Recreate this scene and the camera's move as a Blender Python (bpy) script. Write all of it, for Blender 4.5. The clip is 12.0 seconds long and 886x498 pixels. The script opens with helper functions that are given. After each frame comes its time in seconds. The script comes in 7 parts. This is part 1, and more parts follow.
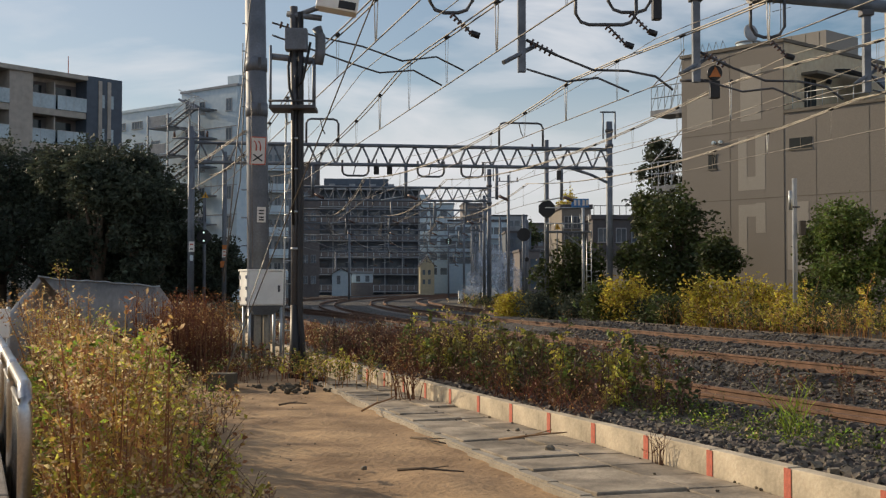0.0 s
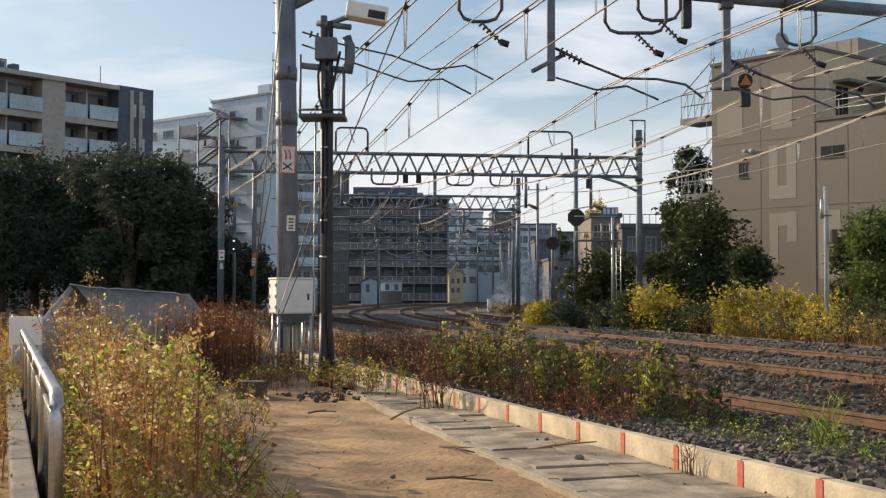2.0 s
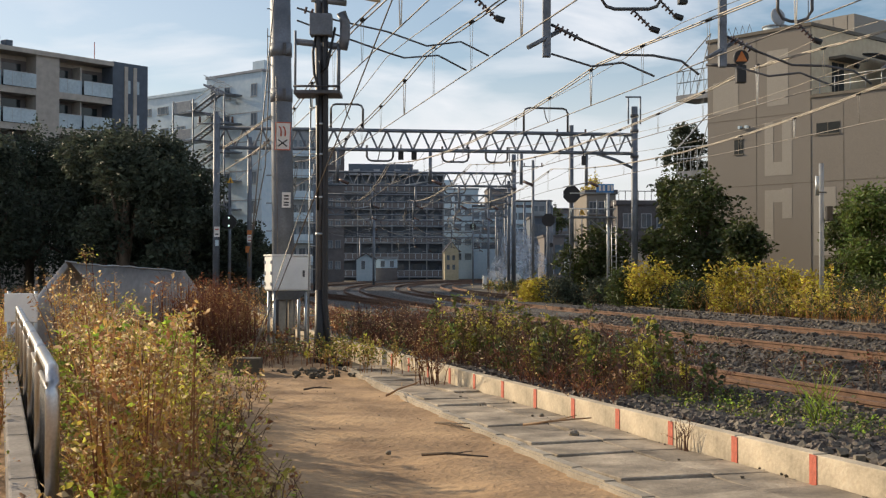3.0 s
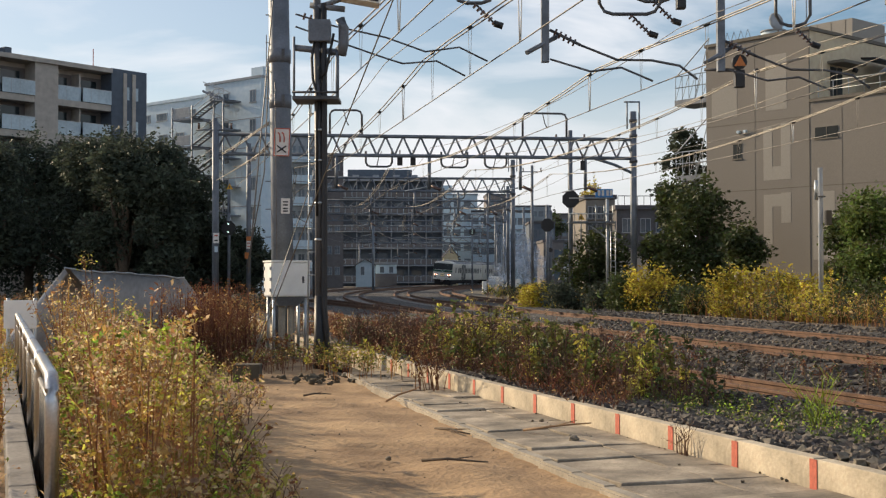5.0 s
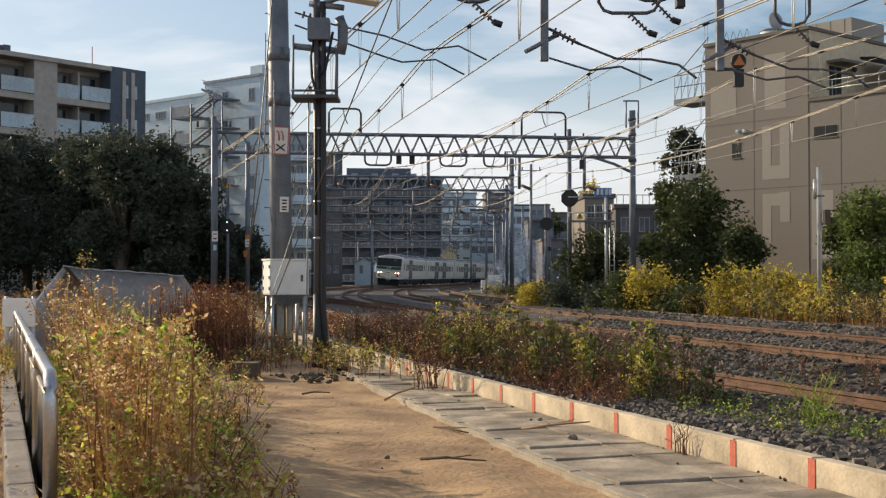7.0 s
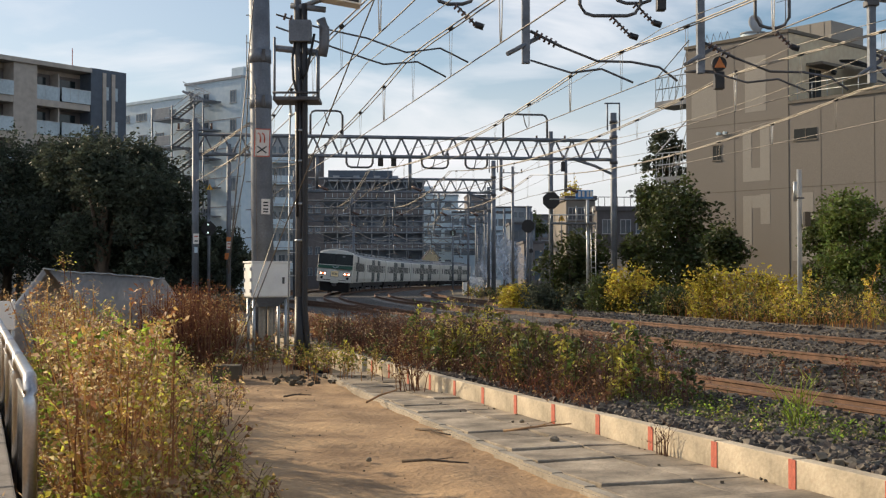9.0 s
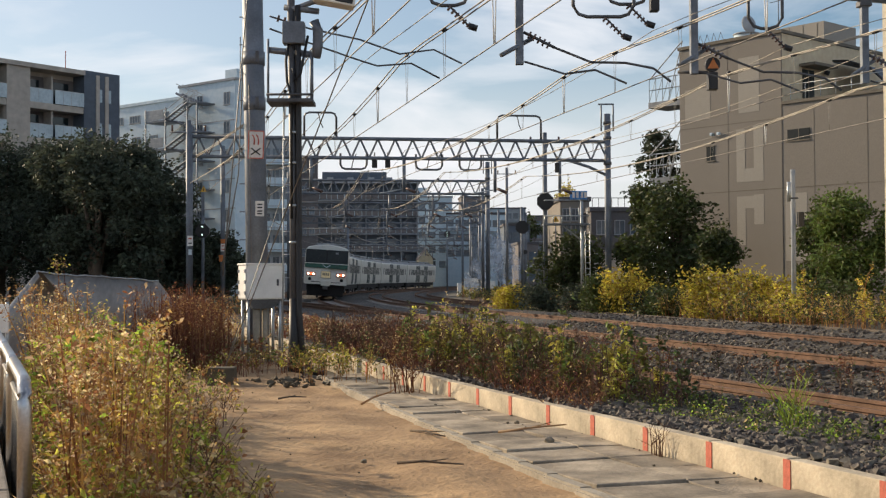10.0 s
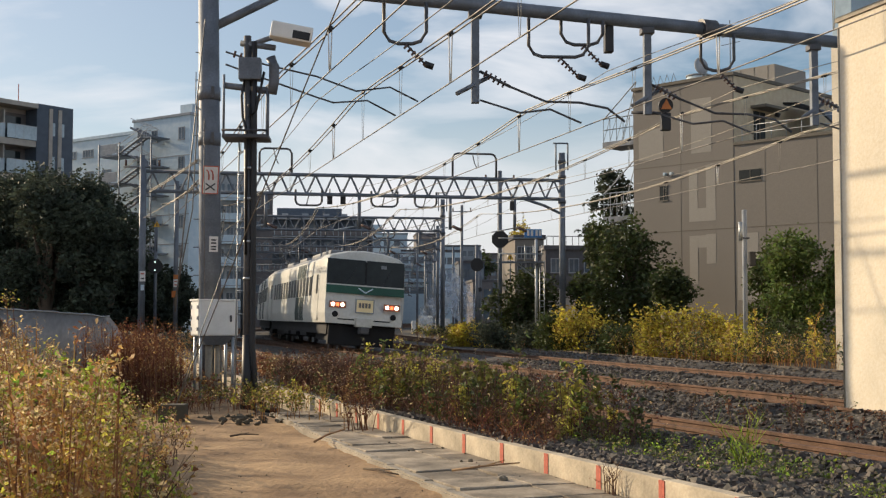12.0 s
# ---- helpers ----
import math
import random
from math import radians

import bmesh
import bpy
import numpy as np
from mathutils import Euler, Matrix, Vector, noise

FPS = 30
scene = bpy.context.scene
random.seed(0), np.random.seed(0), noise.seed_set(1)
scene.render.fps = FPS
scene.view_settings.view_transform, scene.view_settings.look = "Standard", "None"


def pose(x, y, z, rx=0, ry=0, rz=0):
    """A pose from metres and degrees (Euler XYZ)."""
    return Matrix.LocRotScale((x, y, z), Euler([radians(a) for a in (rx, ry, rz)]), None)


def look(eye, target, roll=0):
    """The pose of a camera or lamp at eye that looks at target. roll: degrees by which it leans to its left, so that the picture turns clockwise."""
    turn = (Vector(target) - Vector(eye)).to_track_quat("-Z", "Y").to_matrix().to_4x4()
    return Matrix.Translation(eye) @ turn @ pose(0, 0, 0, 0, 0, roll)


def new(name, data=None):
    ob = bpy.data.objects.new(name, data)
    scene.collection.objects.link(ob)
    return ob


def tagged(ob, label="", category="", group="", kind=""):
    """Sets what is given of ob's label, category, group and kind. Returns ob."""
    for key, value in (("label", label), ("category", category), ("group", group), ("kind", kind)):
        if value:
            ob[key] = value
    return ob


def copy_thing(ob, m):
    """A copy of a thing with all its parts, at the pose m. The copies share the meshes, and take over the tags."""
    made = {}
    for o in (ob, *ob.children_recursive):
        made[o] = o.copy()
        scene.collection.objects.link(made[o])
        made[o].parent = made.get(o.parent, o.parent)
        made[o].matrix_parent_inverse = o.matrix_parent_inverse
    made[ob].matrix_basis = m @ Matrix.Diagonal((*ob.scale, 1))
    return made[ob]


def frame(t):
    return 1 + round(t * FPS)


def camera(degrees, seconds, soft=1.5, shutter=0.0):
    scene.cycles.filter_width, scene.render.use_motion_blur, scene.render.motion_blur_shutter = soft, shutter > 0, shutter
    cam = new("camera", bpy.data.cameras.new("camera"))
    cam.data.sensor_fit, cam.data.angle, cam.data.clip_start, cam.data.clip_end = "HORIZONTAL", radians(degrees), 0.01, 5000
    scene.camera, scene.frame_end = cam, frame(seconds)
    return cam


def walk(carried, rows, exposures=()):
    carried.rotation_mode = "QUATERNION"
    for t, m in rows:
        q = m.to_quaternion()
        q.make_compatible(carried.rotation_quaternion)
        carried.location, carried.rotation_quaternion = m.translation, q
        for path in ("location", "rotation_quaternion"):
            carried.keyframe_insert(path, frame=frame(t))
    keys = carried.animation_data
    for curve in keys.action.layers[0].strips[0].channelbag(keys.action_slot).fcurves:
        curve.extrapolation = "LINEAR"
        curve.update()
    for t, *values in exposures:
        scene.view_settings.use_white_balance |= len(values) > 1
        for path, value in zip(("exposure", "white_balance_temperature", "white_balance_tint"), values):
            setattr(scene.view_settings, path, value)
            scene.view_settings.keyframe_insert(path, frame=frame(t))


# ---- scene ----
LENS = 40.07
cam = camera(LENS, 12.0, soft=1.25)
EYE = 1.5
# seconds, yaw, pitch, roll of the hand-held camera, turning on the spot
TURNS = [
    (0.0, -1.197, 1.767, -0.011), (0.5, -1.101, 1.839, 0.023), (1.0, -0.869, 2.208, 0.017), (1.5, -0.529, 2.281, -0.155),
    (2.0, 0.167, 2.168, -0.117), (2.5, 0.277, 1.481, -0.080), (3.0, -0.048, 1.075, -0.102), (4.0, -0.080, 1.200, 0.010),
    (5.0, -0.077, 1.333, 0.097), (5.5, 0.000, 1.252, 0.150), (6.0, -0.001, 1.231, 0.008), (6.5, -0.013, 1.287, -0.006),
    (7.0, -0.134, 1.270, 0.002), (8.0, -0.600, 1.320, 0.030), (9.0, -0.992, 1.373, 0.067), (9.5, -1.113, 1.349, 0.208),
    (10.0, -1.255, 1.437, 0.269), (10.5, -1.453, 1.656, 0.324), (11.0, -1.932, 2.021, 0.411), (11.5, -2.702, 2.603, 0.308),
    (12.0, -3.398, 3.186, -0.053),
]
walk(cam, [(t, pose(0, 0, EYE, 90 + pitch, roll, yaw)) for t, yaw, pitch, roll in TURNS],
     exposures=[(0.0, -0.26), (0.6, -0.06), (1.5, 0.08), (10.5, 0.08), (12.0, -0.02)])

# ---- light ----
SUN_AZ, SUN_EL = -54.0, 21.0
world = bpy.data.worlds.new("sky")
scene.world = world
world.use_nodes = True
wn, wl = world.node_tree.nodes, world.node_tree.links
wn.clear()
w_out = wn.new("ShaderNodeOutputWorld")
w_bg = wn.new("ShaderNodeBackground")
w_sky = wn.new("ShaderNodeTexSky")
w_sky.sky_type = "NISHITA"
w_sky.sun_disc = False
w_sky.sun_elevation, w_sky.sun_rotation = radians(SUN_EL), radians(SUN_AZ)
w_sky.air_density, w_sky.dust_density, w_sky.ozone_density = 1.15, 0.6, 3.0
w_co = wn.new("ShaderNodeTexCoord")
w_map = wn.new("ShaderNodeMapping")
w_map.inputs["Scale"].default_value = (1.7, 1.7, 6.5)
w_map.inputs["Rotation"].default_value = (0.3, 0.25, 0.4)
w_noise = wn.new("ShaderNodeTexNoise")
w_noise.inputs["Scale"].default_value = 2.4
w_noise.inputs["Detail"].default_value = 7.0
w_noise.inputs["Roughness"].default_value = 0.52
w_noise.inputs["Distortion"].default_value = 0.5
w_ramp = wn.new("ShaderNodeValToRGB")
w_ramp.color_ramp.elements[0].position, w_ramp.color_ramp.elements[1].position = 0.45, 0.70
w_mix = wn.new("ShaderNodeMixRGB")
w_mix.blend_type = "MIX"
w_mix.inputs[2].default_value = (9.2, 9.2, 9.5, 1)
wl.new(w_co.outputs["Generated"], w_map.inputs["Vector"])
wl.new(w_map.outputs["Vector"], w_noise.inputs["Vector"])
wl.new(w_noise.outputs["Fac"], w_ramp.inputs["Fac"])
wl.new(w_ramp.outputs["Color"], w_mix.inputs[0])
wl.new(w_sky.outputs["Color"], w_mix.inputs[1])
w_sep = wn.new("ShaderNodeSeparateXYZ")
w_low = wn.new("ShaderNodeMapRange")
w_low.inputs["From Min"].default_value, w_low.inputs["From Max"].default_value = 0.04, 0.20
w_low.inputs["To Min"].default_value, w_low.inputs["To Max"].default_value = 0.9, 0.0
w_haze = wn.new("ShaderNodeMixRGB")
w_haze.inputs[2].default_value = (8.3, 8.25, 8.5, 1)
wl.new(w_co.outputs["Generated"], w_sep.inputs[0])
wl.new(w_sep.outputs["Z"], w_low.inputs["Value"])
w_dot = wn.new("ShaderNodeVectorMath")
w_dot.operation = "DOT_PRODUCT"
w_dot.inputs[1].default_value = (math.sin(radians(SUN_AZ)) * math.cos(radians(SUN_EL)), math.cos(radians(SUN_AZ)) * math.cos(radians(SUN_EL)), math.sin(radians(SUN_EL)))
w_veil = wn.new("ShaderNodeMapRange")
w_veil.inputs["From Min"].default_value, w_veil.inputs["From Max"].default_value = 0.4, 1.0
w_veil.inputs["To Min"].default_value, w_veil.inputs["To Max"].default_value = 0.0, 0.45
w_max = wn.new("ShaderNodeMath")
w_max.operation = "MAXIMUM"
wl.new(w_co.outputs["Generated"], w_dot.inputs[0])
wl.new(w_dot.outputs["Value"], w_veil.inputs["Value"])
wl.new(w_veil.outputs["Result"], w_max.inputs[0])
wl.new(w_low.outputs["Result"], w_max.inputs[1])
wl.new(w_max.outputs["Value"], w_haze.inputs[0])
wl.new(w_mix.outputs["Color"], w_haze.inputs[1])
wl.new(w_haze.outputs["Color"], w_bg.inputs["Color"])
wl.new(w_bg.outputs["Background"], w_out.inputs["Surface"])
w_bg.inputs["Strength"].default_value = 0.105

az, el = radians(SUN_AZ), radians(SUN_EL)
sun_dir = Vector((math.sin(az) * math.cos(el), math.cos(az) * math.cos(el), math.sin(el)))
sun_lamp = bpy.data.lights.new("sun", "SUN")
sun_lamp.energy, sun_lamp.angle, sun_lamp.color = 5.0, radians(0.6), (1.0, 0.80, 0.55)
sun = new("sun", sun_lamp)
sun.matrix_world = look(sun_dir * 200, (0, 0, 0))


# ---- materials ----
def material(name, color, rough=0.8, metal=0.0, scale=3.0, vary=0.25, fine=40.0, bump=0.2, second=None, island=0.0, piece=0.0):
    """A surface with broad stains, fine grain and relief."""
    m = bpy.data.materials.new(name)
    m.use_nodes = True
    n, l = m.node_tree.nodes, m.node_tree.links
    b = n["Principled BSDF"]
    b.inputs["Roughness"].default_value, b.inputs["Metallic"].default_value = rough, metal
    co = n.new("ShaderNodeTexCoord")
    big = n.new("ShaderNodeTexNoise")
    big.inputs["Scale"].default_value, big.inputs["Detail"].default_value = scale, 5
    small = n.new("ShaderNodeTexNoise")
    small.inputs["Scale"].default_value, small.inputs["Detail"].default_value = fine, 3
    l.new(co.outputs["Object"], big.inputs["Vector"])
    l.new(co.outputs["Object"], small.inputs["Vector"])
    ramp = n.new("ShaderNodeValToRGB")
    ramp.color_ramp.elements[0].position, ramp.color_ramp.elements[1].position = 0.3, 0.7
    dark = [c * (1 - vary) for c in color]
    light = second or [min(1, c * (1 + vary)) for c in color]
    ramp.color_ramp.elements[0].color = (*dark, 1)
    ramp.color_ramp.elements[1].color = (*light, 1)
    l.new(big.outputs["Fac"], ramp.inputs["Fac"])
    mul = n.new("ShaderNodeMixRGB")
    mul.blend_type = "OVERLAY"
    mul.inputs[0].default_value = 0.3
    l.new(ramp.outputs["Color"], mul.inputs[1])
    l.new(small.outputs["Fac"], mul.inputs[2])
    last = mul.outputs["Color"]
    for amount, node, socket in ((island, "ShaderNodeNewGeometry", "Random Per Island"), (piece, "ShaderNodeObjectInfo", "Random")):
        if amount:
            info = n.new(node)
            hsv = n.new("ShaderNodeHueSaturation")
            rng = n.new("ShaderNodeMapRange")
            rng.inputs["To Min"].default_value, rng.inputs["To Max"].default_value = 1 - amount, 1 + amount
            l.new(info.outputs[socket], rng.inputs["Value"])
            l.new(rng.outputs["Result"], hsv.inputs["Value"])
            if amount > 0.3:
                hue = n.new("ShaderNodeMapRange")
                hue.inputs["To Min"].default_value, hue.inputs["To Max"].default_value = 0.47, 0.53
                l.new(info.outputs[socket], hue.inputs["Value"])
                l.new(hue.outputs["Result"], hsv.inputs["Hue"])
            l.new(last, hsv.inputs["Color"])
            last = hsv.outputs["Color"]
    l.new(last, b.inputs["Base Color"])
    if bump:
        bp = n.new("ShaderNodeBump")
        bp.inputs["Strength"].default_value, bp.inputs["Distance"].default_value = bump, 0.02
        l.new(small.outputs["Fac"], bp.inputs["Height"])
        l.new(bp.outputs["Normal"], b.inputs["Normal"])
    return m


def leafy(name, color, second, through_light=0.35, island=0.45):
    """Thin leaves or dry stalks that let some light through."""
    m = material(name, color, 0.6, 0, 0.9, 0.3, 9, 0, second, island)
    n, l = m.node_tree.nodes, m.node_tree.links
    b = n["Principled BSDF"]
    tr = n.new("ShaderNodeBsdfTranslucent")
    mix = n.new("ShaderNodeMixShader")
    mix.inputs[0].default_value = through_light
    l.new(b.inputs["Base Color"].links[0].from_socket, tr.inputs["Color"])
    l.new(b.outputs[0], mix.inputs[1])
    l.new(tr.outputs[0], mix.inputs[2])
    l.new(mix.outputs[0], n["Material Output"].inputs["Surface"])
    return m


def glowing(name, color, strength):
    m = bpy.data.materials.new(name)
    m.use_nodes = True
    b = m.node_tree.nodes["Principled BSDF"]
    b.inputs["Base Color"].default_value = (*color, 1)
    b.inputs["Emission Color"].default_value = (*color, 1)
    b.inputs["Emission Strength"].default_value = strength
    return m


def stony(name, dark, light, scale, bump=1.0):
    """Crushed stone: cells with a colour and height each."""
    m = bpy.data.materials.new(name)
    m.use_nodes = True
    n, l = m.node_tree.nodes, m.node_tree.links
    b = n["Principled BSDF"]
    b.inputs["Roughness"].default_value = 0.85
    co = n.new("ShaderNodeTexCoord")
    vor = n.new("ShaderNodeTexVoronoi")
    vor.inputs["Scale"].default_value = scale
    l.new(co.outputs["Object"], vor.inputs["Vector"])
    sep = n.new("ShaderNodeSeparateColor")
    l.new(vor.outputs["Color"], sep.inputs["Color"])
    ramp = n.new("ShaderNodeValToRGB")
    ramp.color_ramp.elements[0].color, ramp.color_ramp.elements[1].color = (*dark, 1), (*light, 1)
    l.new(sep.outputs[0], ramp.inputs["Fac"])
    big = n.new("ShaderNodeTexNoise")
    big.inputs["Scale"].default_value = 0.5
    l.new(co.outputs["Object"], big.inputs["Vector"])
    mul = n.new("ShaderNodeMixRGB")
    mul.blend_type = "OVERLAY"
    mul.inputs[0].default_value = 0.6
    l.new(ramp.outputs["Color"], mul.inputs[1])
    l.new(big.outputs["Fac"], mul.inputs[2])
    l.new(mul.outputs["Color"], b.inputs["Base Color"])
    bp = n.new("ShaderNodeBump")
    bp.inputs["Strength"].default_value, bp.inputs["Distance"].default_value = bump, 0.03
    bp.invert = True
    l.new(vor.outputs["Distance"], bp.inputs["Height"])
    l.new(bp.outputs["Normal"], b.inputs["Normal"])
    return m


DIRT = material("dirt", (0.31, 0.185, 0.095), 0.95, 0, 1.1, 0.42, 18, 1.0, (0.55, 0.365, 0.195))
EARTH = material("earth", (0.10, 0.085, 0.06), 0.95, 0, 0.3, 0.4, 6, 0.6)
BALLAST = stony("ballast", (0.022, 0.020, 0.018), (0.10, 0.09, 0.08), 14)
STONE = material("stone", (0.10, 0.08, 0.063), 0.7, 0, 4, 0.4, 30, 0.5, None, 0.6)
STONE_PIECE = material("stone_piece", (0.115, 0.092, 0.073), 0.7, 0, 1.2, 0.4, 6, 0.4, None, 0, 0.5)
CONCRETE = material("concrete", (0.38, 0.335, 0.265), 0.9, 0, 1.6, 0.25, 30, 0.3, None, 0, 0.08)
SLAB = material("slab", (0.31, 0.26, 0.195), 0.9, 0, 2.6, 0.5, 26, 0.5, None, 0, 0.2)
KERB = material("kerb_paint", (0.50, 0.425, 0.31), 0.8, 0, 2.5, 0.3, 30, 0.25, None, 0, 0.06)
REDMARK = material("red_paint", (0.52, 0.13, 0.08), 0.75, 0, 5, 0.3, 40, 0.2)
PIER = material("pier_concrete", (0.74, 0.66, 0.52), 0.9, 0, 0.8, 0.12, 22, 0.25)
GREYSTEEL = material("grey_steel", (0.165, 0.185, 0.215), 0.55, 0.3, 2, 0.25, 30, 0.15)
PALESTEEL = material("galvanised_steel", (0.42, 0.45, 0.47), 0.45, 0.6, 3, 0.2, 40, 0.1)
DARKSTEEL = material("dark_steel", (0.10, 0.10, 0.105), 0.5, 0.4, 3, 0.3, 30, 0.15)
BLACK = material("black_plastic", (0.02, 0.02, 0.022), 0.5, 0, 3, 0.2, 30, 0.05)
RUST = material("rust", (0.15, 0.082, 0.05), 0.8, 0.2, 4, 0.35, 40, 0.3)
RAILTOP = material("rail_head", (0.20, 0.16, 0.14), 0.4, 0.7, 4, 0.3, 40, 0.1)
WIRE = material("wire", (0.16, 0.15, 0.14), 0.5, 0.6, 5, 0.2, 20, 0)
# WIRE again but paler: the look of sun on the wires, as colour
LITWIRE = material("lit_wire", (0.36, 0.33, 0.28), 0.55, 0.3, 5, 0.2, 20, 0)
INSULATOR = material("insulator", (0.10, 0.06, 0.05), 0.25, 0, 5, 0.2, 20, 0)
BOXPAINT = material("box_paint", (0.86, 0.85, 0.80), 0.6, 0, 2, 0.1, 25, 0.08)
STAINLESS = material("stainless", (0.46, 0.46, 0.47), 0.28, 1.0, 5, 0.1, 60, 0.02)
KERB_OLD = material("old_kerb", (0.13, 0.105, 0.08), 0.9, 0, 2, 0.3, 30, 0.3)
SLEEPER = material("sleeper", (0.24, 0.22, 0.20), 0.9, 0, 3, 0.3, 30, 0.3)
TRAINCREAM = material("train_paint", (0.66, 0.65, 0.59), 0.4, 0.1, 0.7, 0.08, 12, 0.03)
TRAINGREEN = material("train_green", (0.012, 0.085, 0.05), 0.4, 0, 1, 0.15, 12, 0.02)
TRAINGREY = material("train_stripe", (0.014, 0.04, 0.04), 0.4, 0, 1, 0.15, 12, 0.02)
ROOFGREY = material("train_roof", (0.22, 0.23, 0.24), 0.6, 0.1, 1, 0.2, 12, 0.05)
UNDER = material("underframe", (0.012, 0.012, 0.013), 0.8, 0, 2, 0.3, 20, 0.2)
GLASS = material("dark_glass", (0.02, 0.03, 0.035), 0.08, 0, 0.5, 0.3, 5, 0)
TRAINGLASS = material("train_glass", (0.03, 0.035, 0.035), 0.35, 0, 0.5, 0.3, 5, 0)
TRAINGLASS.node_tree.nodes["Principled BSDF"].inputs["Specular IOR Level"].default_value = 0.2
# reddish backing that paints the glow round the headlights
GLOWPANEL = material("lamp_glow_red", (0.30, 0.14, 0.09), 0.4, 0, 3, 0.2, 20, 0)
WINDOWGLASS = material("window_glass", (0.10, 0.13, 0.16), 0.1, 0, 0.4, 0.4, 5, 0, None, 0, 0.3)
LEAF_DARK = leafy("leaf_dark", (0.06, 0.078, 0.064), (0.105, 0.122, 0.08), 0.28)
LEAF_DARK.node_tree.nodes["Principled BSDF"].inputs["Specular IOR Level"].default_value = 0.12
LEAF_GREEN = leafy("leaf_green", (0.06, 0.088, 0.026), (0.13, 0.155, 0.045), 0.35)
LEAF_YELLOW = leafy("leaf_yellow", (0.38, 0.32, 0.045), (0.72, 0.56, 0.09), 0.5)
LEAF_WEED = leafy("leaf_weed", (0.28, 0.28, 0.045), (0.64, 0.55, 0.11), 0.55)
LEAF_FRESH = leafy("leaf_fresh", (0.17, 0.29, 0.04), (0.46, 0.55, 0.08), 0.58)
DRY = leafy("dry_stalk", (0.27, 0.125, 0.048), (0.60, 0.34, 0.13), 0.42)
DRY_RED = leafy("dry_red", (0.14, 0.052, 0.03), (0.31, 0.13, 0.065), 0.35)
LEAF_SHADE = leafy("leaf_shade", (0.034, 0.052, 0.018), (0.095, 0.115, 0.032), 0.3)
LEAF_SIDING = leafy("leaf_siding", (0.06, 0.08, 0.02), (0.27, 0.25, 0.052), 0.4)
STALK_DARK = leafy("dark_stalk", (0.075, 0.038, 0.024), (0.17, 0.085, 0.05), 0.2)
LEAF_BRIGHT = leafy("leaf_bright", (0.075, 0.12, 0.028), (0.19, 0.24, 0.06), 0.42)
DRY_PALE = leafy("dry_pale", (0.50, 0.34, 0.17), (0.72, 0.54, 0.32), 0.55)
BARK = material("bark", (0.12, 0.09, 0.065), 0.95, 0, 3, 0.3, 20, 0.6)
BEIGE = material("beige_render", (0.235, 0.212, 0.184), 0.9, 0, 0.12, 0.06, 30, 0.05)
BEIGE_PALE = material("beige_patch", (0.345, 0.32, 0.28), 0.9, 0, 0.15, 0.05, 30, 0.05)
BEIGE_DARK = material("beige_joint", (0.17, 0.15, 0.12), 0.9, 0, 0.3, 0.1, 3, 0)
WALL_PALE = material("pale_wall", (0.56, 0.67, 0.74), 0.85, 0, 0.1, 0.08, 2, 0.05)
WALL_GREY = material("grey_wall", (0.32, 0.34, 0.36), 0.85, 0, 0.1, 0.1, 2, 0.05)
WALL_WARM = material("warm_grey_wall", (0.46, 0.42, 0.37), 0.85, 0, 0.1, 0.1, 2, 0.05)
# BEIGE made paler and yellower: sunlight on the side wall, put into colour
BEIGE_LIT = material("beige_render_lit", (0.62, 0.52, 0.36), 0.9, 0, 0.15, 0.06, 3, 0.1)
WALL_DARK = material("dark_wall", (0.10, 0.125, 0.16), 0.8, 0, 0.1, 0.12, 2, 0.05)
WALL_BROWN = material("brown_wall", (0.175, 0.158, 0.155), 0.85, 0, 0.1, 0.12, 2, 0.05)
WALL_YELLOW = material("yellow_wall", (0.50, 0.44, 0.30), 0.85, 0, 0.2, 0.1, 2, 0.05)
BALCONY_GLASS = material("balcony_panel", (0.40, 0.50, 0.56), 0.2, 0, 0.4, 0.15, 5, 0)
ROOFDARK = material("dark_roof", (0.10, 0.095, 0.10), 0.8, 0, 0.5, 0.2, 6, 0.1)
SIGNWHITE = material("sign_white", (0.78, 0.75, 0.70), 0.6, 0, 3, 0.06, 20, 0.03)
SIGNRED = material("sign_red", (0.55, 0.12, 0.07), 0.6, 0, 3, 0.1, 20, 0)
SIGNBLUE = material("sign_blue", (0.05, 0.22, 0.55), 0.5, 0, 3, 0.1, 20, 0)
SIGNYELLOW = material("sign_yellow", (0.75, 0.42, 0.05), 0.6, 0, 3, 0.1, 20, 0)
ORANGE = material("orange_paint", (0.6, 0.2, 0.05), 0.6, 0, 3, 0.1, 20, 0)
NETGREY = material("grey_sheet", (0.33, 0.32, 0.31), 0.85, 0, 0.6, 0.15, 8, 0.2)
HEADLIGHT = glowing("headlight_glow", (1.0, 0.70, 0.52), 6)
TAILRED = glowing("marker_glow", (1.0, 0.16, 0.05), 3)
SIGNPANEL = glowing("destination_glow", (0.75, 0.62, 0.35), 0.12)
LAMPGREEN = glowing("signal_glow", (0.75, 1.0, 0.9), 1.2)
LAMPRED = glowing("signal_red", (1.0, 0.15, 0.1), 3)


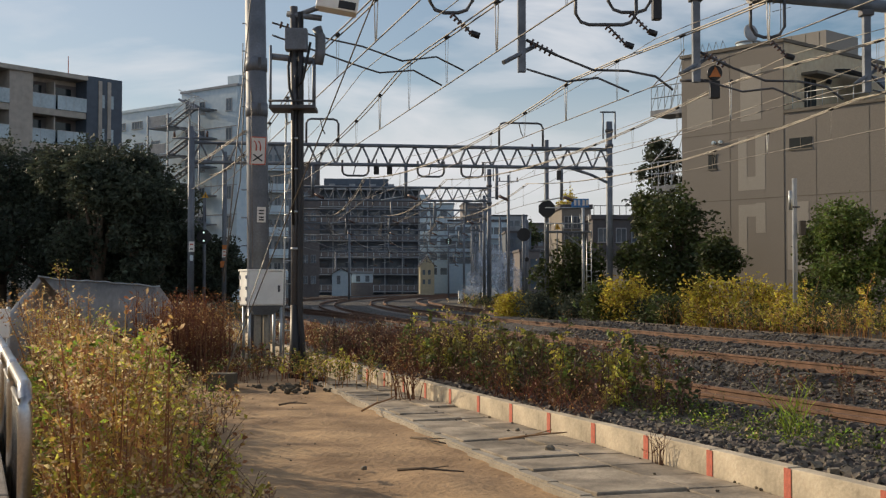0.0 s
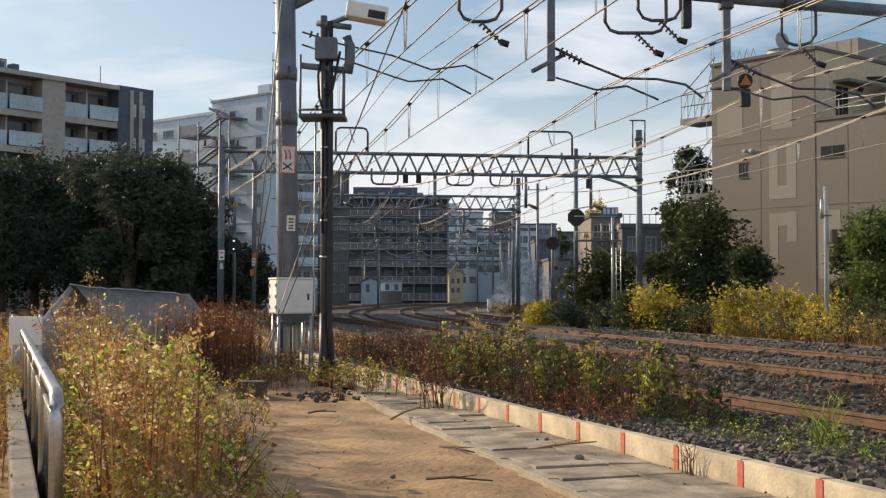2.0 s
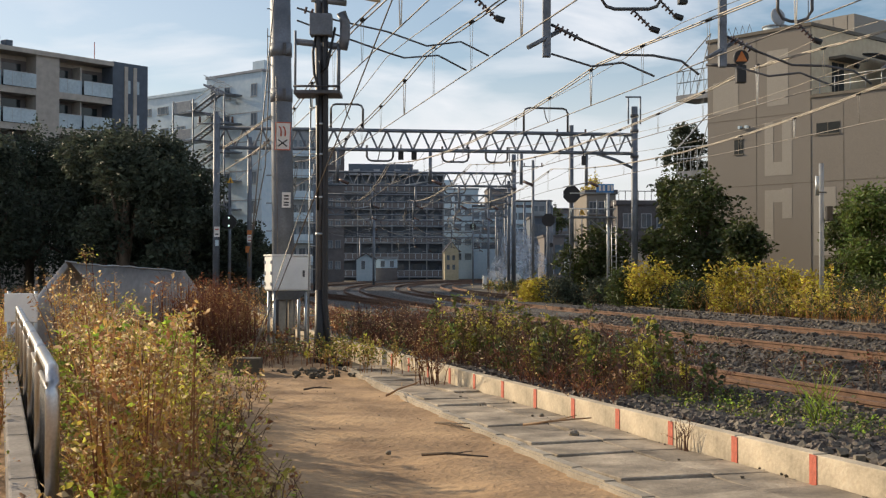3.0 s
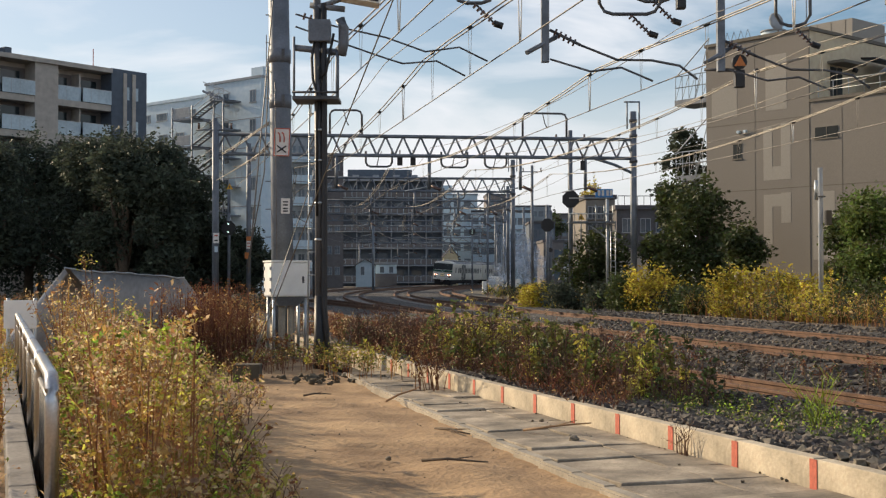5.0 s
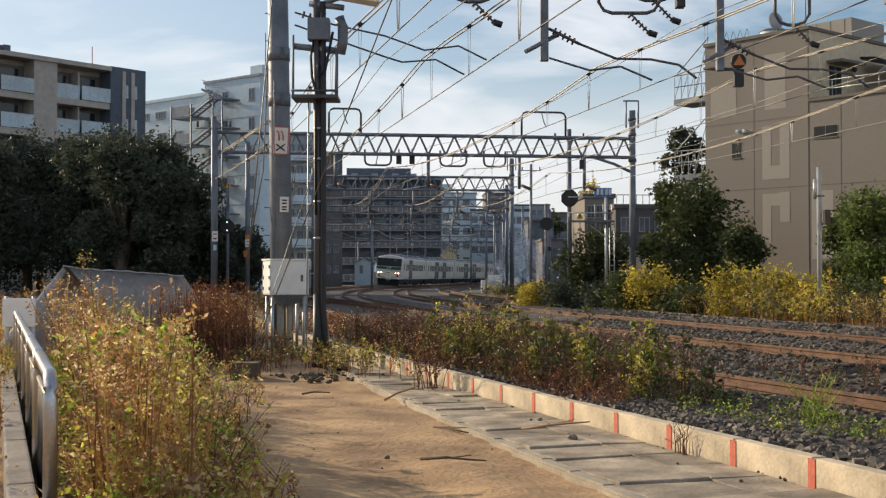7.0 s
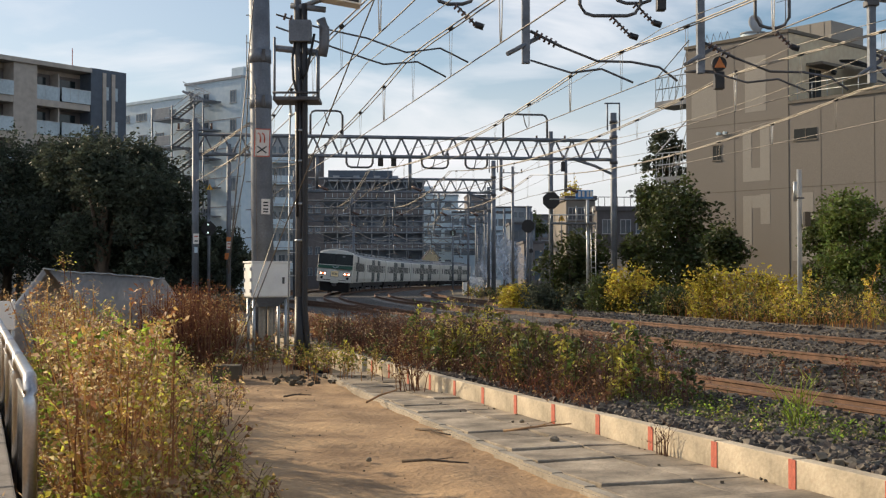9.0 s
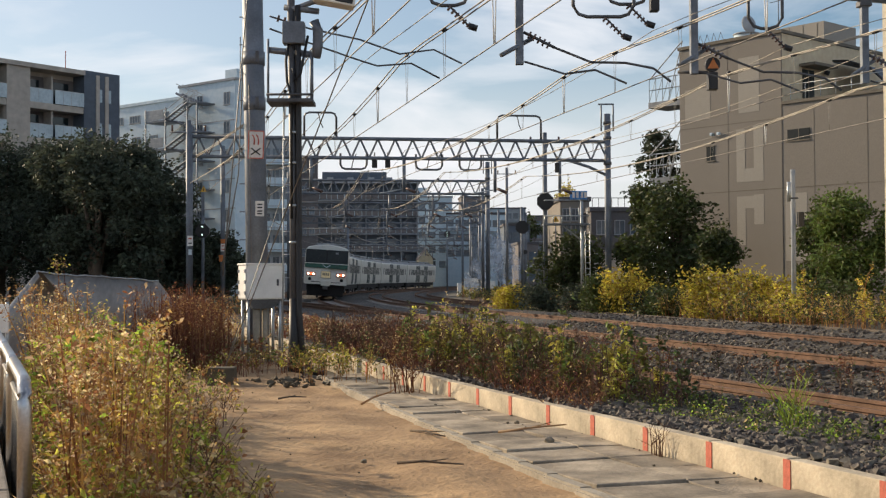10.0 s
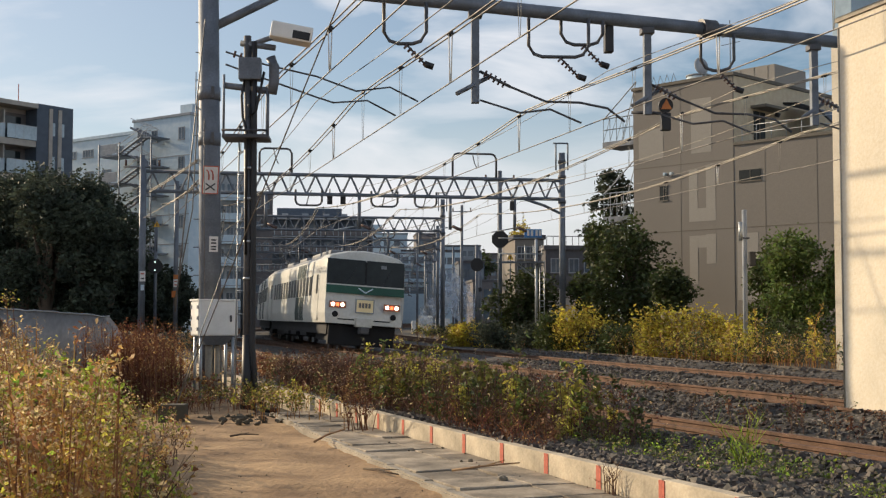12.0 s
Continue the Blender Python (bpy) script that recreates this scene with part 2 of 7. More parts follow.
# ---- building blocks ----
def box(bm, x0, y0, z0, x1, y1, z1, m=None, bevel=0.0):
    made = bmesh.ops.create_cube(bm, size=1)["verts"]
    mat = Matrix.Translation(((x0 + x1) / 2, (y0 + y1) / 2, (z0 + z1) / 2)) @ Matrix.Diagonal((abs(x1 - x0), abs(y1 - y0), abs(z1 - z0), 1))
    bmesh.ops.transform(bm, matrix=(m @ mat) if m else mat, verts=made)
    if bevel:
        edges = list({e for v in made for e in v.link_edges})
        bmesh.ops.bevel(bm, geom=edges, offset=bevel, segments=2, affect="EDGES", profile=0.6)
    return made


def tube(bm, points, radius, sides=8, tip=None):
    """A round bar along a line of points, tapering to tip."""
    pts = [Vector(p) for p in points]
    rings = []
    for i, p in enumerate(pts):
        d = (pts[min(i + 1, len(pts) - 1)] - pts[max(i - 1, 0)]).normalized()
        side = d.cross(Vector((0, 0, 1)) if abs(d.z) < 0.95 else Vector((0, 1, 0))).normalized()
        up = side.cross(d)
        r = radius if tip is None else radius + (tip - radius) * i / (len(pts) - 1)
        rings.append([bm.verts.new(p + r * (math.cos(2 * math.pi * k / sides) * side + math.sin(2 * math.pi * k / sides) * up)) for k in range(sides)])
    for a, b in zip(rings, rings[1:]):
        for k in range(sides):
            f = bm.faces.new((a[k], a[(k + 1) % sides], b[(k + 1) % sides], b[k]))
            f.smooth = sides > 4
    bm.faces.new(rings[0][::-1])
    bm.faces.new(rings[-1])


def prism(bm, outline, z0, z1, m=None):
    """An upright block over an outline of (x, y)."""
    low = [bm.verts.new((x, y, z0)) for x, y in outline]
    high = [bm.verts.new((x, y, z1)) for x, y in outline]
    n = len(outline)
    for i in range(n):
        bm.faces.new((low[i], low[(i + 1) % n], high[(i + 1) % n], high[i]))
    bm.faces.new(low[::-1])
    bm.faces.new(high)
    if m:
        bmesh.ops.transform(bm, matrix=m, verts=low + high)


def mesh_of(name, bm, mat):
    bmesh.ops.recalc_face_normals(bm, faces=bm.faces)
    me = bpy.data.meshes.new(name)
    bm.to_mesh(me)
    bm.free()
    me.materials.append(mat)
    return me


def part(name, bm, mat, parent=None, label="", m=None):
    ob = new(name, mesh_of(name, bm, mat))
    if parent:
        ob.parent = parent
    if m:
        ob.matrix_local = m
    return tagged(ob, label)


def thing(name, m, label, category, group="", kind=""):
    ob = new(name)
    ob.empty_display_size = 0.1
    ob.matrix_world = m
    return tagged(ob, label, category, group, kind)


def block_part(name, parent, mat, dims, m=None, bevel=0.0, label=""):
    bm = bmesh.new()
    box(bm, *dims, bevel=bevel)
    return part(name, bm, mat, parent, label, m)


def bar_part(name, parent, mat, points, radius, sides=8, tip=None, label=""):
    bm = bmesh.new()
    tube(bm, points, radius, sides, tip)
    return part(name, bm, mat, parent, label)


def raw_mesh(name, verts, faces, mats, index=None, smooth=False):
    me = bpy.data.meshes.new(name)
    me.from_pydata(np.asarray(verts).reshape(-1, 3).tolist(), [], np.asarray(faces).tolist() if not isinstance(faces, list) else faces)
    for mt in mats:
        me.materials.append(mt)
    if index is not None:
        me.polygons.foreach_set("material_index", np.asarray(index, dtype=np.int32))
    if smooth:
        me.polygons.foreach_set("use_smooth", np.ones(len(me.polygons), dtype=bool))
    me.update()
    return me


# ---- ground, ballast and tracks ----
BEND = 300.0
BEND_X, BEND_Y = 292.8, 108.0
RAIL_TOP = 0.25


def on_track(s, off=0.0, z=0.0):
    """A point along the curving railway: s metres on, off metres to the inside of the bend."""
    a = s / BEND
    return Vector((BEND_X - (BEND - off) * math.cos(a), BEND_Y + (BEND - off) * math.sin(a), z))


def grid_mesh(name, us, vs, place, mat, smooth=True):
    verts = [place(u, v) for u in us for v in vs]
    nv = len(vs)
    faces = [(i * nv + j, (i + 1) * nv + j, (i + 1) * nv + j + 1, i * nv + j + 1) for i in range(len(us) - 1) for j in range(nv - 1)]
    return new(name, raw_mesh(name, verts, faces, [mat], smooth=smooth))


def lumps(x, y, scale, height):
    return height * noise.noise(Vector((x * scale, y * scale, 3.7)))


ground = grid_mesh("ground", [-2500, -400, -120, -60, -30, 30, 60, 120, 400, 2500], [-2500, -300, -60, -20, 60, 140, 300, 900, 2500],
                   lambda x, y: (x, y, -0.08), EARTH)
tagged(ground, "dark earth ground round the railway", "ground", kind="structure")

KERB_OFF = -6.8
yard = grid_mesh("ground_yard", [i * 0.08 for i in range(105)] + [8.4 + i * 0.5 for i in range(48)], list(np.linspace(-124, -68, 460)),
                 lambda u, s: (lambda p: (p.x, p.y, 0.0 + lumps(p.x, p.y, 0.5, 0.03) + lumps(p.x, p.y, 1.3, 0.03) + lumps(p.x * 0.6, p.y * 1.5, 2.6, 0.02) + lumps(p.x, p.y, 6.0, 0.008) + 0.014 * math.sin(u * 7.0 + 2.5 * noise.noise(Vector((p.x * 0.4, p.y * 0.4, 0)))) * (0.5 + noise.noise(Vector((p.x * 0.7, p.y * 0.35, 9))))))(on_track(s, KERB_OFF - 0.9 - u)), DIRT)
tagged(yard, "trodden sandy brown dirt yard with faint ruts", "ground", kind="structure")


def bed_height(off, p):
    shoulder = 0.13 * max(0.0, min(1.0, (-4.6 - off) / 1.8))
    edge = -0.25 * max(0.0, min(1.0, (off - 7.5) / 2.0))
    heaped = 0.0 if p.y > 48 else sum(0.13 * math.exp(-((off - o) / 0.3) ** 2) for o in (-4.72, -0.56, 3.19, 7.04))
    return 0.09 + shoulder + edge + heaped + lumps(p.x, p.y, 1.3, 0.03)


def bed_point(s, off):
    p = on_track(s, off)
    return (p.x, p.y, bed_height(off, p))


bed = grid_mesh("ballast_bed", list(np.linspace(-124, -40, 170)) + list(np.linspace(-38, 335, 150)), list(np.linspace(-6.72, 10, 84)), bed_point, BALLAST)
tagged(bed, "dark crushed stone ballast under the tracks", "ballast", kind="structure")


def rail_profile(bm, points):
    """One rail with foot, web and head, its top at z of the points."""
    shape = [(-0.06, -0.153), (0.06, -0.153), (0.06, -0.138), (0.012, -0.122), (0.012, -0.045), (0.033, -0.035), (0.033, -0.004),
             (0.028, 0), (-0.028, 0), (-0.033, -0.004), (-0.033, -0.035), (-0.012, -0.045), (-0.012, -0.122), (-0.06, -0.138)]
    rings = []
    for i, p in enumerate(points):
        d = (points[min(i + 1, len(points) - 1)] - points[max(i - 1, 0)]).normalized()
        side = Vector((d.y, -d.x, 0))
        rings.append([bm.verts.new(p + side * a + Vector((0, 0, b))) for a, b in shape])
    for r0, r1 in zip(rings, rings[1:]):
        for k in range(len(shape)):
            bm.faces.new((r0[k], r0[(k + 1) % len(shape)], r1[(k + 1) % len(shape)], r1[k]))
    bm.faces.new(rings[0][::-1])
    bm.faces.new(rings[-1])


def track(off, s0, s1, label, shift=None, sleepers=True, near=-124):
    th = thing("railway_track", Matrix(), label, "track", "railway tracks")
    n = max(3, int((s1 - s0) / 3))
    for g in (-0.5335, 0.5335):
        bm = bmesh.new()
        pts = []
        for i in range(n + 1):
            s = s0 + (s1 - s0) * i / n
            o = off + g + (shift((s - s0) / (s1 - s0)) if shift else 0)
            pts.append(on_track(s, o, RAIL_TOP))
        rail_profile(bm, pts)
        part("rail", bm, RUST, th, "rusty steel rail")
    if sleepers:
        base = bpy.data.meshes.new("sleeper")
        bm = bmesh.new()
        box(bm, -1.05, -0.12, -0.15, 1.05, 0.12, 0.0, bevel=0.02)
        bm.to_mesh(base)
        bm.free()
        base.materials.append(SLEEPER)
        k = 0
        s = s0
        while s < min(s1, -20) and k < 160:
            p = on_track(s, off + (shift((s - s0) / (s1 - s0)) if shift else 0), RAIL_TOP - 0.148)
            ob = new("sleeper", base)
            ob.parent = th
            ob.matrix_local = Matrix.Translation(p) @ pose(0, 0, 0, 0, 0, -math.degrees(s / BEND)) @ Matrix.Translation((0, 0, 0))
            s += 0.62
            k += 1
    return th


track(0.0, -122, 333, "rusty running rails curving through stone ballast")
track(3.75, -122, 333, "rusty running rails on the far side of the line")
track(-4.15, -122, 40, "old rusty siding rails half lost in weeds")
track(-0.1, -66, -14, "crossover rails between two tracks", lambda f: -4.05 * (3 * f * f - 2 * f ** 3), False)
track(7.6, -50, 140, "outer rails beyond the main tracks", None, False)
track(-8.3, -50, 120, "siding rails beside the throat of the yard", lambda f: 2.5 * (1 - f), False)
spare = thing("spare_rail", Matrix(), "spare rusty rail lying along the siding", "rail")
bm = bmesh.new()
rail_profile(bm, [on_track(s, -4.08, RAIL_TOP - 0.02) for s in range(-122, -87, 3)])
part("rail", bm, RUST, spare)

# far kerb along the outside of the line
far_kerb = thing("far_kerb", Matrix(), "low weathered concrete kerb beyond the tracks", "kerb", kind="structure")
for i in range(34):
    s = -112 + i * 2.0
    a, b = on_track(s, 9.4), on_track(s + 1.96, 9.4)
    bm = bmesh.new()
    box(bm, 0, -0.08, -0.3, (b - a).length, 0.08, 0.1, bevel=0.015)
    part("kerb_stone", bm, KERB_OLD, far_kerb, m=Matrix.Translation(a) @ pose(0, 0, 0, 0, 0, math.degrees(math.atan2(b.y - a.y, b.x - a.x))))

# near kerb of pale blocks with red marks, and the slab path beside it
kerb = thing("kerb", Matrix(), "cream painted concrete kerb with red marks at its joints", "kerb", kind="structure")
kerb_s = [-104.95 + 0.96 * i for i in range(-15, 38)]
for i, s in enumerate(kerb_s):
    a, b = on_track(s, KERB_OFF), on_track(s + 0.95, KERB_OFF)
    turn = Matrix.Translation(a) @ pose(0, 0, 0, 0, 0, math.degrees(math.atan2(b.y - a.y, b.x - a.x)))
    if i in (36, 40, 41):
        turn = turn @ pose(0, 0, -0.03, 4, 3, 5)
    ln = (b - a).length
    bm = bmesh.new()
    box(bm, 0.004, -0.06, -0.12, ln - 0.004, 0.06, 0.25 + random.uniform(-0.006, 0.006), bevel=0.008)
    stone = part("kerb_stone", bm, KERB, kerb, m=turn)
    if i < 33:
        bm = bmesh.new()
        box(bm, -0.035, 0.0615, -0.02, 0.045, 0.066, 0.245)
        part("red_mark", bm, REDMARK, kerb, "red painted mark", m=turn)

path = thing("slab_path", Matrix(), "worn grey concrete slab path with a raised edge", "path", kind="structure")
ps = -118.5
while ps < -89.0:
    wide = 1.45 - 0.75 * max(0, min(1, (ps + 101) / 12.0))
    for j, (o0, o1) in enumerate(((0.075, 0.075 + wide * 0.36), (0.085 + wide * 0.36, 0.075 + wide * 0.92))):
        a, b = on_track(ps, KERB_OFF - o0), on_track(ps + 0.58, KERB_OFF - o0)
        c, d = on_track(ps + 0.58, KERB_OFF - o1), on_track(ps, KERB_OFF - o1)
        lift = random.uniform(-0.004, 0.02)
        bm = bmesh.new()
        prism(bm, [(v.x, v.y) for v in (a, b, c, d)], -0.08, 0.045 + lift)
        for v in bm.verts:
            if v.co.z > 0:
                v.co.z += random.uniform(-0.009, 0.009)
        bmesh.ops.bevel(bm, geom=[e for e in bm.edges if all(v.co.z > 0 for v in e.verts)], offset=0.007, segments=1, affect="EDGES")
        part("slab", bm, SLAB, path)
    a, b = on_track(ps, KERB_OFF - 0.09 - wide * 0.92), on_track(ps + 0.585, KERB_OFF - 0.09 - wide * 0.92)
    c, d = on_track(ps + 0.585, KERB_OFF - 0.11 - wide), on_track(ps, KERB_OFF - 0.11 - wide)
    bm = bmesh.new()
    prism(bm, [(v.x, v.y) for v in (a, b, c, d)], -0.08, 0.058 + random.uniform(-0.002, 0.002))
    bmesh.ops.bevel(bm, geom=[e for e in bm.edges if all(v.co.z > 0 for v in e.verts)], offset=0.018, segments=2, affect="EDGES")
    part("edge_stone", bm, CONCRETE, path)
    ps += 0.6

# ---- concrete pier and the wall behind it ----
pier = thing("bridge_pier", Matrix(), "pale weathered concrete pier standing beside the tracks", "pier", kind="structure")
bm = bmesh.new()
prism(bm, [(6.62, 16.75), (6.95, 15.2), (12.0, 16.0), (12.0, 17.8)], 0.05, 5.68)
bmesh.ops.bevel(bm, geom=[e for e in bm.edges if abs(e.verts[0].co.z - e.verts[1].co.z) > 1], offset=0.03, segments=2, affect="EDGES")
part("shaft", bm, PIER, pier)
bm = bmesh.new()
prism(bm, [(6.59, 16.76), (6.93, 15.16), (12.03, 15.97), (12.03, 17.83)], 5.684, 5.75)
part("coping", bm, CONCRETE, pier, "thin weathered coping")
bar_part("drip_line", pier, CONCRETE, [(6.625, 16.72, 0.12), (6.625, 16.72, 5.6)], 0.016, 6)
back = thing("pier_far", Matrix(), "farther pale concrete pier with a glazed top", "pier", kind="structure")
bm = bmesh.new()
prism(bm, [(13.05, 33.5), (13.4, 32.9), (18.5, 33.0), (18.5, 36)], -0.1, 9.4)
part("shaft", bm, PIER, back)
bm = bmesh.new()
prism(bm, [(13.1, 33.5), (13.45, 33.0), (18.4, 33.1), (18.4, 35.9)], 9.4, 13.0)
part("glazing", bm, BALCONY_GLASS, back)

# ---- near pole with cabinet, sign and the lineside mast before it ----
pole = thing("catenary_pole", pose(-3.17, 24, 0), "tall grey steel catenary pole with a route sign", "pole")
bar_part("shaft", pole, GREYSTEEL, [(0.06, 0, -0.1), (0, 0, 4), (-0.1, 0, 10.0)], 0.225, 20, 0.195)
for z in (4.85, 5.75):
    bar_part("band", pole, GREYSTEEL, [(-0.0167 * (z - 4), 0, z), (-0.0167 * (z - 4), 0, z + 0.26)], 0.222, 20)
    block_part("band_clamp", pole, DARKSTEEL, (0.04, -0.25, z + 0.02, 0.1, -0.2, z + 0.24))
for z in (1.2, 1.75, 2.3, 2.85, 3.4, 3.95, 4.5, 5.05, 5.6, 6.15, 6.7, 7.3):
    bar_part("step_bolt", pole, GREYSTEEL, [(-0.18, -0.05, z), (-0.30, -0.05, z)], 0.012, 6)
sign = block_part("sign_board", pole, SIGNWHITE, (-0.155, -0.012, -0.275, 0.155, 0.012, 0.275), pose(0.05, -0.25, 4.15, 0, 2, 0), 0.004, "white sign board with red border and track symbol")
for dims in ((-0.155, -0.016, 0.255, 0.155, -0.0125, 0.275), (-0.155, -0.016, -0.275, 0.155, -0.0125, -0.255), (-0.155, -0.016, -0.255, -0.135, -0.0125, 0.255), (0.135, -0.016, -0.255, 0.155, -0.0125, 0.255)):
    block_part("border", sign, SIGNRED, dims)
for x in (-0.035, 0.045):
    bar_part("track_symbol", sign, SIGNRED, [(x - 0.05, -0.016, 0.19), (x - 0.015, -0.016, 0.16), (x, -0.016, 0.10), (x, -0.016, 0.0)], 0.014, 6)
for sx in (-1, 1):
    bar_part("cross_bar", sign, BLACK, [(-0.09 * sx, -0.016, -0.07), (0.09 * sx, -0.016, -0.2)], 0.014, 6)
plate = block_part("number_plate", pole, SIGNWHITE, (-0.085, -0.01, -0.15, 0.085, 0.01, 0.15), pose(0.12, -0.25, 0.000 + 2.9, 0, 1, 0), 0.003)
for z in (0.08, 0.02, -0.05, -0.10):
    block_part("bar", plate, BLACK, (-0.045, -0.014, z - 0.014, 0.05, -0.0105, z + 0.014))

cabinet = thing("equipment_cabinet", pose(-2.87, 22.6, 0, 0, 0, 24), "cream steel equipment cabinet on posts beside the pole", "cabinet")
block_part("body", cabinet, BOXPAINT, (-0.36, -0.27, 1.15, 0.36, 0.27, 1.78), None, 0.012)
block_part("lid", cabinet, BOXPAINT, (-0.385, -0.295, 1.782, 0.385, 0.295, 1.815), None, 0.008)
block_part("door", cabinet, BOXPAINT, (-0.335, -0.284, 1.17, 0.335, -0.2725, 1.76), None, 0.004)
side = block_part("side_door", cabinet, BOXPAINT, (-0.374, -0.24, 1.17, -0.3625, 0.24, 1.76), None, 0.004)
for z in (1.24, 1.44, 1.64):
    block_part("hinge", side, GREYSTEEL, (-0.392, -0.25, z, -0.375, -0.19, z + 0.06))
    block_part("hinge", side, GREYSTEEL, (-0.392, 0.17, z, -0.375, 0.22, z + 0.06))
block_part("latch", cabinet, DARKSTEEL, (0.20, -0.30, 1.40, 0.24, -0.2845, 1.52), None, 0.004)
bm = bmesh.new()
low = [bm.verts.new((x, y, 0.98)) for x, y in ((-0.2, -0.14), (0.16, -0.14), (0.16, 0.14), (-0.2, 0.14))]
top = [bm.verts.new((x, y, 1.147)) for x, y in ((-0.33, -0.24), (0.33, -0.24), (0.33, 0.24), (-0.33, 0.24))]
for i in range(4):
    bm.faces.new((low[i], low[(i + 1) % 4], top[(i + 1) % 4], top[i]))
bm.faces.new(low[::-1])
bm.faces.new(top)
part("cable_hopper", bm, GREYSTEEL, cabinet, "grey tapering cable hopper")
for x, y in ((-0.31, -0.2), (-0.3, 0.2), (0.29, -0.2), (0.28, 0.2)):
    bar_part("post", cabinet, PALESTEEL, [(x, y, -0.05), (x, y, 1.14)], 0.03, 8)
for x, r in ((-0.1, 0.07), (0.06, 0.055)):
    bar_part("cable_duct", cabinet, CONCRETE, [(x, 0.0, -0.05), (x, 0.0, 1.0)], r, 10)
bar_part("short_post", cabinet, CONCRETE, [(-0.52, 0.0, -0.05), (-0.52, 0.0, 0.45)], 0.07, 10)

mast = thing("lineside_mast", pose(-2.00, 19.9, 0), "slim dark mast carrying cables, a platform and a lamp", "mast")
bar_part("shaft", mast, DARKSTEEL, [(0.0, 0, -0.1), (0, 0, 3.0), (-0.04, 0, 6.1)], 0.072, 12, 0.062)
bar_part("cable", mast, BLACK, [(0.075, -0.05, 6.0), (0.085, -0.06, 4.6), (0.09, -0.07, 3), (0.09, -0.07, 1), (0.14, -0.09, 0.4), (0.30, -0.1, 0.0), (0.5, -0.1, -0.02)], 0.05, 8)
bar_part("cable", mast, BLACK, [(-0.07, -0.05, 5.4), (-0.12, -0.06, 5.1), (-0.10, -0.06, 4.75), (-0.03, -0.08, 4.5), (-0.03, -0.08, 2.5)], 0.022, 6)
bar_part("cable", mast, BLACK, [(0.24, -0.05, 5.5), (0.12, -0.12, 4.85), (0.02, -0.12, 4.75), (0.0, -0.09, 4.95)], 0.022, 6)
bar_part("foot_cone", mast, BLACK, [(0.03, -0.02, -0.06), (0.02, -0.01, 0.5), (0.0, 0, 1.2)], 0.135, 14, 0.075)
for z in (2.1, 2.7, 3.4, 3.9):
    bar_part("clamp", mast, PALESTEEL, [(0.02, 0, z), (0.02, 0, z + 0.035)], 0.1, 12)
block_part("platform", mast, DARKSTEEL, (-0.41, -0.3, 4.38, 0.34, 0.3, 4.44), None, 0.01)
bar_part("platform_rim", mast, DARKSTEEL, [(-0.41, -0.3, 4.5), (0.34, -0.3, 4.5)], 0.02, 6)
bar_part("cross_arm", mast, GREYSTEEL, [(-0.42, 0, 5.28), (0.32, 0, 5.2)], 0.055, 8)
bar_part("cross_arm", mast, GREYSTEEL, [(-0.15, 0, 5.98), (0.42, -0.05, 5.9)], 0.05, 8)
block_part("terminal_box", mast, GREYSTEEL, (-0.17, -0.16, 5.36, 0.19, 0.1, 5.72), None, 0.02)
bar_part("rung_rail", mast, GREYSTEEL, [(-0.41, -0.05, 4.44), (-0.41, -0.05, 5.45)], 0.02, 6)
bar_part("rung_rail", mast, GREYSTEEL, [(0.30, -0.05, 4.44), (0.30, -0.05, 5.2)], 0.03, 6)
bar_part("horn", mast, GREYSTEEL, [(0.36, -0.02, 5.15), (0.4, -0.02, 5.35), (0.4, -0.02, 5.6), (0.34, -0.02, 5.75)], 0.085, 10)
lampx = block_part("lamp_housing", mast, BOXPAINT, (-0.34, -0.2, -0.13, 0.34, 0.2, 0.13), pose(0.68, -0.1, 6.12, 0, 9, 6), 0.03, "pale lamp housing tilted on the mast top")
bar_part("lamp_arm", mast, GREYSTEEL, [(0.0, 0, 5.95), (0.45, -0.08, 6.1)], 0.045, 8)
block_part("lens_frame", lampx, BLACK, (0.02, -0.203, -0.10, 0.3, -0.2, 0.03))
bar_part("ladder_rail", mast, PALESTEEL, [(-0.20, 0.1, 0), (-0.17, 0.1, 4.38)], 0.014, 6)
for z in np.arange(0.4, 4.3, 0.38):
    bar_part("ladder_rung", mast, PALESTEEL, [(-0.19, 0.1, float(z)), (-0.06, 0.05, float(z))], 0.01, 5)

foot = thing("concrete_block", pose(-2.83, 17.8, 0), "dark stained concrete anchor block on the ground", "block")
block_part("block", foot, EARTH, (-0.2, -0.16, -0.04, 0.19, 0.16, 0.24), None, 0.025)
stays = thing("stay_wires", Matrix(), "thin steel stay wires running to the anchor block", "wire")
for a, b in (((-2.88, 18.4, 0.2), (-2.88 + 1.9 * (-0.357 - -2.88), 6.24, 0.2 + 1.9 * (4.56 - 0.2))), ((-2.88, 18.35, 0.2), (-2.10, 20.2, 3.27)), ((-3.10, 23, 0.9), (-3.35, 24.2, 7.5))):
    bar_part("wire", stays, WIRE, [a, b], 0.008, 5)

# ---- catenary supports ----
beam1 = thing("overhead_beam", Matrix(), "heavy grey tubular beam spanning the tracks with hangers", "overhead beam")
BA, BB = Vector((-3.17, 24.0, 8.2)), Vector((11.6, 29.4, 8.36))
bar_part("beam", beam1, GREYSTEEL, [BA, BB], 0.15, 16)
bar_part("sleeve", beam1, DARKSTEEL, [BA + (BB - BA) * 0.74, BA + (BB - BA) * 0.765], 0.22, 16)
bar_part("brace", beam1, GREYSTEEL, [(-3.17, 24.0, 7.2), (BA + (BB - BA) * 0.11)], 0.09, 10)


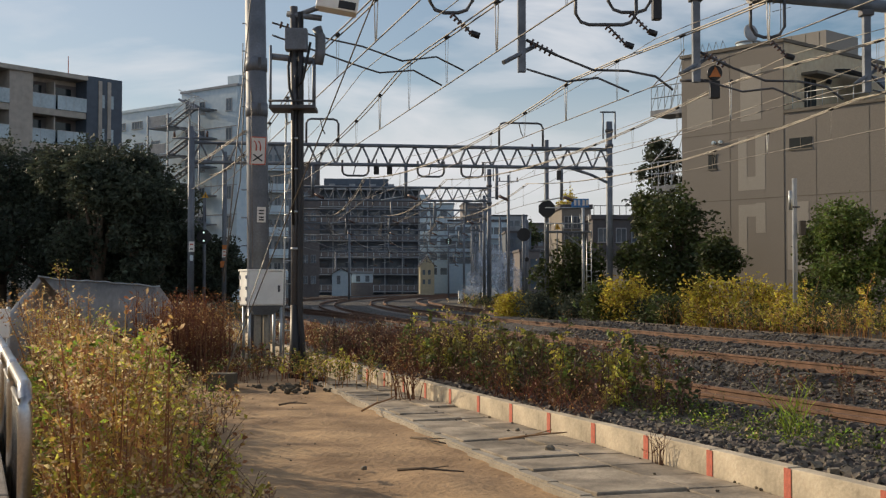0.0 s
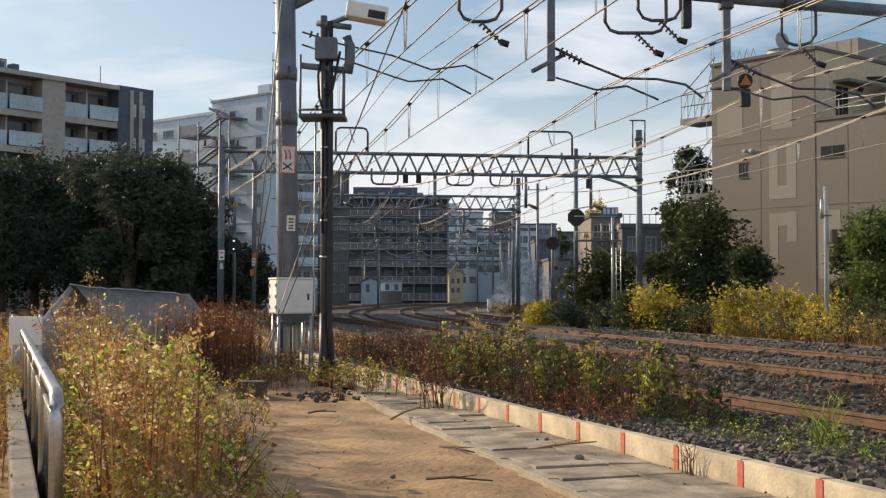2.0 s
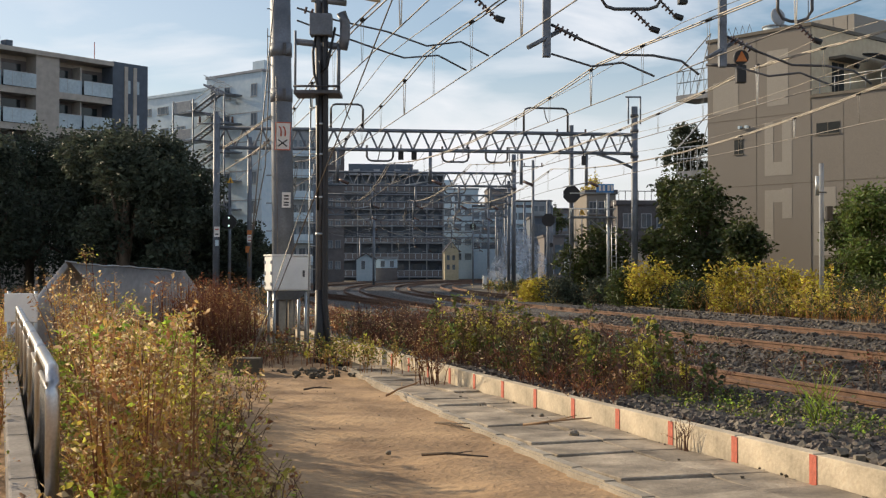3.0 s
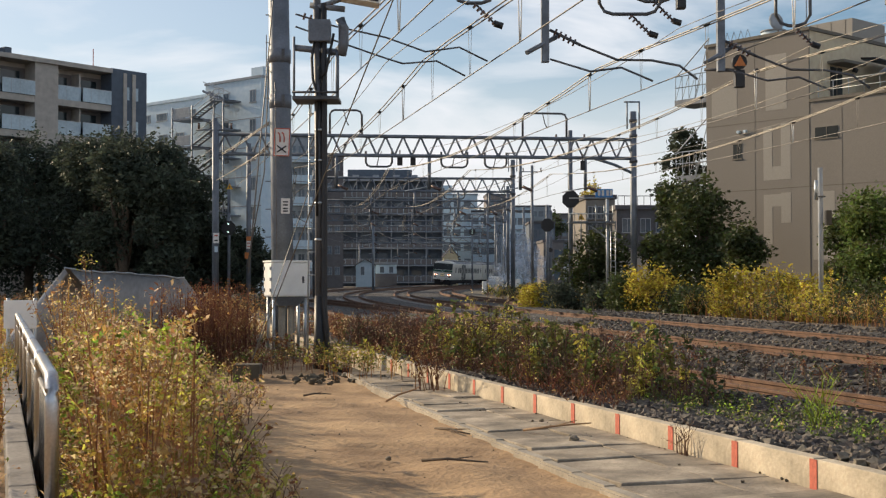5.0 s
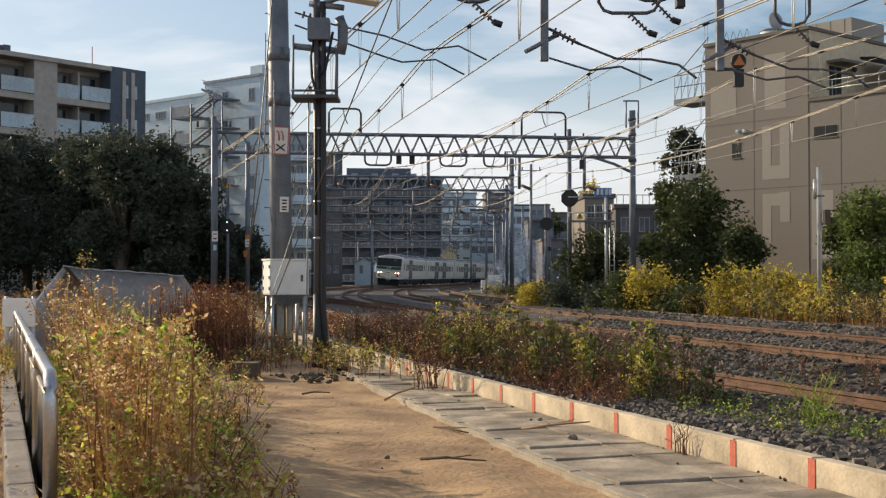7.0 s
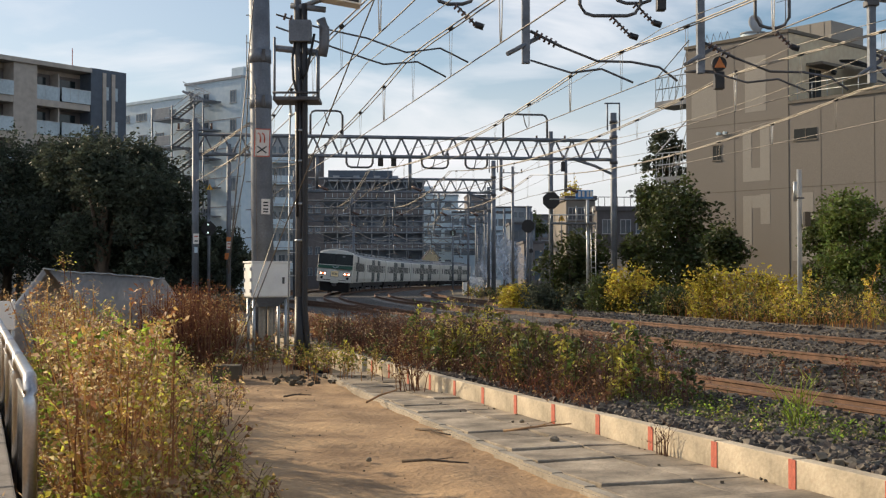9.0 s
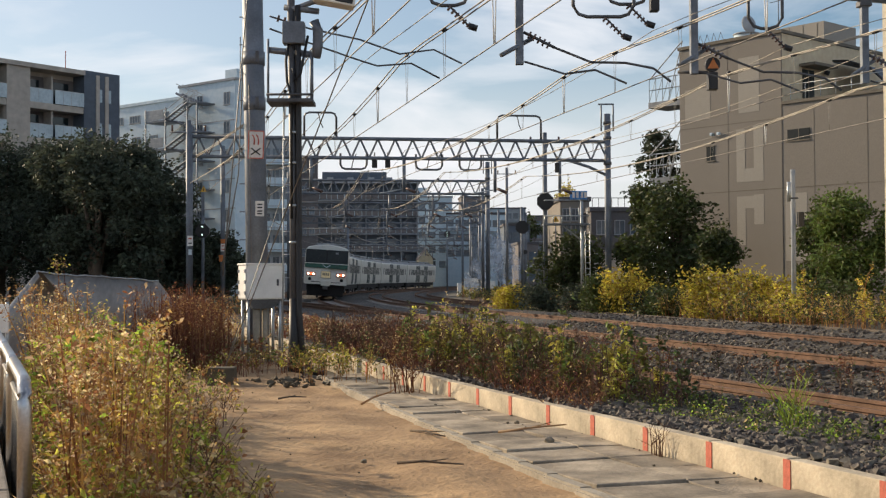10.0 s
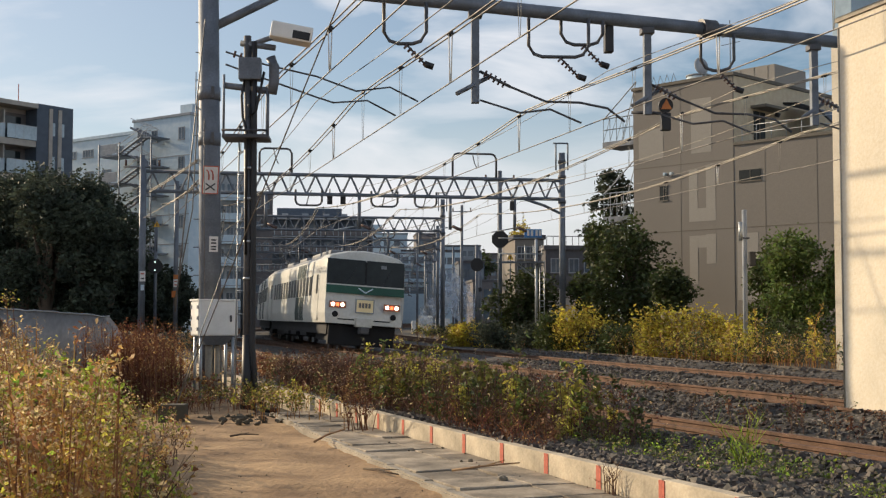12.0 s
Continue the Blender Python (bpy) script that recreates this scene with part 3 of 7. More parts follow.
def along(f, dz=0.0):
    p = BA + (BB - BA) * f
    return Vector((p.x, p.y, p.z + dz))


for f in (0.366, 0.645, 0.953):
    p = along(f)
    bm = bmesh.new()
    box(bm, -0.085, -0.085, -2.15, 0.085, 0.085, 0.0, bevel=0.01)
    hanger = part("hanger_post", bm, GREYSTEEL, beam1, m=Matrix.Translation(p))
    bm = bmesh.new()
    box(bm, -0.15, -0.15, -0.28, 0.15, 0.15, -0.13, bevel=0.02)
    part("bracket", bm, DARKSTEEL, hanger)
    bar_part("bracket_arm", hanger, GREYSTEEL, [(-0.42, -0.3, -2.0), (0.3, 0.15, -1.55)], 0.05, 8)
    bar_part("rod", hanger, DARKSTEEL, [(0.1, 0, -1.45), (0.55, -0.1, -1.7), (0.75, -0.1, -1.8)], 0.035, 6)
    for k in range(5):
        bar_part("insulator_disc", hanger, INSULATOR, [(0.2 + 0.1 * k, -0.02, -1.5 - 0.055 * k), (0.24 + 0.1 * k, -0.02, -1.52 - 0.055 * k)], 0.08, 10)
    bar_part("pull_off_arm", hanger, DARKSTEEL, [(0.75, -0.1, -1.8), (1.5, -0.3, -2.15), (2.2, -0.5, -2.2), (2.75, -0.7, -2.35), (3.1, -0.8, -2.65)], 0.028, 6)
    bar_part("pull_off_arm", hanger, DARKSTEEL, [(0.1, -0.1, -2.1), (0.9, -0.6, -2.45), (1.5, -0.9, -2.42), (2.1, -1.2, -2.75)], 0.025, 6)
for f0, w in ((0.262, 0.9), (0.497, 1.35), (0.535, 0.95), (0.77, 0.8)):
    p = along(f0)
    bm = bmesh.new()
    h = 0.98 if f0 != 0.535 else 0.66
    tube(bm, [(-w / 2, 0, -0.1), (-w / 2, 0, -h + 0.25), (-w / 2 + 0.12, 0, -h + 0.06), (-w / 2 + 0.3, 0, -h), (w / 2 - 0.3, 0, -h), (w / 2 - 0.12, 0, -h + 0.06), (w / 2, 0, -h + 0.25), (w / 2, 0, -0.1)], 0.04, 8)
    loop = part("loop_hanger", bm, DARKSTEEL, beam1, m=Matrix.Translation(p))
    bar_part("insulator_rod", loop, DARKSTEEL, [(0.0, -0.05, -h), (0.44, -0.05, -h - 0.46)], 0.022, 6)
    for k in range(6):
        q = Vector((0.1 * k * 0.8, -0.05, -h - 0.06 - 0.07 * k))
        bar_part("insulator_disc", loop, INSULATOR, [q, q + Vector((0.03, 0, -0.03))], 0.06, 10)
    bar_part("clamp", loop, BLACK, [(0.42, -0.05, -h - 0.44), (0.6, -0.05, -h - 0.5)], 0.07, 8)


def column(parent, x, y, z1, r, mat=None):
    return bar_part("column", parent, mat or GREYSTEEL, [(x, y, -0.1), (x, y, z1)], r, 12)


def lattice_gantry(xa, ya, xb, yb, z0, z1, label, extra=(), r=0.16, bays=20, arch=True):
    """A lattice beam between two columns, with hanging frames over the tracks."""
    th = thing("catenary_gantry", Matrix(), label, "gantry", "catenary gantries")
    a, b = Vector((xa, ya, 0)), Vector((xb, yb, 0))
    column(th, xa, ya, z1 + 0.5, r)
    column(th, xb, yb, z1 + 1.3, r)
    for z, name in ((z0, "lower_chord"), (z1, "upper_chord")):
        bar_part(name, th, GREYSTEEL, [a + Vector((0, 0, z)), b + Vector((0, 0, z))], 0.088, 6)
    for i in range(bays):
        p, q = a + (b - a) * (i / bays), a + (b - a) * ((i + 1) / bays)
        m_ = (p + q) / 2
        bm = bmesh.new()
        tube(bm, [p + Vector((0, 0, z0)), m_ + Vector((0, 0, z1))], 0.045, 4)
        tube(bm, [m_ + Vector((0, 0, z1)), q + Vector((0, 0, z0))], 0.045, 4)
        part("lacing", bm, GREYSTEEL, th)
    d = (b - a).normalized()
    if arch:
        bar_part("haunch", th, GREYSTEEL, [b + Vector((0, 0, z0 - 0.7)), b - d * 0.9 + Vector((0, 0, z0 - 0.3)), b - d * 1.9 + Vector((0, 0, z0))], 0.07, 6)
    for f in (0.28, 0.5, 0.72, 0.88):
        p = a + (b - a) * f
        post = bar_part("drop_post", th, GREYSTEEL, [p + Vector((0, 0, z0)), p + Vector((0, 0, z0 - 1.5))], 0.075, 6)
        bar_part("insulator", post, INSULATOR, [p + Vector((0.1, -0.1, z0 - 1.35)), p + Vector((0.5, -0.3, z0 - 1.55))], 0.07, 8)
        bar_part("steady_arm", post, PALESTEEL, [p + Vector((-0.1, 0, z0 - 1.4)), p + Vector((-1.1, -0.3, z0 - 1.6))], 0.03, 5)
    for dx in (-0.28, 0.28):
        bar_part("head_post", th, GREYSTEEL, [b + Vector((dx, 0, z1 + 0.5)), b + Vector((dx, 0, z1 + 1.75))], 0.04, 5)
    bar_part("head_bar", th, GREYSTEEL, [b + Vector((-0.42, 0, z1 + 1.75)), b + Vector((0.3, 0, z1 + 1.75))], 0.04, 5)
    for z in (z0 - 0.2, z1 + 0.1, z1 + 0.8):
        bar_part("column_band", th, DARKSTEEL, [b + Vector((0, 0, z)), b + Vector((0, 0, z + 0.14))], r + 0.04, 10)
    for f, w, up in extra:
        p = a + (b - a) * f
        za, zb = (z1, z1 + 1.15) if up else (z0 + 0.2, z0 - 0.5)
        bm = bmesh.new()
        sgn = 0.2 if up else -0.2
        tube(bm, [p - d * w / 2 + Vector((0, 0, za)), p - d * w / 2 + Vector((0, 0, zb - sgn)), p - d * (w / 2 - 0.07) + Vector((0, 0, zb - 0.3 * sgn)), p - d * (w / 2 - 0.22) + Vector((0, 0, zb)),
                  p + d * (w / 2 - 0.22) + Vector((0, 0, zb)), p + d * (w / 2 - 0.07) + Vector((0, 0, zb - 0.3 * sgn)), p + d * w / 2 + Vector((0, 0, zb - sgn)), p + d * w / 2 + Vector((0, 0, za))], 0.05, 6)
        tube(bm, [p - d * 0.1 + Vector((0, 0, zb)), p + Vector((0, 0, zb - 2.2 * sgn)), p + d * 0.12 + Vector((0, 0, zb - 3.4 * sgn))], 0.025, 5)
        part("frame_loop", bm, DARKSTEEL, th)
    return th


lattice_gantry(-9.95, 53.5, 8.88, 56.0, 6.97, 7.84, "grey lattice gantry spanning all the tracks",
               ((0.302, 1.43, True), (0.38, 1.18, False), (0.78, 2.05, True), (0.56, 1.2, False), (0.66, 1.0, False)), 0.15, 24)
lattice_gantry(-8.39, 80.5, 4.84, 82.0, 7.26, 8.14, "second grey lattice gantry farther down the line", ((0.35, 1.6, False), (0.7, 1.4, False)), 0.15, 16)
for ya_, xa_, xb_, za_, zb_ in ((104, -10.69, 5.76, 7.45, 8.08), (126, -12.54, 6.62, 7.36, 8.06), (150, -14.58, 7.33, 7.08, 7.78), (176, -16.29, 8.19, 6.49, 7.23), (205, -13.73, 9.15, 6.46, 7.22)):
    lattice_gantry(xa_, ya_ - 1, xb_, ya_ + 1, za_, zb_, "distant grey lattice gantry down the line", ((0.3, 1.6, False), (0.65, 1.6, False)), 0.14, 12, False)

# single masts beyond
for x_, y_, top_ in ((-9.70, 52, 8.34), (-9.20, 58, 7.92), (7.19, 96, 10.34), (6.39, 60, 8.76), (-6.75, 120, 6.69), (4.39, 115, 8.35), (6.25, 140, 9.18), (8.49, 125, 8.65)):
    th = thing("line_mast", pose(x_, y_, 0), "plain grey steel mast beside the line", "mast", "line masts")
    column(th, 0, 0, top_, 0.11, GREYSTEEL)
    bar_part("cross_arm", th, GREYSTEEL, [(-0.8, 0, top_ - 0.5), (0.8, 0, top_ - 0.5)], 0.04, 6)
    for dx_ in (-0.7, 0.7):
        bar_part("insulator", th, INSULATOR, [(dx_, 0, top_ - 0.46), (dx_, 0, top_ - 0.2)], 0.05, 8)
th = thing("line_mast", pose(12.88, 41.2, 0), "slim weathered post beyond the tracks", "mast", "line masts")
column(th, 0, 0, 5.2, 0.085, WALL_GREY)


# ---- buildings ----
def window_mesh(w, h, name="window"):
    bm = bmesh.new()
    box(bm, -w / 2, -0.05, -h / 2, w / 2, 0.03, h / 2)
    me = mesh_of(name, bm, WINDOWGLASS)
    return me


def building(x, y, heading, width, depth, height, wall, label, roof=None, category="building"):
    """A house body; its frame's x runs along the front, y into the depth."""
    th = thing("building", pose(x, y, -0.1, 0, 0, heading), label, category, "buildings along the line")
    body = block_part("wall", th, wall, (0, 0, 0, width, depth, height))
    block_part("roof", th, roof or WALL_GREY, (-0.15, -0.15, height + 0.003, width + 0.15, depth + 0.15, height + 0.35), None, 0.03)
    return th


def windows(th, xs, zs, w, h, frames=True, y=0.0, side=None):
    me = window_mesh(w, h)
    frame_me = None
    if frames:
        bm = bmesh.new()
        for dims in ((-w / 2 - 0.06, -0.07, h / 2, w / 2 + 0.06, 0, h / 2 + 0.06), (-w / 2 - 0.1, -0.12, -h / 2 - 0.08, w / 2 + 0.1, 0, -h / 2),
                     (-w / 2 - 0.06, -0.07, -h / 2, -w / 2, 0, h / 2), (w / 2, -0.07, -h / 2, w / 2 + 0.06, 0, h / 2), (-0.025, -0.07, -h / 2, 0.025, 0, h / 2)):
            box(bm, *dims)
        frame_me = mesh_of("window_frame", bm, WALL_GREY)
    for z in zs:
        for x in xs:
            m = pose(x, y, z) if side is None else pose(side, x, z, 0, 0, 90)
            win = new("window", me)
            win.parent, win.matrix_local = th, m
            if frame_me:
                fr = new("window_frame", frame_me)
                fr.parent = win


# apartment house among the trees
apt = building(-42.45, 86.3, 50.0, 24.7, 14, 19.0, WALL_WARM, "grey apartment house with glass balconies and dark end wall")
# unseen end of the house, added so that its shadow reaches the train
block_part("unseen_wing", apt, WALL_WARM, (-17.0, -0.9, 0, -0.004, 14, 19.0))
block_part("wing_roof", apt, WALL_GREY, (-17.15, -1.05, 19.003, -0.16, 14.1, 19.35))
zs = [2.86 * k + 1.75 for k in range(1, 6)]
DEEP = 1.5
for x0, x1, split in ((2.2, 6.2, 4.2), (8.0, 14.1, 11.2), (16.2, 21.2, 18.4)):
    for z in zs:
        block_part("balcony_floor", apt, WALL_WARM, (x0, -DEEP, z - 0.52, x1, -0.003, z))
        # darker than the house wall: the deep recess's shade put into its colour
        back = block_part("balcony_back", apt, WALL_BROWN, (x0, -0.04, z + 0.003, x1, -0.003, z + 2.33))
        block_part("balcony_window", back, GLASS, (x0 + 0.3, -0.07, z + 0.05, split - 0.5, -0.043, z + 2.05))
        block_part("balcony_window", back, GLASS, (split + 0.3, -0.07, z + 0.05, x1 - 0.5, -0.043, z + 2.05))
        block_part("balcony_divider", apt, WALL_WARM, (split - 0.06, -DEEP + 0.3, z + 0.003, split + 0.06, -0.045, z + 2.33))
        for gx0, gx1, dy in ((x0 + 0.03, split - 0.03, 0.12), (split + 0.03, x1 - 0.03, -0.1)):
            glass = block_part("balcony_glass", apt, BALCONY_GLASS, (gx0, -DEEP + dy - 0.02, z + 0.02, gx1, -DEEP + dy + 0.02, z + 1.12))
            block_part("rail_cap", glass, PALESTEEL, (gx0, -DEEP + dy - 0.04, z + 1.122, gx1, -DEEP + dy + 0.04, z + 1.17))
            for k in range(1, int((gx1 - gx0) / 0.75)):
                block_part("glass_joint", glass, WALL_GREY, (gx0 + 0.75 * k, -DEEP + dy - 0.026, z + 0.04, gx0 + 0.75 * k + 0.03, -DEEP + dy - 0.021, z + 1.1))
for x0, x1 in ((-0.003, 2.19), (6.21, 7.99), (14.11, 16.19)):
    block_part("front_pier", apt, WALL_WARM, (x0, -DEEP - 0.02, 0, x1, -0.003, 19.0))
block_part("end_panel", apt, WALL_DARK, (21.21, -DEEP - 0.06, 0, 24.75, 0.0, 19.2))
for x in (22.35, 23.25):
    fin = block_part("pale_fin", apt, WALL_WARM, (x, -DEEP - 0.14, 4.0, x + 0.34, -DEEP - 0.063, 18.9))
    for z in zs:
        block_part("slot_window", apt, BALCONY_GLASS, (x + 0.38, -DEEP - 0.09, z + 0.6, x + 0.62, -DEEP - 0.063, z + 1.7))
block_part("eave", apt, WALL_WARM, (-0.3, -DEEP - 0.25, 18.75, 21.2, -0.003, 19.12))
block_part("roof_house", apt, WALL_GREY, (9.5, 2, 19.36, 13.0, 6, 20.6))
for x in (9.8, 10.7, 12.0):
    block_part("roof_unit", apt, WALL_DARK, (x, -0.6, 19.36, x + 0.6, 0.2, 19.8), None, 0.03)
bar_part("roof_aerial", apt, SIGNRED, [(24.5, 6.0, 19.3), (24.5, 6.0, 22.2)], 0.04, 5)

# pale office block, its taller half carrying an open steel stair
white = building(-33.8, 137, -40.0, 11.8, 5, 20.9, WALL_PALE, "pale blue office block with small windows and open steel stair", WALL_PALE)
block_part("tall_wall", white, WALL_PALE, (11.804, -0.5, 0, 20.6, 3.2, 22.0))
block_part("tall_parapet", white, WALL_GREY, (11.7, -0.62, 22.003, 20.7, 3.3, 22.25))
block_part("roof_house", white, WALL_PALE, (17.4, 1, 22.253, 19.2, 3, 23.5))
bar_part("roof_mast", white, WIRE, [(18.6, 2, 23.4), (18.6, 2, 27.0)], 0.05, 5)
windows(white, [1.08, 3.2, 4.1, 6.2, 7.2, 9.1], [19.4], 0.85, 0.75)
windows(white, [0.9, 3.9, 6.85], [16.4, 13.4, 10.4], 1.35, 2.0)
windows(white, [13.0, 15.2, 19.4], [20.2, 17.2, 14.2, 11.2, 8.2, 5.2], 0.8, 1.2, True, -0.5)
for z in (8.9, 11.9, 14.9, 17.9):
    block_part("string_course", white, WALL_GREY, (11.81, -0.53, z, 20.6, -0.503, z + 0.1))
for k in range(6):
    z = 3.6 + 2.95 * k
    block_part("stair_landing", white, GREYSTEEL, (9.4, -3.0, z - 0.16, 12.7, -0.63, z))
    block_part("landing_screen", white, WALL_GREY, (9.4, -3.03, z + 0.1, 12.3, -2.99, z + 1.1))
    block_part("half_landing", white, GREYSTEEL, (16.2, -3.0, z + 1.32, 17.7, -0.63, z + 1.47))
    for y, a_, b_ in ((-2.6, (12.7, z), (16.2, z + 1.45)), (-1.2, (16.2, z + 1.45), (12.7, z + 2.9))):
        for dy in (-0.4, 0.4):
            bar_part("stair_string", white, GREYSTEEL, [(a_[0], y + dy, a_[1]), (b_[0], y + dy, b_[1])], 0.13, 4)
            bar_part("stair_rail", white, PALESTEEL, [(a_[0], y + dy, a_[1] + 1.0), (b_[0], y + dy, b_[1] + 1.0)], 0.045, 4)
        for j in range(8):
            f = (j + 0.5) / 8
            px, pz = a_[0] + (b_[0] - a_[0]) * f, a_[1] + (b_[1] - a_[1]) * f
            block_part("stair_tread", white, GREYSTEEL, (px - 0.15, y - 0.4, pz - 0.02, px + 0.15, y + 0.4, pz + 0.02))
    for x0, x1, zz in ((9.4, 12.7, z), (16.2, 17.7, z + 1.47)):
        for dz in (0.55, 1.1):
            bar_part("landing_rail", white, PALESTEEL, [(x0, -3.0, zz + dz), (x1, -3.0, zz + dz)], 0.04, 4)
        for j in range(5):
            x = x0 + (x1 - x0) * j / 4
            bar_part("landing_post", white, PALESTEEL, [(x, -3.0, zz), (x, -3.0, zz + 1.1)], 0.03, 4)
for x in (9.4, 12.7, 16.2, 17.7):
    bar_part("stair_post", white, GREYSTEEL, [(x, -3.0, 0.1), (x, -3.0, 19.6)], 0.08, 6)

# buildings behind the pole and in the middle distance
brown = building(-20.76, 162, 14.0, 3.9, 18, 20.4, WALL_GREY, "tall pale flats with shaded galleries beyond the bend", WALL_GREY)
for k in range(6):
    z = 17.2 - 2.9 * k
    block_part("gallery_slab", brown, WALL_PALE, (0.2, -1.1, z - 0.2, 3.9, -0.003, z))
    block_part("gallery_rail", brown, WALL_PALE, (0.2, -1.12, z + 0.1, 3.9, -1.08, z + 0.95))
windows(brown, [0.9, 2.1, 3.2], [18.5 - 2.9 * k for k in range(6)], 0.8, 1.4)
annex = building(-17.3, 168, 6.0, 3.75, 12, 18.5, WALL_BROWN, "brown brick block beside the long flats", WALL_BROWN)
windows(annex, [0.8, 1.8, 2.9], [17.0 - 2.9 * k for k in range(6)], 0.6, 1.0)
flats = building(-18.20, 216, 3.0, 18.6, 14, 18.70, WALL_DARK, "long dark apartment block with open galleries")
zs = [18.70 - 3.0 * k - 2.9 for k in range(6)]
for z in zs:
    block_part("gallery_slab", flats, WALL_GREY, (0, -1.4, z - 0.2, 18.5, -0.003, z))
    block_part("gallery_rail", flats, WALL_BROWN, (0, -1.42, z + 0.1, 18.5, -1.38, z + 1.0))
for x in (0.1, 3.1, 6.2, 9.2, 12.3, 15.4, 18.3):
    block_part("fin_wall", flats, WALL_GREY, (x, -1.45, 0, x + 0.15, 0, 18.70))
for x in (1.1, 2.3, 4.2, 5.4, 7.2, 8.5, 10.3, 11.4, 13.4, 14.5, 16.4, 17.5):
    for z in zs:
        block_part("rail_post", flats, WALL_PALE, (x, -1.46, z + 0.1, x + 0.08, -1.425, z + 1.0))
for z in zs:
    bar_part("gallery_handrail", flats, PALESTEEL, [(0, -1.42, z + 1.04), (18.5, -1.42, z + 1.04)], 0.05, 4)
block_part("parapet", flats, WALL_GREY, (-0.1, -1.5, 18.7, 18.6, -0.16, 19.15))
for x in (2.4, 6.0, 9.7, 12.9):
    block_part("roof_unit", flats, WALL_GREY, (x, 0.2, 19.06, x + 1.1, 0.9, 19.9))
windows(flats, [1.6, 4.6, 7.7, 10.7, 13.8, 16.8], [z + 1.2 for z in zs], 1.7, 1.7, False, -0.01)
block_part("upper_storey", flats, WALL_DARK, (1.5, 1, 18.70 + 0.36, 13.0, 9, 20.00 + 0.9))
pent = building(-4.35, 240, 0.0, 11.5, 14, 17.80, WALL_PALE, "pale flats with stepped top floors", WALL_GREY)
windows(pent, [1.5, 3.5, 5.5, 7.5, 9.5], [17.80 - 2.9 * k - 1.6 for k in range(5)], 1.3, 1.3, False)
block_part("set_back_storey", pent, WALL_PALE, (0.5, 2, 17.80 + 0.36, 6.5, 10, 19.92))
for i, (x, y, wide, high, wall_mat) in enumerate(((5.65, 225, 4.40, 13.64, WALL_PALE), (9.62, 235, 3.61, 12.76, WALL_GREY), (11.82, 210, 3.91, 12.83, WALL_PALE), (13.79, 190, 3.98, 9.98, WALL_DARK), (13.89, 165, 2.69, 6.33, WALL_BROWN), (9.8, 262, 5.6, 19.3, WALL_BROWN), (15.6, 270, 4.4, 17.2, WALL_PALE), (20.4, 276, 4.6, 17.6, WALL_GREY), (25.4, 280, 6.0, 16.0, WALL_BROWN))):
    town_house = building(x, y, -3.0 + i, wide, 9, high, wall_mat, "small town house beyond the bend in the line", ROOFDARK)
    n = 3 if wide > 3.8 else 2
    windows(town_house, [wide * (j + 0.5) / n for j in range(n)], [high - 2.8 * j - 1.6 for j in range(5 if high > 15 else 3 if high > 9 else 2)], 1.1, 1.2, False)
    for j in range(1, 5 if high > 15 else 3 if high > 9 else 2):
        block_part("floor_band", town_house, WALL_GREY, (-0.05, -0.5, high - 2.8 * j - 0.3, wide + 0.05, -0.003, high - 2.8 * j - 0.1))


def gable_house(x, y, heading, w, d, h, ridge, wall, label):
    th = thing("house", pose(x, y, -0.1, 0, 0, heading), label, "house", "small houses by the track")
    bm = bmesh.new()
    outline = [(0, 0), (w, 0), (w, h), (w / 2, ridge), (0, h)]
    lo = [bm.verts.new((a, 0, b)) for a, b in outline]
    hi = [bm.verts.new((a, d, b)) for a, b in outline]
    for i in range(5):
        bm.faces.new((lo[i], lo[(i + 1) % 5], hi[(i + 1) % 5], hi[i]))
    bm.faces.new(lo)
    bm.faces.new(hi[::-1])
    part("wall", bm, wall, th)
    for sx in (0, 1):
        bm = bmesh.new()
        x0 = -0.2 if sx == 0 else w + 0.2
        z0 = h - 0.2 * (ridge - h) / (w / 2)
        pts = [(x0, -0.2, z0 + 0.02), (w / 2, -0.2, ridge + 0.02), (w / 2, d + 0.2, ridge + 0.02), (x0, d + 0.2, z0 + 0.02)]
        a = [bm.verts.new(p) for p in pts]
        b = [bm.verts.new((p[0], p[1], p[2] + 0.14)) for p in pts]
        bm.faces.new(a[::-1])
        bm.faces.new(b)
        for i in range(4):
            bm.faces.new((a[i], a[(i + 1) % 4], b[(i + 1) % 4], b[i]))
        part("roof_slope", bm, ROOFDARK, th)
    return th


hut = gable_house(-12.53, 178, 4, 2.78, 5, 3.38, 4.20, WALL_PALE, "small white gabled hut beside the tracks")
windows(hut, [0.982], [2.56], 0.5, 1.2, False)
shed = building(-9.99, 184, 2, 3.22, 5, 3.53, WALL_PALE, "low white lineside hut with flat roof")
windows(shed, [1.0, 2.4], [2.77], 0.6, 0.9, False)
block_part("dark_base", shed, WALL_BROWN, (-0.03, -0.06, 0, 3.22 + 0.03, -0.003, 2.18))
yellow = gable_house(0.433, 200, 6, 2.33, 3.5, 5.03, 6.52, WALL_YELLOW, "narrow yellow tower house by the line")
windows(yellow, [0.6, 1.5], [3.92, 2.37], 0.45, 0.8, False)

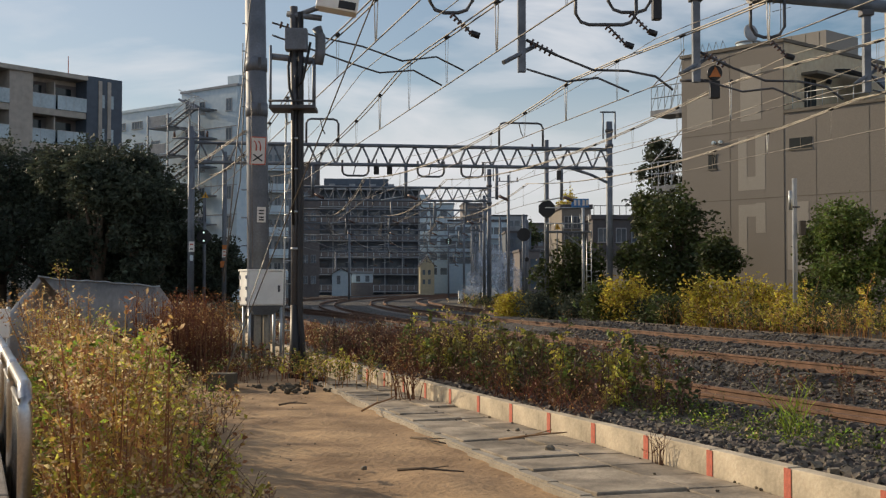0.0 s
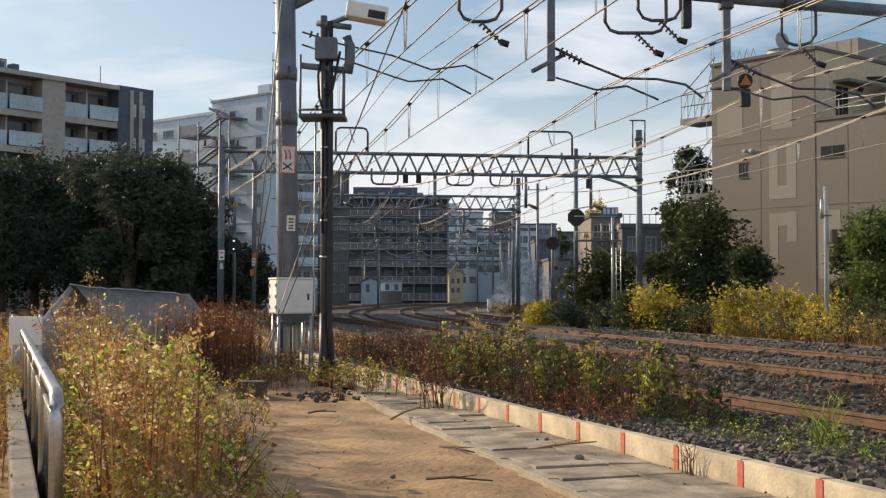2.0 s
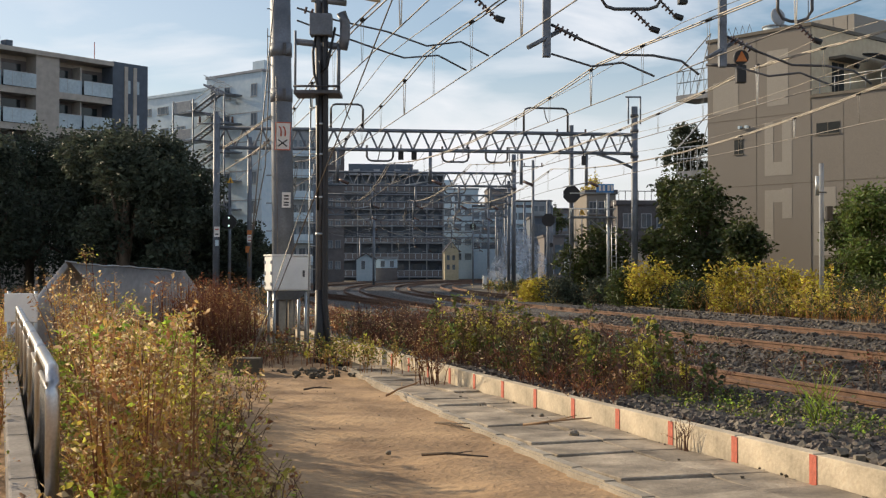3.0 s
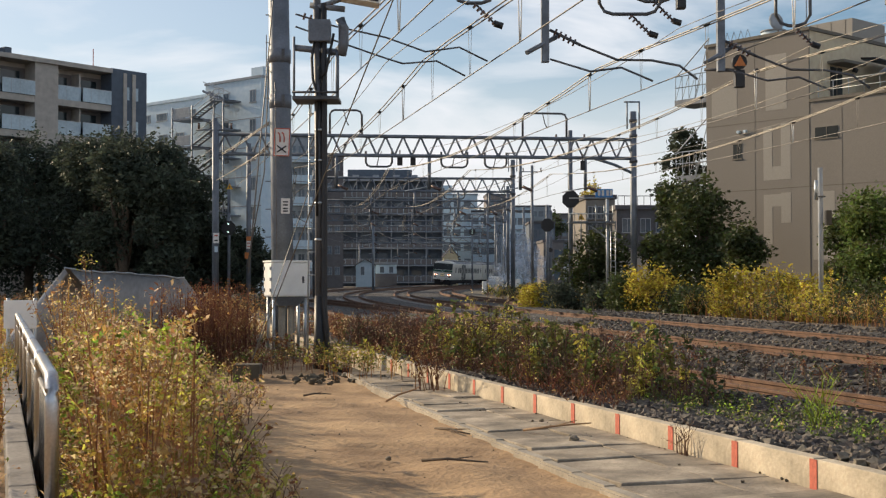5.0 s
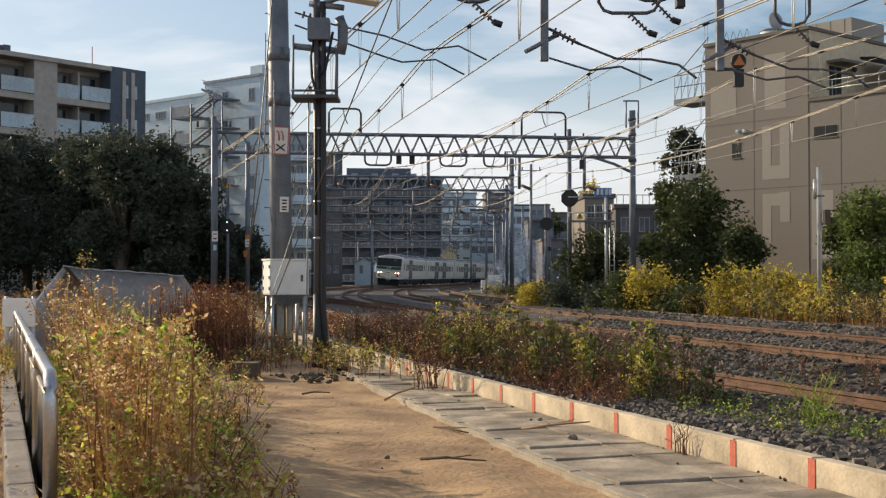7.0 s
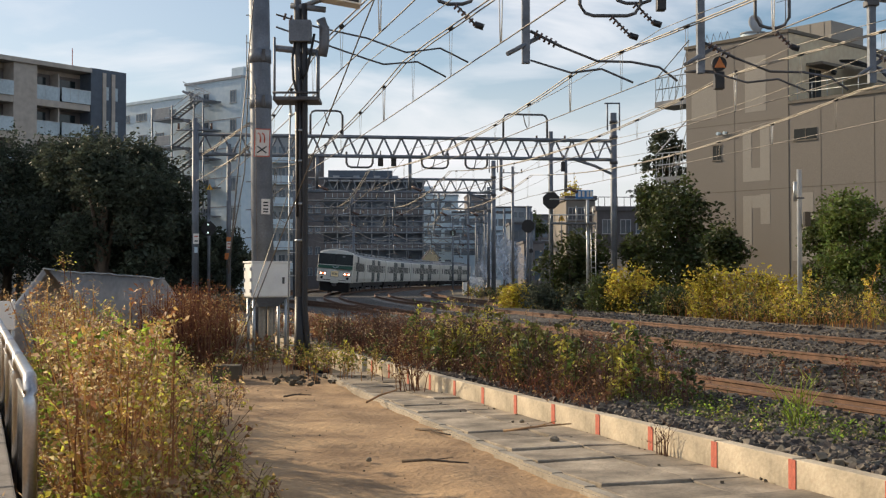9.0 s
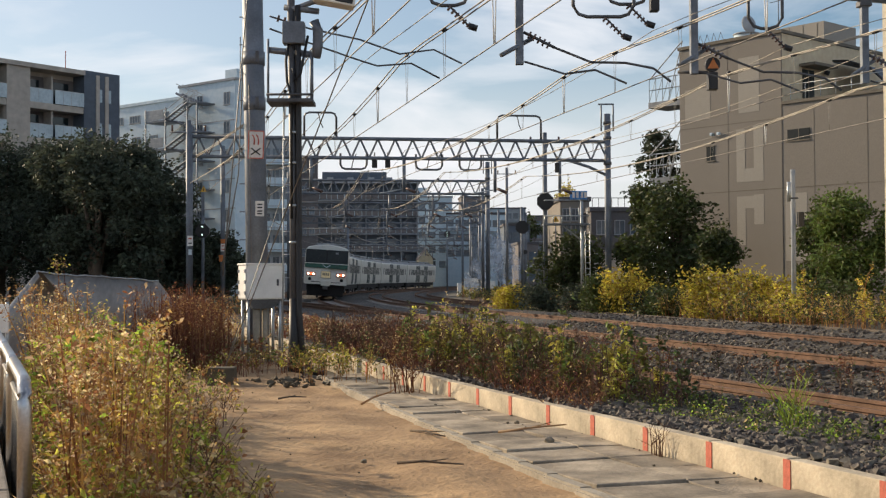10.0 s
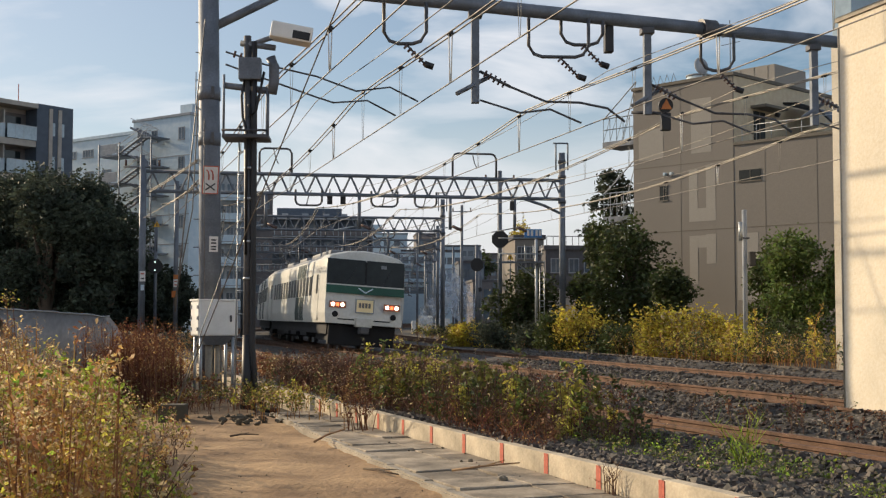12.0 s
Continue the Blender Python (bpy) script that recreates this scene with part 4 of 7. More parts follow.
# beige block with a terrace and open steel stairs
BX, BY, BH = 13.58, 62.0, -50.3
beige = thing("beige_building", pose(BX, BY, -0.1, 0, 0, BH), "tall beige rendered building with dark windows and roof terrace", "building")
LW = 6.05
block_part("wall", beige, BEIGE, (0, 0, 0, LW, 12, 13.3))
block_part("wall", beige, BEIGE, (LW + 0.004, 0.012, 0, LW + 12, 12, 9.85))
for dims in ((-0.06, -0.08, 13.304, LW + 0.08, 12.05, 13.46), (LW + 0.006, -0.06, 9.854, LW + 12, 0.3, 10.0)):
    block_part("coping", beige, BEIGE_DARK, dims)
roof_room = block_part("roof_house", beige, BEIGE_PALE, (3.5, 4.0, 13.47, 5.9, 7.0, 14.45))
for x in (3.9, 4.7, 5.5):
    block_part("panel_joint", roof_room, BEIGE_DARK, (x, 3.99, 13.5, x + 0.03, 3.998, 14.4))
tank = bar_part("roof_tank", beige, WALL_PALE, [(2.55, 2.2, 13.4), (2.55, 2.2, 14.0)], 0.62, 18)
bar_part("tank_lid", tank, WALL_GREY, [(2.55, 2.2, 14.002), (2.55, 2.2, 14.08)], 0.66, 18)
for z in (5.85, 9.2):
    block_part("joint", beige, BEIGE_DARK, (0.0, -0.008, z, LW, -0.002, z + 0.04))
block_part("joint", beige, BEIGE_DARK, (LW + 0.006, 0.002, 5.85, LW + 12, 0.009, 5.89))
for x, z0, z1 in ((2.95, 0, 9.2), (2.95, 9.24, 13.2), (LW - 0.03, 0, 13.3)):
    block_part("joint", beige, BEIGE_DARK, (x, -0.008, z0, x + 0.025, -0.002, z1))
for x in (LW + 1.7, LW + 4.4, LW + 7.2):
    block_part("joint", beige, BEIGE_DARK, (x, 0.003, 0, x + 0.025, 0.010, 9.8))
for x0, z0, x1, z1 in ((3.45, 6.3, 3.95, 8.9), (4.45, 6.3, 5.0, 9.0), (3.95, 6.3, 4.45, 6.95), (3.45, 3.2, 3.95, 5.6), (4.45, 4.2, 5.0, 5.65), (3.95, 5.0, 4.45, 5.6), (0.35, 9.6, 1.9, 11.2), (3.6, 9.7, 4.8, 12.4)):
    block_part("pale_patch", beige, BEIGE_PALE, (x0, -0.009, z0, x1, -0.003, z1))
block_part("pale_patch", beige, BEIGE_PALE, (LW + 0.15, 0.002, 2.4, LW + 1.3, 0.008, 5.6))
win = block_part("window", beige, TRAINGLASS, (1.66, -0.02, 7.5, 2.17, -0.003, 8.2), None, 0.0, "small dark window")
for dims in ((1.62, -0.05, 7.44, 2.21, -0.003, 7.497), (1.62, -0.05, 8.203, 2.21, -0.003, 8.25), (1.905, -0.035, 7.5, 1.93, -0.021, 8.2)):
    block_part("window_frame", win, BEIGE_DARK, dims)
win = block_part("window", beige, TRAINGLASS, (LW + 0.3, -0.015, 8.1, LW + 1.5, 0.009, 8.62), None, 0.0, "wide dark window")
for dims in ((LW + 0.26, -0.035, 8.04, LW + 1.54, 0.009, 8.097), (LW + 0.9, -0.025, 8.1, LW + 0.93, -0.016, 8.62)):
    block_part("window_frame", win, BEIGE_DARK, dims)
for x in (2.05, 2.45):
    bar_part("wall_lamp", beige, WALL_PALE, [(x, -0.18, 8.8), (x, 0.0, 8.8)], 0.08, 10)
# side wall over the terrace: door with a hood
# thin sheet over the wall that carries its painted sunlight
block_part("lit_side_sheet", beige, BEIGE_LIT, (LW + 0.002, 0.06, 10.02, LW + 0.012, 11.9, 13.28))
door = block_part("terrace_door", beige, TRAINGLASS, (LW + 0.014, 1.75, 9.9, LW + 0.05, 2.75, 11.75))
block_part("door_frame", door, BEIGE_DARK, (LW + 0.052, 2.2, 9.9, LW + 0.08, 2.26, 11.75))
block_part("door_hood", beige, BEIGE_DARK, (LW + 0.004, 1.5, 11.85, LW + 0.9, 3.5, 11.98))
bar_part("door_lamp", beige, BLACK, [(LW + 0.1, 3.6, 11.8), (LW + 0.3, 3.7, 11.7)], 0.12, 8)
for k in range(9):
    bar_part("terrace_post", beige, PALESTEEL, [(LW + 0.3 + 0.8 * k, 0.28, 10.0), (LW + 0.3 + 0.8 * k, 0.28, 10.8)], 0.018, 5)
for z in (10.4, 10.8):
    bar_part("terrace_rail", beige, PALESTEEL, [(LW + 0.3, 0.28, z), (LW + 7.0, 0.28, z)], 0.018, 5)
bm = bmesh.new()
tube(bm, [(LW + 0.2, 4.2, 12.4), (LW + 1.0, 4.2, 12.3), (LW + 2.2, 4.2, 11.8), (LW + 3.0, 4.2, 11.0), (LW + 3.3, 4.2, 10.0)], 0.06, 6)
part("awning_arm", bm, BLACK, beige)
bm = bmesh.new()
for a_, b_ in (((LW + 0.2, 12.36), (LW + 1.0, 12.26)), ((LW + 1.0, 12.26), (LW + 2.2, 11.76)), ((LW + 2.2, 11.76), (LW + 3.0, 10.96)), ((LW + 3.0, 10.96), (LW + 3.3, 9.9))):
    vs = [bm.verts.new((a_[0], 4.25, a_[1])), bm.verts.new((b_[0], 4.25, b_[1])), bm.verts.new((b_[0], 8.0, b_[1])), bm.verts.new((a_[0], 8.0, a_[1]))]
    bm.faces.new(vs)
bmesh.ops.remove_doubles(bm, verts=bm.verts, dist=0.001)
bmesh.ops.solidify(bm, geom=bm.faces[:], thickness=0.05)
part("awning", bm, WALL_DARK, beige, "dark green-grey curved awning")
bm = bmesh.new()
bmesh.ops.create_uvsphere(bm, u_segments=18, v_segments=10, radius=0.5, matrix=pose(0, 0, 0, 70, 0, 60) @ Matrix.Diagonal((0.75, 1, 0.3, 1)))
part("dish", bm, WALL_GREY, beige, "grey satellite dish", pose(3.55, 1.0, 14.25))
bar_part("dish_mast", beige, GREYSTEEL, [(3.6, 1.1, 13.4), (3.6, 1.1, 14.25)], 0.06, 6)
bar_part("roof_aerial", beige, GREYSTEEL, [(5.0, 1.4, 13.4), (5.0, 1.4, 16.4)], 0.025, 5)
for k in range(3):
    bar_part("aerial_arm", beige, GREYSTEEL, [(4.5, 1.4, 15.2 + 0.4 * k), (5.6, 1.4, 15.25 + 0.4 * k)], 0.018, 4)
for k in range(4):
    bm = bmesh.new()
    tube(bm, [(0.75 + 0.42 * k, 0.5, 13.45), (0.96 + 0.42 * k, 0.5, 14.0), (1.17 + 0.42 * k, 0.5, 13.45)], 0.025, 4)
    part("roof_rail", bm, PALESTEEL, beige)
for z in (6.9, 10.9):
    block_part("stair_landing", beige, GREYSTEEL, (-2.3, 0.3, z - 0.3, -0.05, 1.9, z))
    for k in range(6):
        bar_part("landing_post", beige, PALESTEEL, [(-2.25 + 0.44 * k, 0.32, z), (-2.25 + 0.44 * k, 0.32, z + 1.25)], 0.025, 4)
        bar_part("landing_brace", beige, PALESTEEL, [(-2.25 + 0.44 * k, 0.32, z), (-1.81 + 0.44 * k, 0.32, z + 1.25)], 0.02, 4)
    for dz in (0.65, 1.25):
        bar_part("landing_rail", beige, PALESTEEL, [(-2.25, 0.32, z + dz), (-0.05, 0.32, z + dz)], 0.03, 4)
    bar_part("landing_strut", beige, PALESTEEL, [(-2.2, 0.32, z + 1.25), (-0.1, 0.4, z + 3.0)], 0.04, 4)
    bar_part("landing_strut", beige, PALESTEEL, [(-1.0, 0.32, z), (-0.1, 0.4, z + 3.0)], 0.03, 4)

# small station-side building with a dark roof, and low houses behind the bushes
annexe = building(11.31, 95, 2, 2.30, 7, 7.69, BEIGE, "beige two storey house with dark upper band", ROOFDARK)
windows(annexe, [0.5, 1.2], [6.63, 5.39], 0.55, 0.9)
gable_house(11.46, 82, -6, 3.0, 6, 2.6, 3.5, WALL_WARM, "low house with a dark tiled roof")
terrace = building(13.3, 92, 4, 4.2, 7, 6.7, ROOFDARK, "brown house with a flat roof and roof railing", ROOFDARK, "house")
windows(terrace, [0.8, 2.2, 3.4], [5.5, 3.0], 0.7, 1.0)
block_part("balcony", terrace, ROOFDARK, (1.4, -0.9, 3.9, 4.2, -0.003, 4.75))
for k in range(9):
    bar_part("roof_post", terrace, DARKSTEEL, [(0.1 + 0.5 * k, 0, 7.0), (0.1 + 0.5 * k, 0, 7.75)], 0.025, 4)
bar_part("roof_rail", terrace, DARKSTEEL, [(0.1, 0, 7.75), (4.1, 0, 7.75)], 0.03, 4)


# ---- plants ----
def leaf_quads(centres, size, rng, droop=0.3):
    """Small folded leaves at the centres, turned at random."""
    n = len(centres)
    a = rng.normal(size=(n, 3))
    a[:, 2] *= 0.6
    a /= np.linalg.norm(a, axis=1)[:, None]
    b = np.cross(a, rng.normal(size=(n, 3)))
    b /= np.linalg.norm(b, axis=1)[:, None] + 1e-9
    s = size * rng.uniform(0.55, 1.35, (n, 1))
    tip = centres + a * s
    q = np.stack([centres - a * s * 0.8, centres + b * s * 0.45, tip, centres - b * s * 0.45], 1)
    q[:, 2, 2] -= droop * s[:, 0] * 0.4
    return q.reshape(-1, 3)


def quads(n, start=0):
    return (np.arange(n * 4).reshape(n, 4) + start).tolist()


def crown_points(lobes, count, rng):
    """Leaf places, thick towards the outside of several uneven lobes."""
    vol = np.array([l[3] * l[4] * l[5] for l in lobes]) ** 0.67
    pick = rng.choice(len(lobes), count, p=vol / vol.sum())
    L = np.array(lobes)[pick]
    v = rng.normal(size=(count, 3))
    v /= np.linalg.norm(v, axis=1)[:, None]
    bumps = 1 + 0.16 * np.sin(v[:, :1] * 7 + L[:, :1] * 3) + 0.14 * np.sin(v[:, 1:2] * 9 + L[:, 1:2]) + 0.10 * np.sin(v[:, 2:] * 11 + L[:, 2:3] * 2)
    r = rng.uniform(0.25, 1.0, (count, 1)) ** 0.45 * bumps
    return L[:, :3] + v * r * L[:, 3:6]


def tree(x, y, label, lobes, leaf, count, size, seed, trunk=0.16, name="tree", category="tree", group="trees", bare=0):
    rng = np.random.default_rng(seed)
    th = thing(name, pose(x, y, -0.08), label, category, group)
    top = max(l[2] for l in lobes)
    bm = bmesh.new()
    tube(bm, [(0, 0, 0), (0.1 * rng.normal(), 0.1 * rng.normal(), top * 0.4), (0.2 * rng.normal(), 0.2 * rng.normal(), top * 0.95)], trunk, 8, trunk * 0.3)
    for l in lobes:
        z = top * rng.uniform(0.15, 0.5)
        tube(bm, [(0, 0, z), (l[0] * 0.5, l[1] * 0.5, z + (l[2] - z) * 0.6), (l[0], l[1], l[2])], trunk * 0.5, 5, trunk * 0.12)
    part("trunk", bm, BARK, th)
    pts = crown_points(lobes, count, rng)
    q = leaf_quads(pts, size, rng)
    crown = new("crown", raw_mesh("crown", q, quads(count), [leaf]))
    crown.parent = th
    return th


def lobes_for(w, h0, h1, n, seed, deep=None):
    """Uneven lobes filling a crown w wide between two heights."""
    rng = np.random.default_rng(seed)
    out = []
    for i in range(n):
        f = rng.uniform(0, 1)
        z = h0 + (h1 - h0) * (0.15 + 0.7 * f)
        spread = (1 - 0.55 * f) * w / 2
        a = rng.uniform(0, 2 * math.pi)
        r = rng.uniform(0.2, 0.65) * spread
        s = rng.uniform(0.22, 0.5) * w / 2 + 0.12
        out.append((r * math.cos(a) * 1.3, r * math.sin(a) * (deep or 1.0), z, s * 1.1, s, min(s * rng.uniform(0.7, 1.0), (h1 - h0) / 2.2)))
    out.append((0, 0, h1 - 0.25 * (h1 - h0), w * 0.24, w * 0.24, (h1 - h0) * 0.25))
    return out


# tall dark evergreens before the apartment house
# the last four, unseen behind the rest, are added to shade the train
for i, (x, y, w, h) in enumerate(((-41.0, 70, 11, 9.4), (-34.5, 72, 9, 8.2), (-27.2, 66, 8.5, 9.6), (-22.8, 67, 8.0, 9.8), (-19.2, 66, 7.4, 9.2), (-16.4, 68, 6.4, 9.6), (-14.9, 66, 5.4, 9.3), (-17.2, 61.5, 6.5, 9.2), (-14.3, 59.5, 5.6, 8.6), (-12.4, 58.5, 4.2, 6.9), (-14.7, 56.3, 5.4, 8.2), (-12.7, 55.2, 4.0, 6.6), (-22.0, 60, 6, 8.4), (-26, 60, 6, 6.0), (-13.4, 63, 4.6, 5.3), (-11.2, 60, 3.6, 3.4), (-11.49, 63, 4.6, 4.72), (-10.68, 66, 4.0, 4.05), (-17.6, 75, 5.8, 9.4), (-21, 79, 7, 11.0), (-25, 86, 8, 11.2), (-30, 91, 9, 11.6))):
    tree(x, y, "tall dark evergreen tree in dense leaf", lobes_for(w, 0.6, h, 13, 40 + i), LEAF_DARK, 13000, 0.13, 60 + i, 0.3)
# trees beside the beige building
tree(12.09, 56, "broad dark green tree beside the beige building", lobes_for(5.21, 0.4, 6.27, 14, 3), LEAF_SHADE, 9000, 0.13, 4, 0.18)
tree(13.01, 52, "small green tree with some yellowing leaves", lobes_for(2.90, 0.3, 3.99, 9, 5), LEAF_SHADE, 4500, 0.11, 6, 0.12)
tree(7.48, 60, "dense green tree beside the line", lobes_for(3.91, 0.2, 3.96, 9, 7), LEAF_SHADE, 5500, 0.12, 8, 0.12)
tree(11.20, 59, "dark green tree beside the stairs", lobes_for(3.4, 0.4, 6.7, 12, 23), LEAF_SHADE, 6500, 0.13, 24, 0.14)
tree(15.65, 47, "green tree behind the shrubs", lobes_for(2.40, 0.2, 4.19, 9, 29), LEAF_GREEN, 4000, 0.10, 30, 0.1)
tree(15.93, 45, "bright green tree in full leaf", lobes_for(3.66, 0.2, 5.06, 12, 9), LEAF_BRIGHT, 8000, 0.10, 10, 0.12)
tree(17.72, 44, "bright green tree in full leaf", lobes_for(2.87, 0.2, 4.32, 10, 19), LEAF_BRIGHT, 6000, 0.10, 11, 0.12)
tree(13.32, 66, "tall dark pine behind the stairs", [(0.0, 0, 8.81, 1.0, 0.8, 0.7), (-0.5, 0, 7.82, 1.1, 0.8, 0.45), (0.5, 0, 8.35, 1.0, 0.8, 0.4), (-0.3, 0, 9.36, 0.5, 0.5, 0.35), (0.4, 0, 7.27, 1.0, 0.8, 0.5), (-0.6, 0, 6.20, 1.4, 1, 0.5)], LEAF_DARK, 4200, 0.13, 12, 0.14)
for i, (x, y, w, h) in enumerate(((18.5, 200, 7, 12.8), (24.0, 205, 8, 13.4), (29.5, 210, 8, 12.6))):
    tree(x, y, "distant dark tree on the hillside", lobes_for(w, 2.0, h, 8, 300 + i), LEAF_SHADE, 2200, 0.3, 310 + i, 0.2)
tree(14.96, 120, "distant tree with pale autumn leaves", lobes_for(3.6, 4, 11.43, 7, 14), LEAF_YELLOW, 1800, 0.16, 15, 0.15)


def shrub(x, y, w, h, leaf, count, size, seed, label):
    return tree(x, y, label, lobes_for(w, 0.05, h, 18, seed), leaf, count, size, seed + 1, 0.04, "shrub", "shrub", "shrubs along the far side")


for i, (x, y, w, h, leaf, lab) in enumerate((
        (8.63, 50, 3.26, 2.20, LEAF_YELLOW, "yellow leaved shrub beyond the tracks"), (7.61, 51, 1.90, 1.78, LEAF_GREEN, "low green shrub beyond the tracks"),
        (10.80, 45, 2.51, 2.04, LEAF_YELLOW, "yellow leaved shrub beyond the tracks"), (12.09, 44, 2.66, 2.36, LEAF_YELLOW, "yellow leaved shrub beyond the tracks"),
        (13.22, 43, 2.40, 1.96, LEAF_YELLOW, "yellow leaved shrub beyond the tracks"), (10.07, 48, 2.01, 1.34, LEAF_GREEN, "low green shrub beyond the tracks"),
        (4.61, 58, 1.89, 1.50, LEAF_YELLOW, "yellow leaved shrub beyond the tracks"), (5.76, 56, 2.60, 1.32, LEAF_DARK, "low dark shrub beyond the tracks"),
        (7.18, 54, 2.51, 1.20, LEAF_DARK, "low dark shrub beyond the tracks"), (14.38, 42, 2.54, 1.36, LEAF_GREEN, "low green shrub beyond the tracks"),
        (9.75, 49, 2.28, 1.2, LEAF_DARK, "low dark shrub beyond the tracks"))):
    shrub(x, y, w * 1.15, h * (0.8 if leaf is LEAF_YELLOW else 0.95), leaf, 3000, 0.08, 100 + 3 * i, lab)


def weeds(name, label, spots, seed, height, leafmats, stalk, leaf_size=0.045, leaves=14, lean=0.18, plume=0.3, group="", tuft=0, spread=1.0):
    """Stalks with leaves and dry heads at the spots."""
    rng = np.random.default_rng(seed)
    verts, faces, index = [], [], []
    base = 0
    for (x, y, z, hs) in spots:
        h = height * hs * rng.uniform(0.55, 1.1)
        dx, dy = rng.normal(0, lean, 2) * h
        ts = np.linspace(0, 1, 4)
        curve = np.stack([x + dx * ts ** 1.6, y + dy * ts ** 1.6, z + h * ts], 1)
        r = 0.006 + 0.004 * h
        ring = []
        for i, p in enumerate(curve):
            rr = r * (1 - 0.75 * ts[i])
            for k in range(3):
                ring.append(p + rr * np.array([math.cos(2.1 * k), math.sin(2.1 * k), 0]))
        verts.append(np.array(ring))
        for i in range(3):
            for k in range(3):
                faces.append((base + i * 3 + k, base + i * 3 + (k + 1) % 3, base + (i + 1) * 3 + (k + 1) % 3, base + (i + 1) * 3 + k))
                index.append(0)
        base += 12
        n = int(leaves * rng.uniform(0.5, 1.3))
        nb = max(3, int(3 + 5 * h))
        bf = rng.uniform(0.22, 0.98, nb)
        ba = rng.uniform(0, 6.28, nb)
        bl = spread * (0.10 + 0.22 * h * (1.05 - bf)) * rng.uniform(0.5, 1.3, nb)
        foot = np.stack([x + dx * bf ** 1.6, y + dy * bf ** 1.6, z + h * bf], 1)
        tip = foot + np.stack([bl * np.cos(ba), bl * np.sin(ba), bl * rng.uniform(0.5, 1.3, nb)], 1)
        w = 0.0035
        strip = np.stack([foot + [w, 0, 0], foot - [w, 0, 0], tip - [w * 0.3, 0, 0], tip + [w * 0.3, 0, 0]], 1).reshape(-1, 3)
        verts.append(strip)
        for k in range(nb):
            faces.append((base + 4 * k, base + 4 * k + 1, base + 4 * k + 2, base + 4 * k + 3))
            index.append(0)
        base += 4 * nb
        pick = rng.integers(0, nb, n)
        g = rng.uniform(0.2, 1.08, (n, 1))
        at = foot[pick] * (1 - g) + tip[pick] * g + rng.normal(0, 0.018 + 0.012 * h, (n, 3))
        q = leaf_quads(at, leaf_size * (0.7 + 0.5 * rng.random()), rng, 0.8)
        verts.append(q)
        kind = 1 + int(rng.choice(len(leafmats)))
        for k in range(n):
            faces.append((base + 4 * k, base + 4 * k + 1, base + 4 * k + 2, base + 4 * k + 3))
            index.append(kind if rng.random() > plume else len(leafmats) + 1)
        base += 4 * n
        m = int(tuft * rng.uniform(0.3, 1.4))
        if m:
            g = rng.uniform(0.68, 1.06, m)
            wide = 0.16 * h * (1.1 - g)
            top = np.stack([x + dx * g ** 1.6, y + dy * g ** 1.6, z + h * g], 1) + rng.normal(0, 1, (m, 3)) * np.stack([wide, wide, wide * 0.4], 1)
            verts.append(leaf_quads(top, 0.014, rng, 0.2))
            for k in range(m):
                faces.append((base + 4 * k, base + 4 * k + 1, base + 4 * k + 2, base + 4 * k + 3))
                index.append(len(leafmats) + 1)
            base += 4 * m
    me = raw_mesh(name, np.concatenate(verts), faces, [stalk, *leafmats, DRY_PALE], index)
    ob = new(name, me)
    return tagged(ob, label, "weeds", group, "stuff")


def scatter(n, seed, place):
    rng = np.random.default_rng(seed)
    return [place(rng) for _ in range(n)]


def track_spot(rng, s0, s1, o0, o1, hs=1.0):
    p = on_track(rng.uniform(s0, s1), rng.uniform(o0, o1))
    return (p.x, p.y, 0.1, hs)


# tall dry weeds along the railing
def left_spot(rng, lo=0.0, hi=1.0, y0=6.2, y1=18.5, tall=1.0):
    y = y0 + (y1 - y0) * rng.random() ** 1.25
    f = lo + (hi - lo) * rng.random()
    x = -0.335 * y + 0.30 + f * (0.13 * y + 0.2)
    hs = tall * (1.15 - 0.75 * f ** 1.6) * (0.9 + 0.5 * noise.noise(Vector((x * 0.9, y * 0.5, 0))))
    return (x, y, 0.0, max(0.2, hs))


weeds("weeds_railing", "tall tangled dry goldenrod along the railing", scatter(360, 1, lambda r: left_spot(r, 0.0, 0.6)), 2, 1.14, [DRY, LEAF_WEED, DRY, DRY_RED, DRY, LEAF_FRESH], DRY, 0.021, 80, 0.09, 0.2, "", 40, 0.7)
weeds("weeds_bright", "fresh bright green leafy weeds in the dry stand", scatter(26, 61, lambda r: (-2.33 + r.normal() * 0.16, 8.9 + r.normal() * 0.3, 0, 0.85)) + scatter(9, 62, lambda r: (-1.69 + r.normal() * 0.1, 8.2 + r.normal() * 0.15, 0, 0.35)) + scatter(8, 63, lambda r: (-2.41 + r.normal() * 0.12, 10 + r.normal() * 0.3, 0, 0.9)), 64, 1.2, [LEAF_FRESH, LEAF_FRESH, LEAF_FRESH], LEAF_WEED, 0.042, 110, 0.08, 0.03, "", 0, 0.7)
weeds("weeds_dead", "pale dead stems leaning over the kerb", scatter(46, 65, lambda r: track_spot(r, -96.0, -93.2, -6.72, -6.5, 0.8)), 66, 0.5, [DRY_RED, DRY], DRY_RED, 0.014, 8, 0.5, 0.2)
weeds("weeds_kerb", "thin dead stalks standing against the kerb", scatter(7, 67, lambda r: (lambda p: (p.x, p.y, 0.05, 1.0))(on_track(-97.6 + r.normal() * 0.08, -6.93))), 68, 0.3, [DRY_RED, DRY], STALK_DARK, 0.008, 5, 0.12, 0.2)
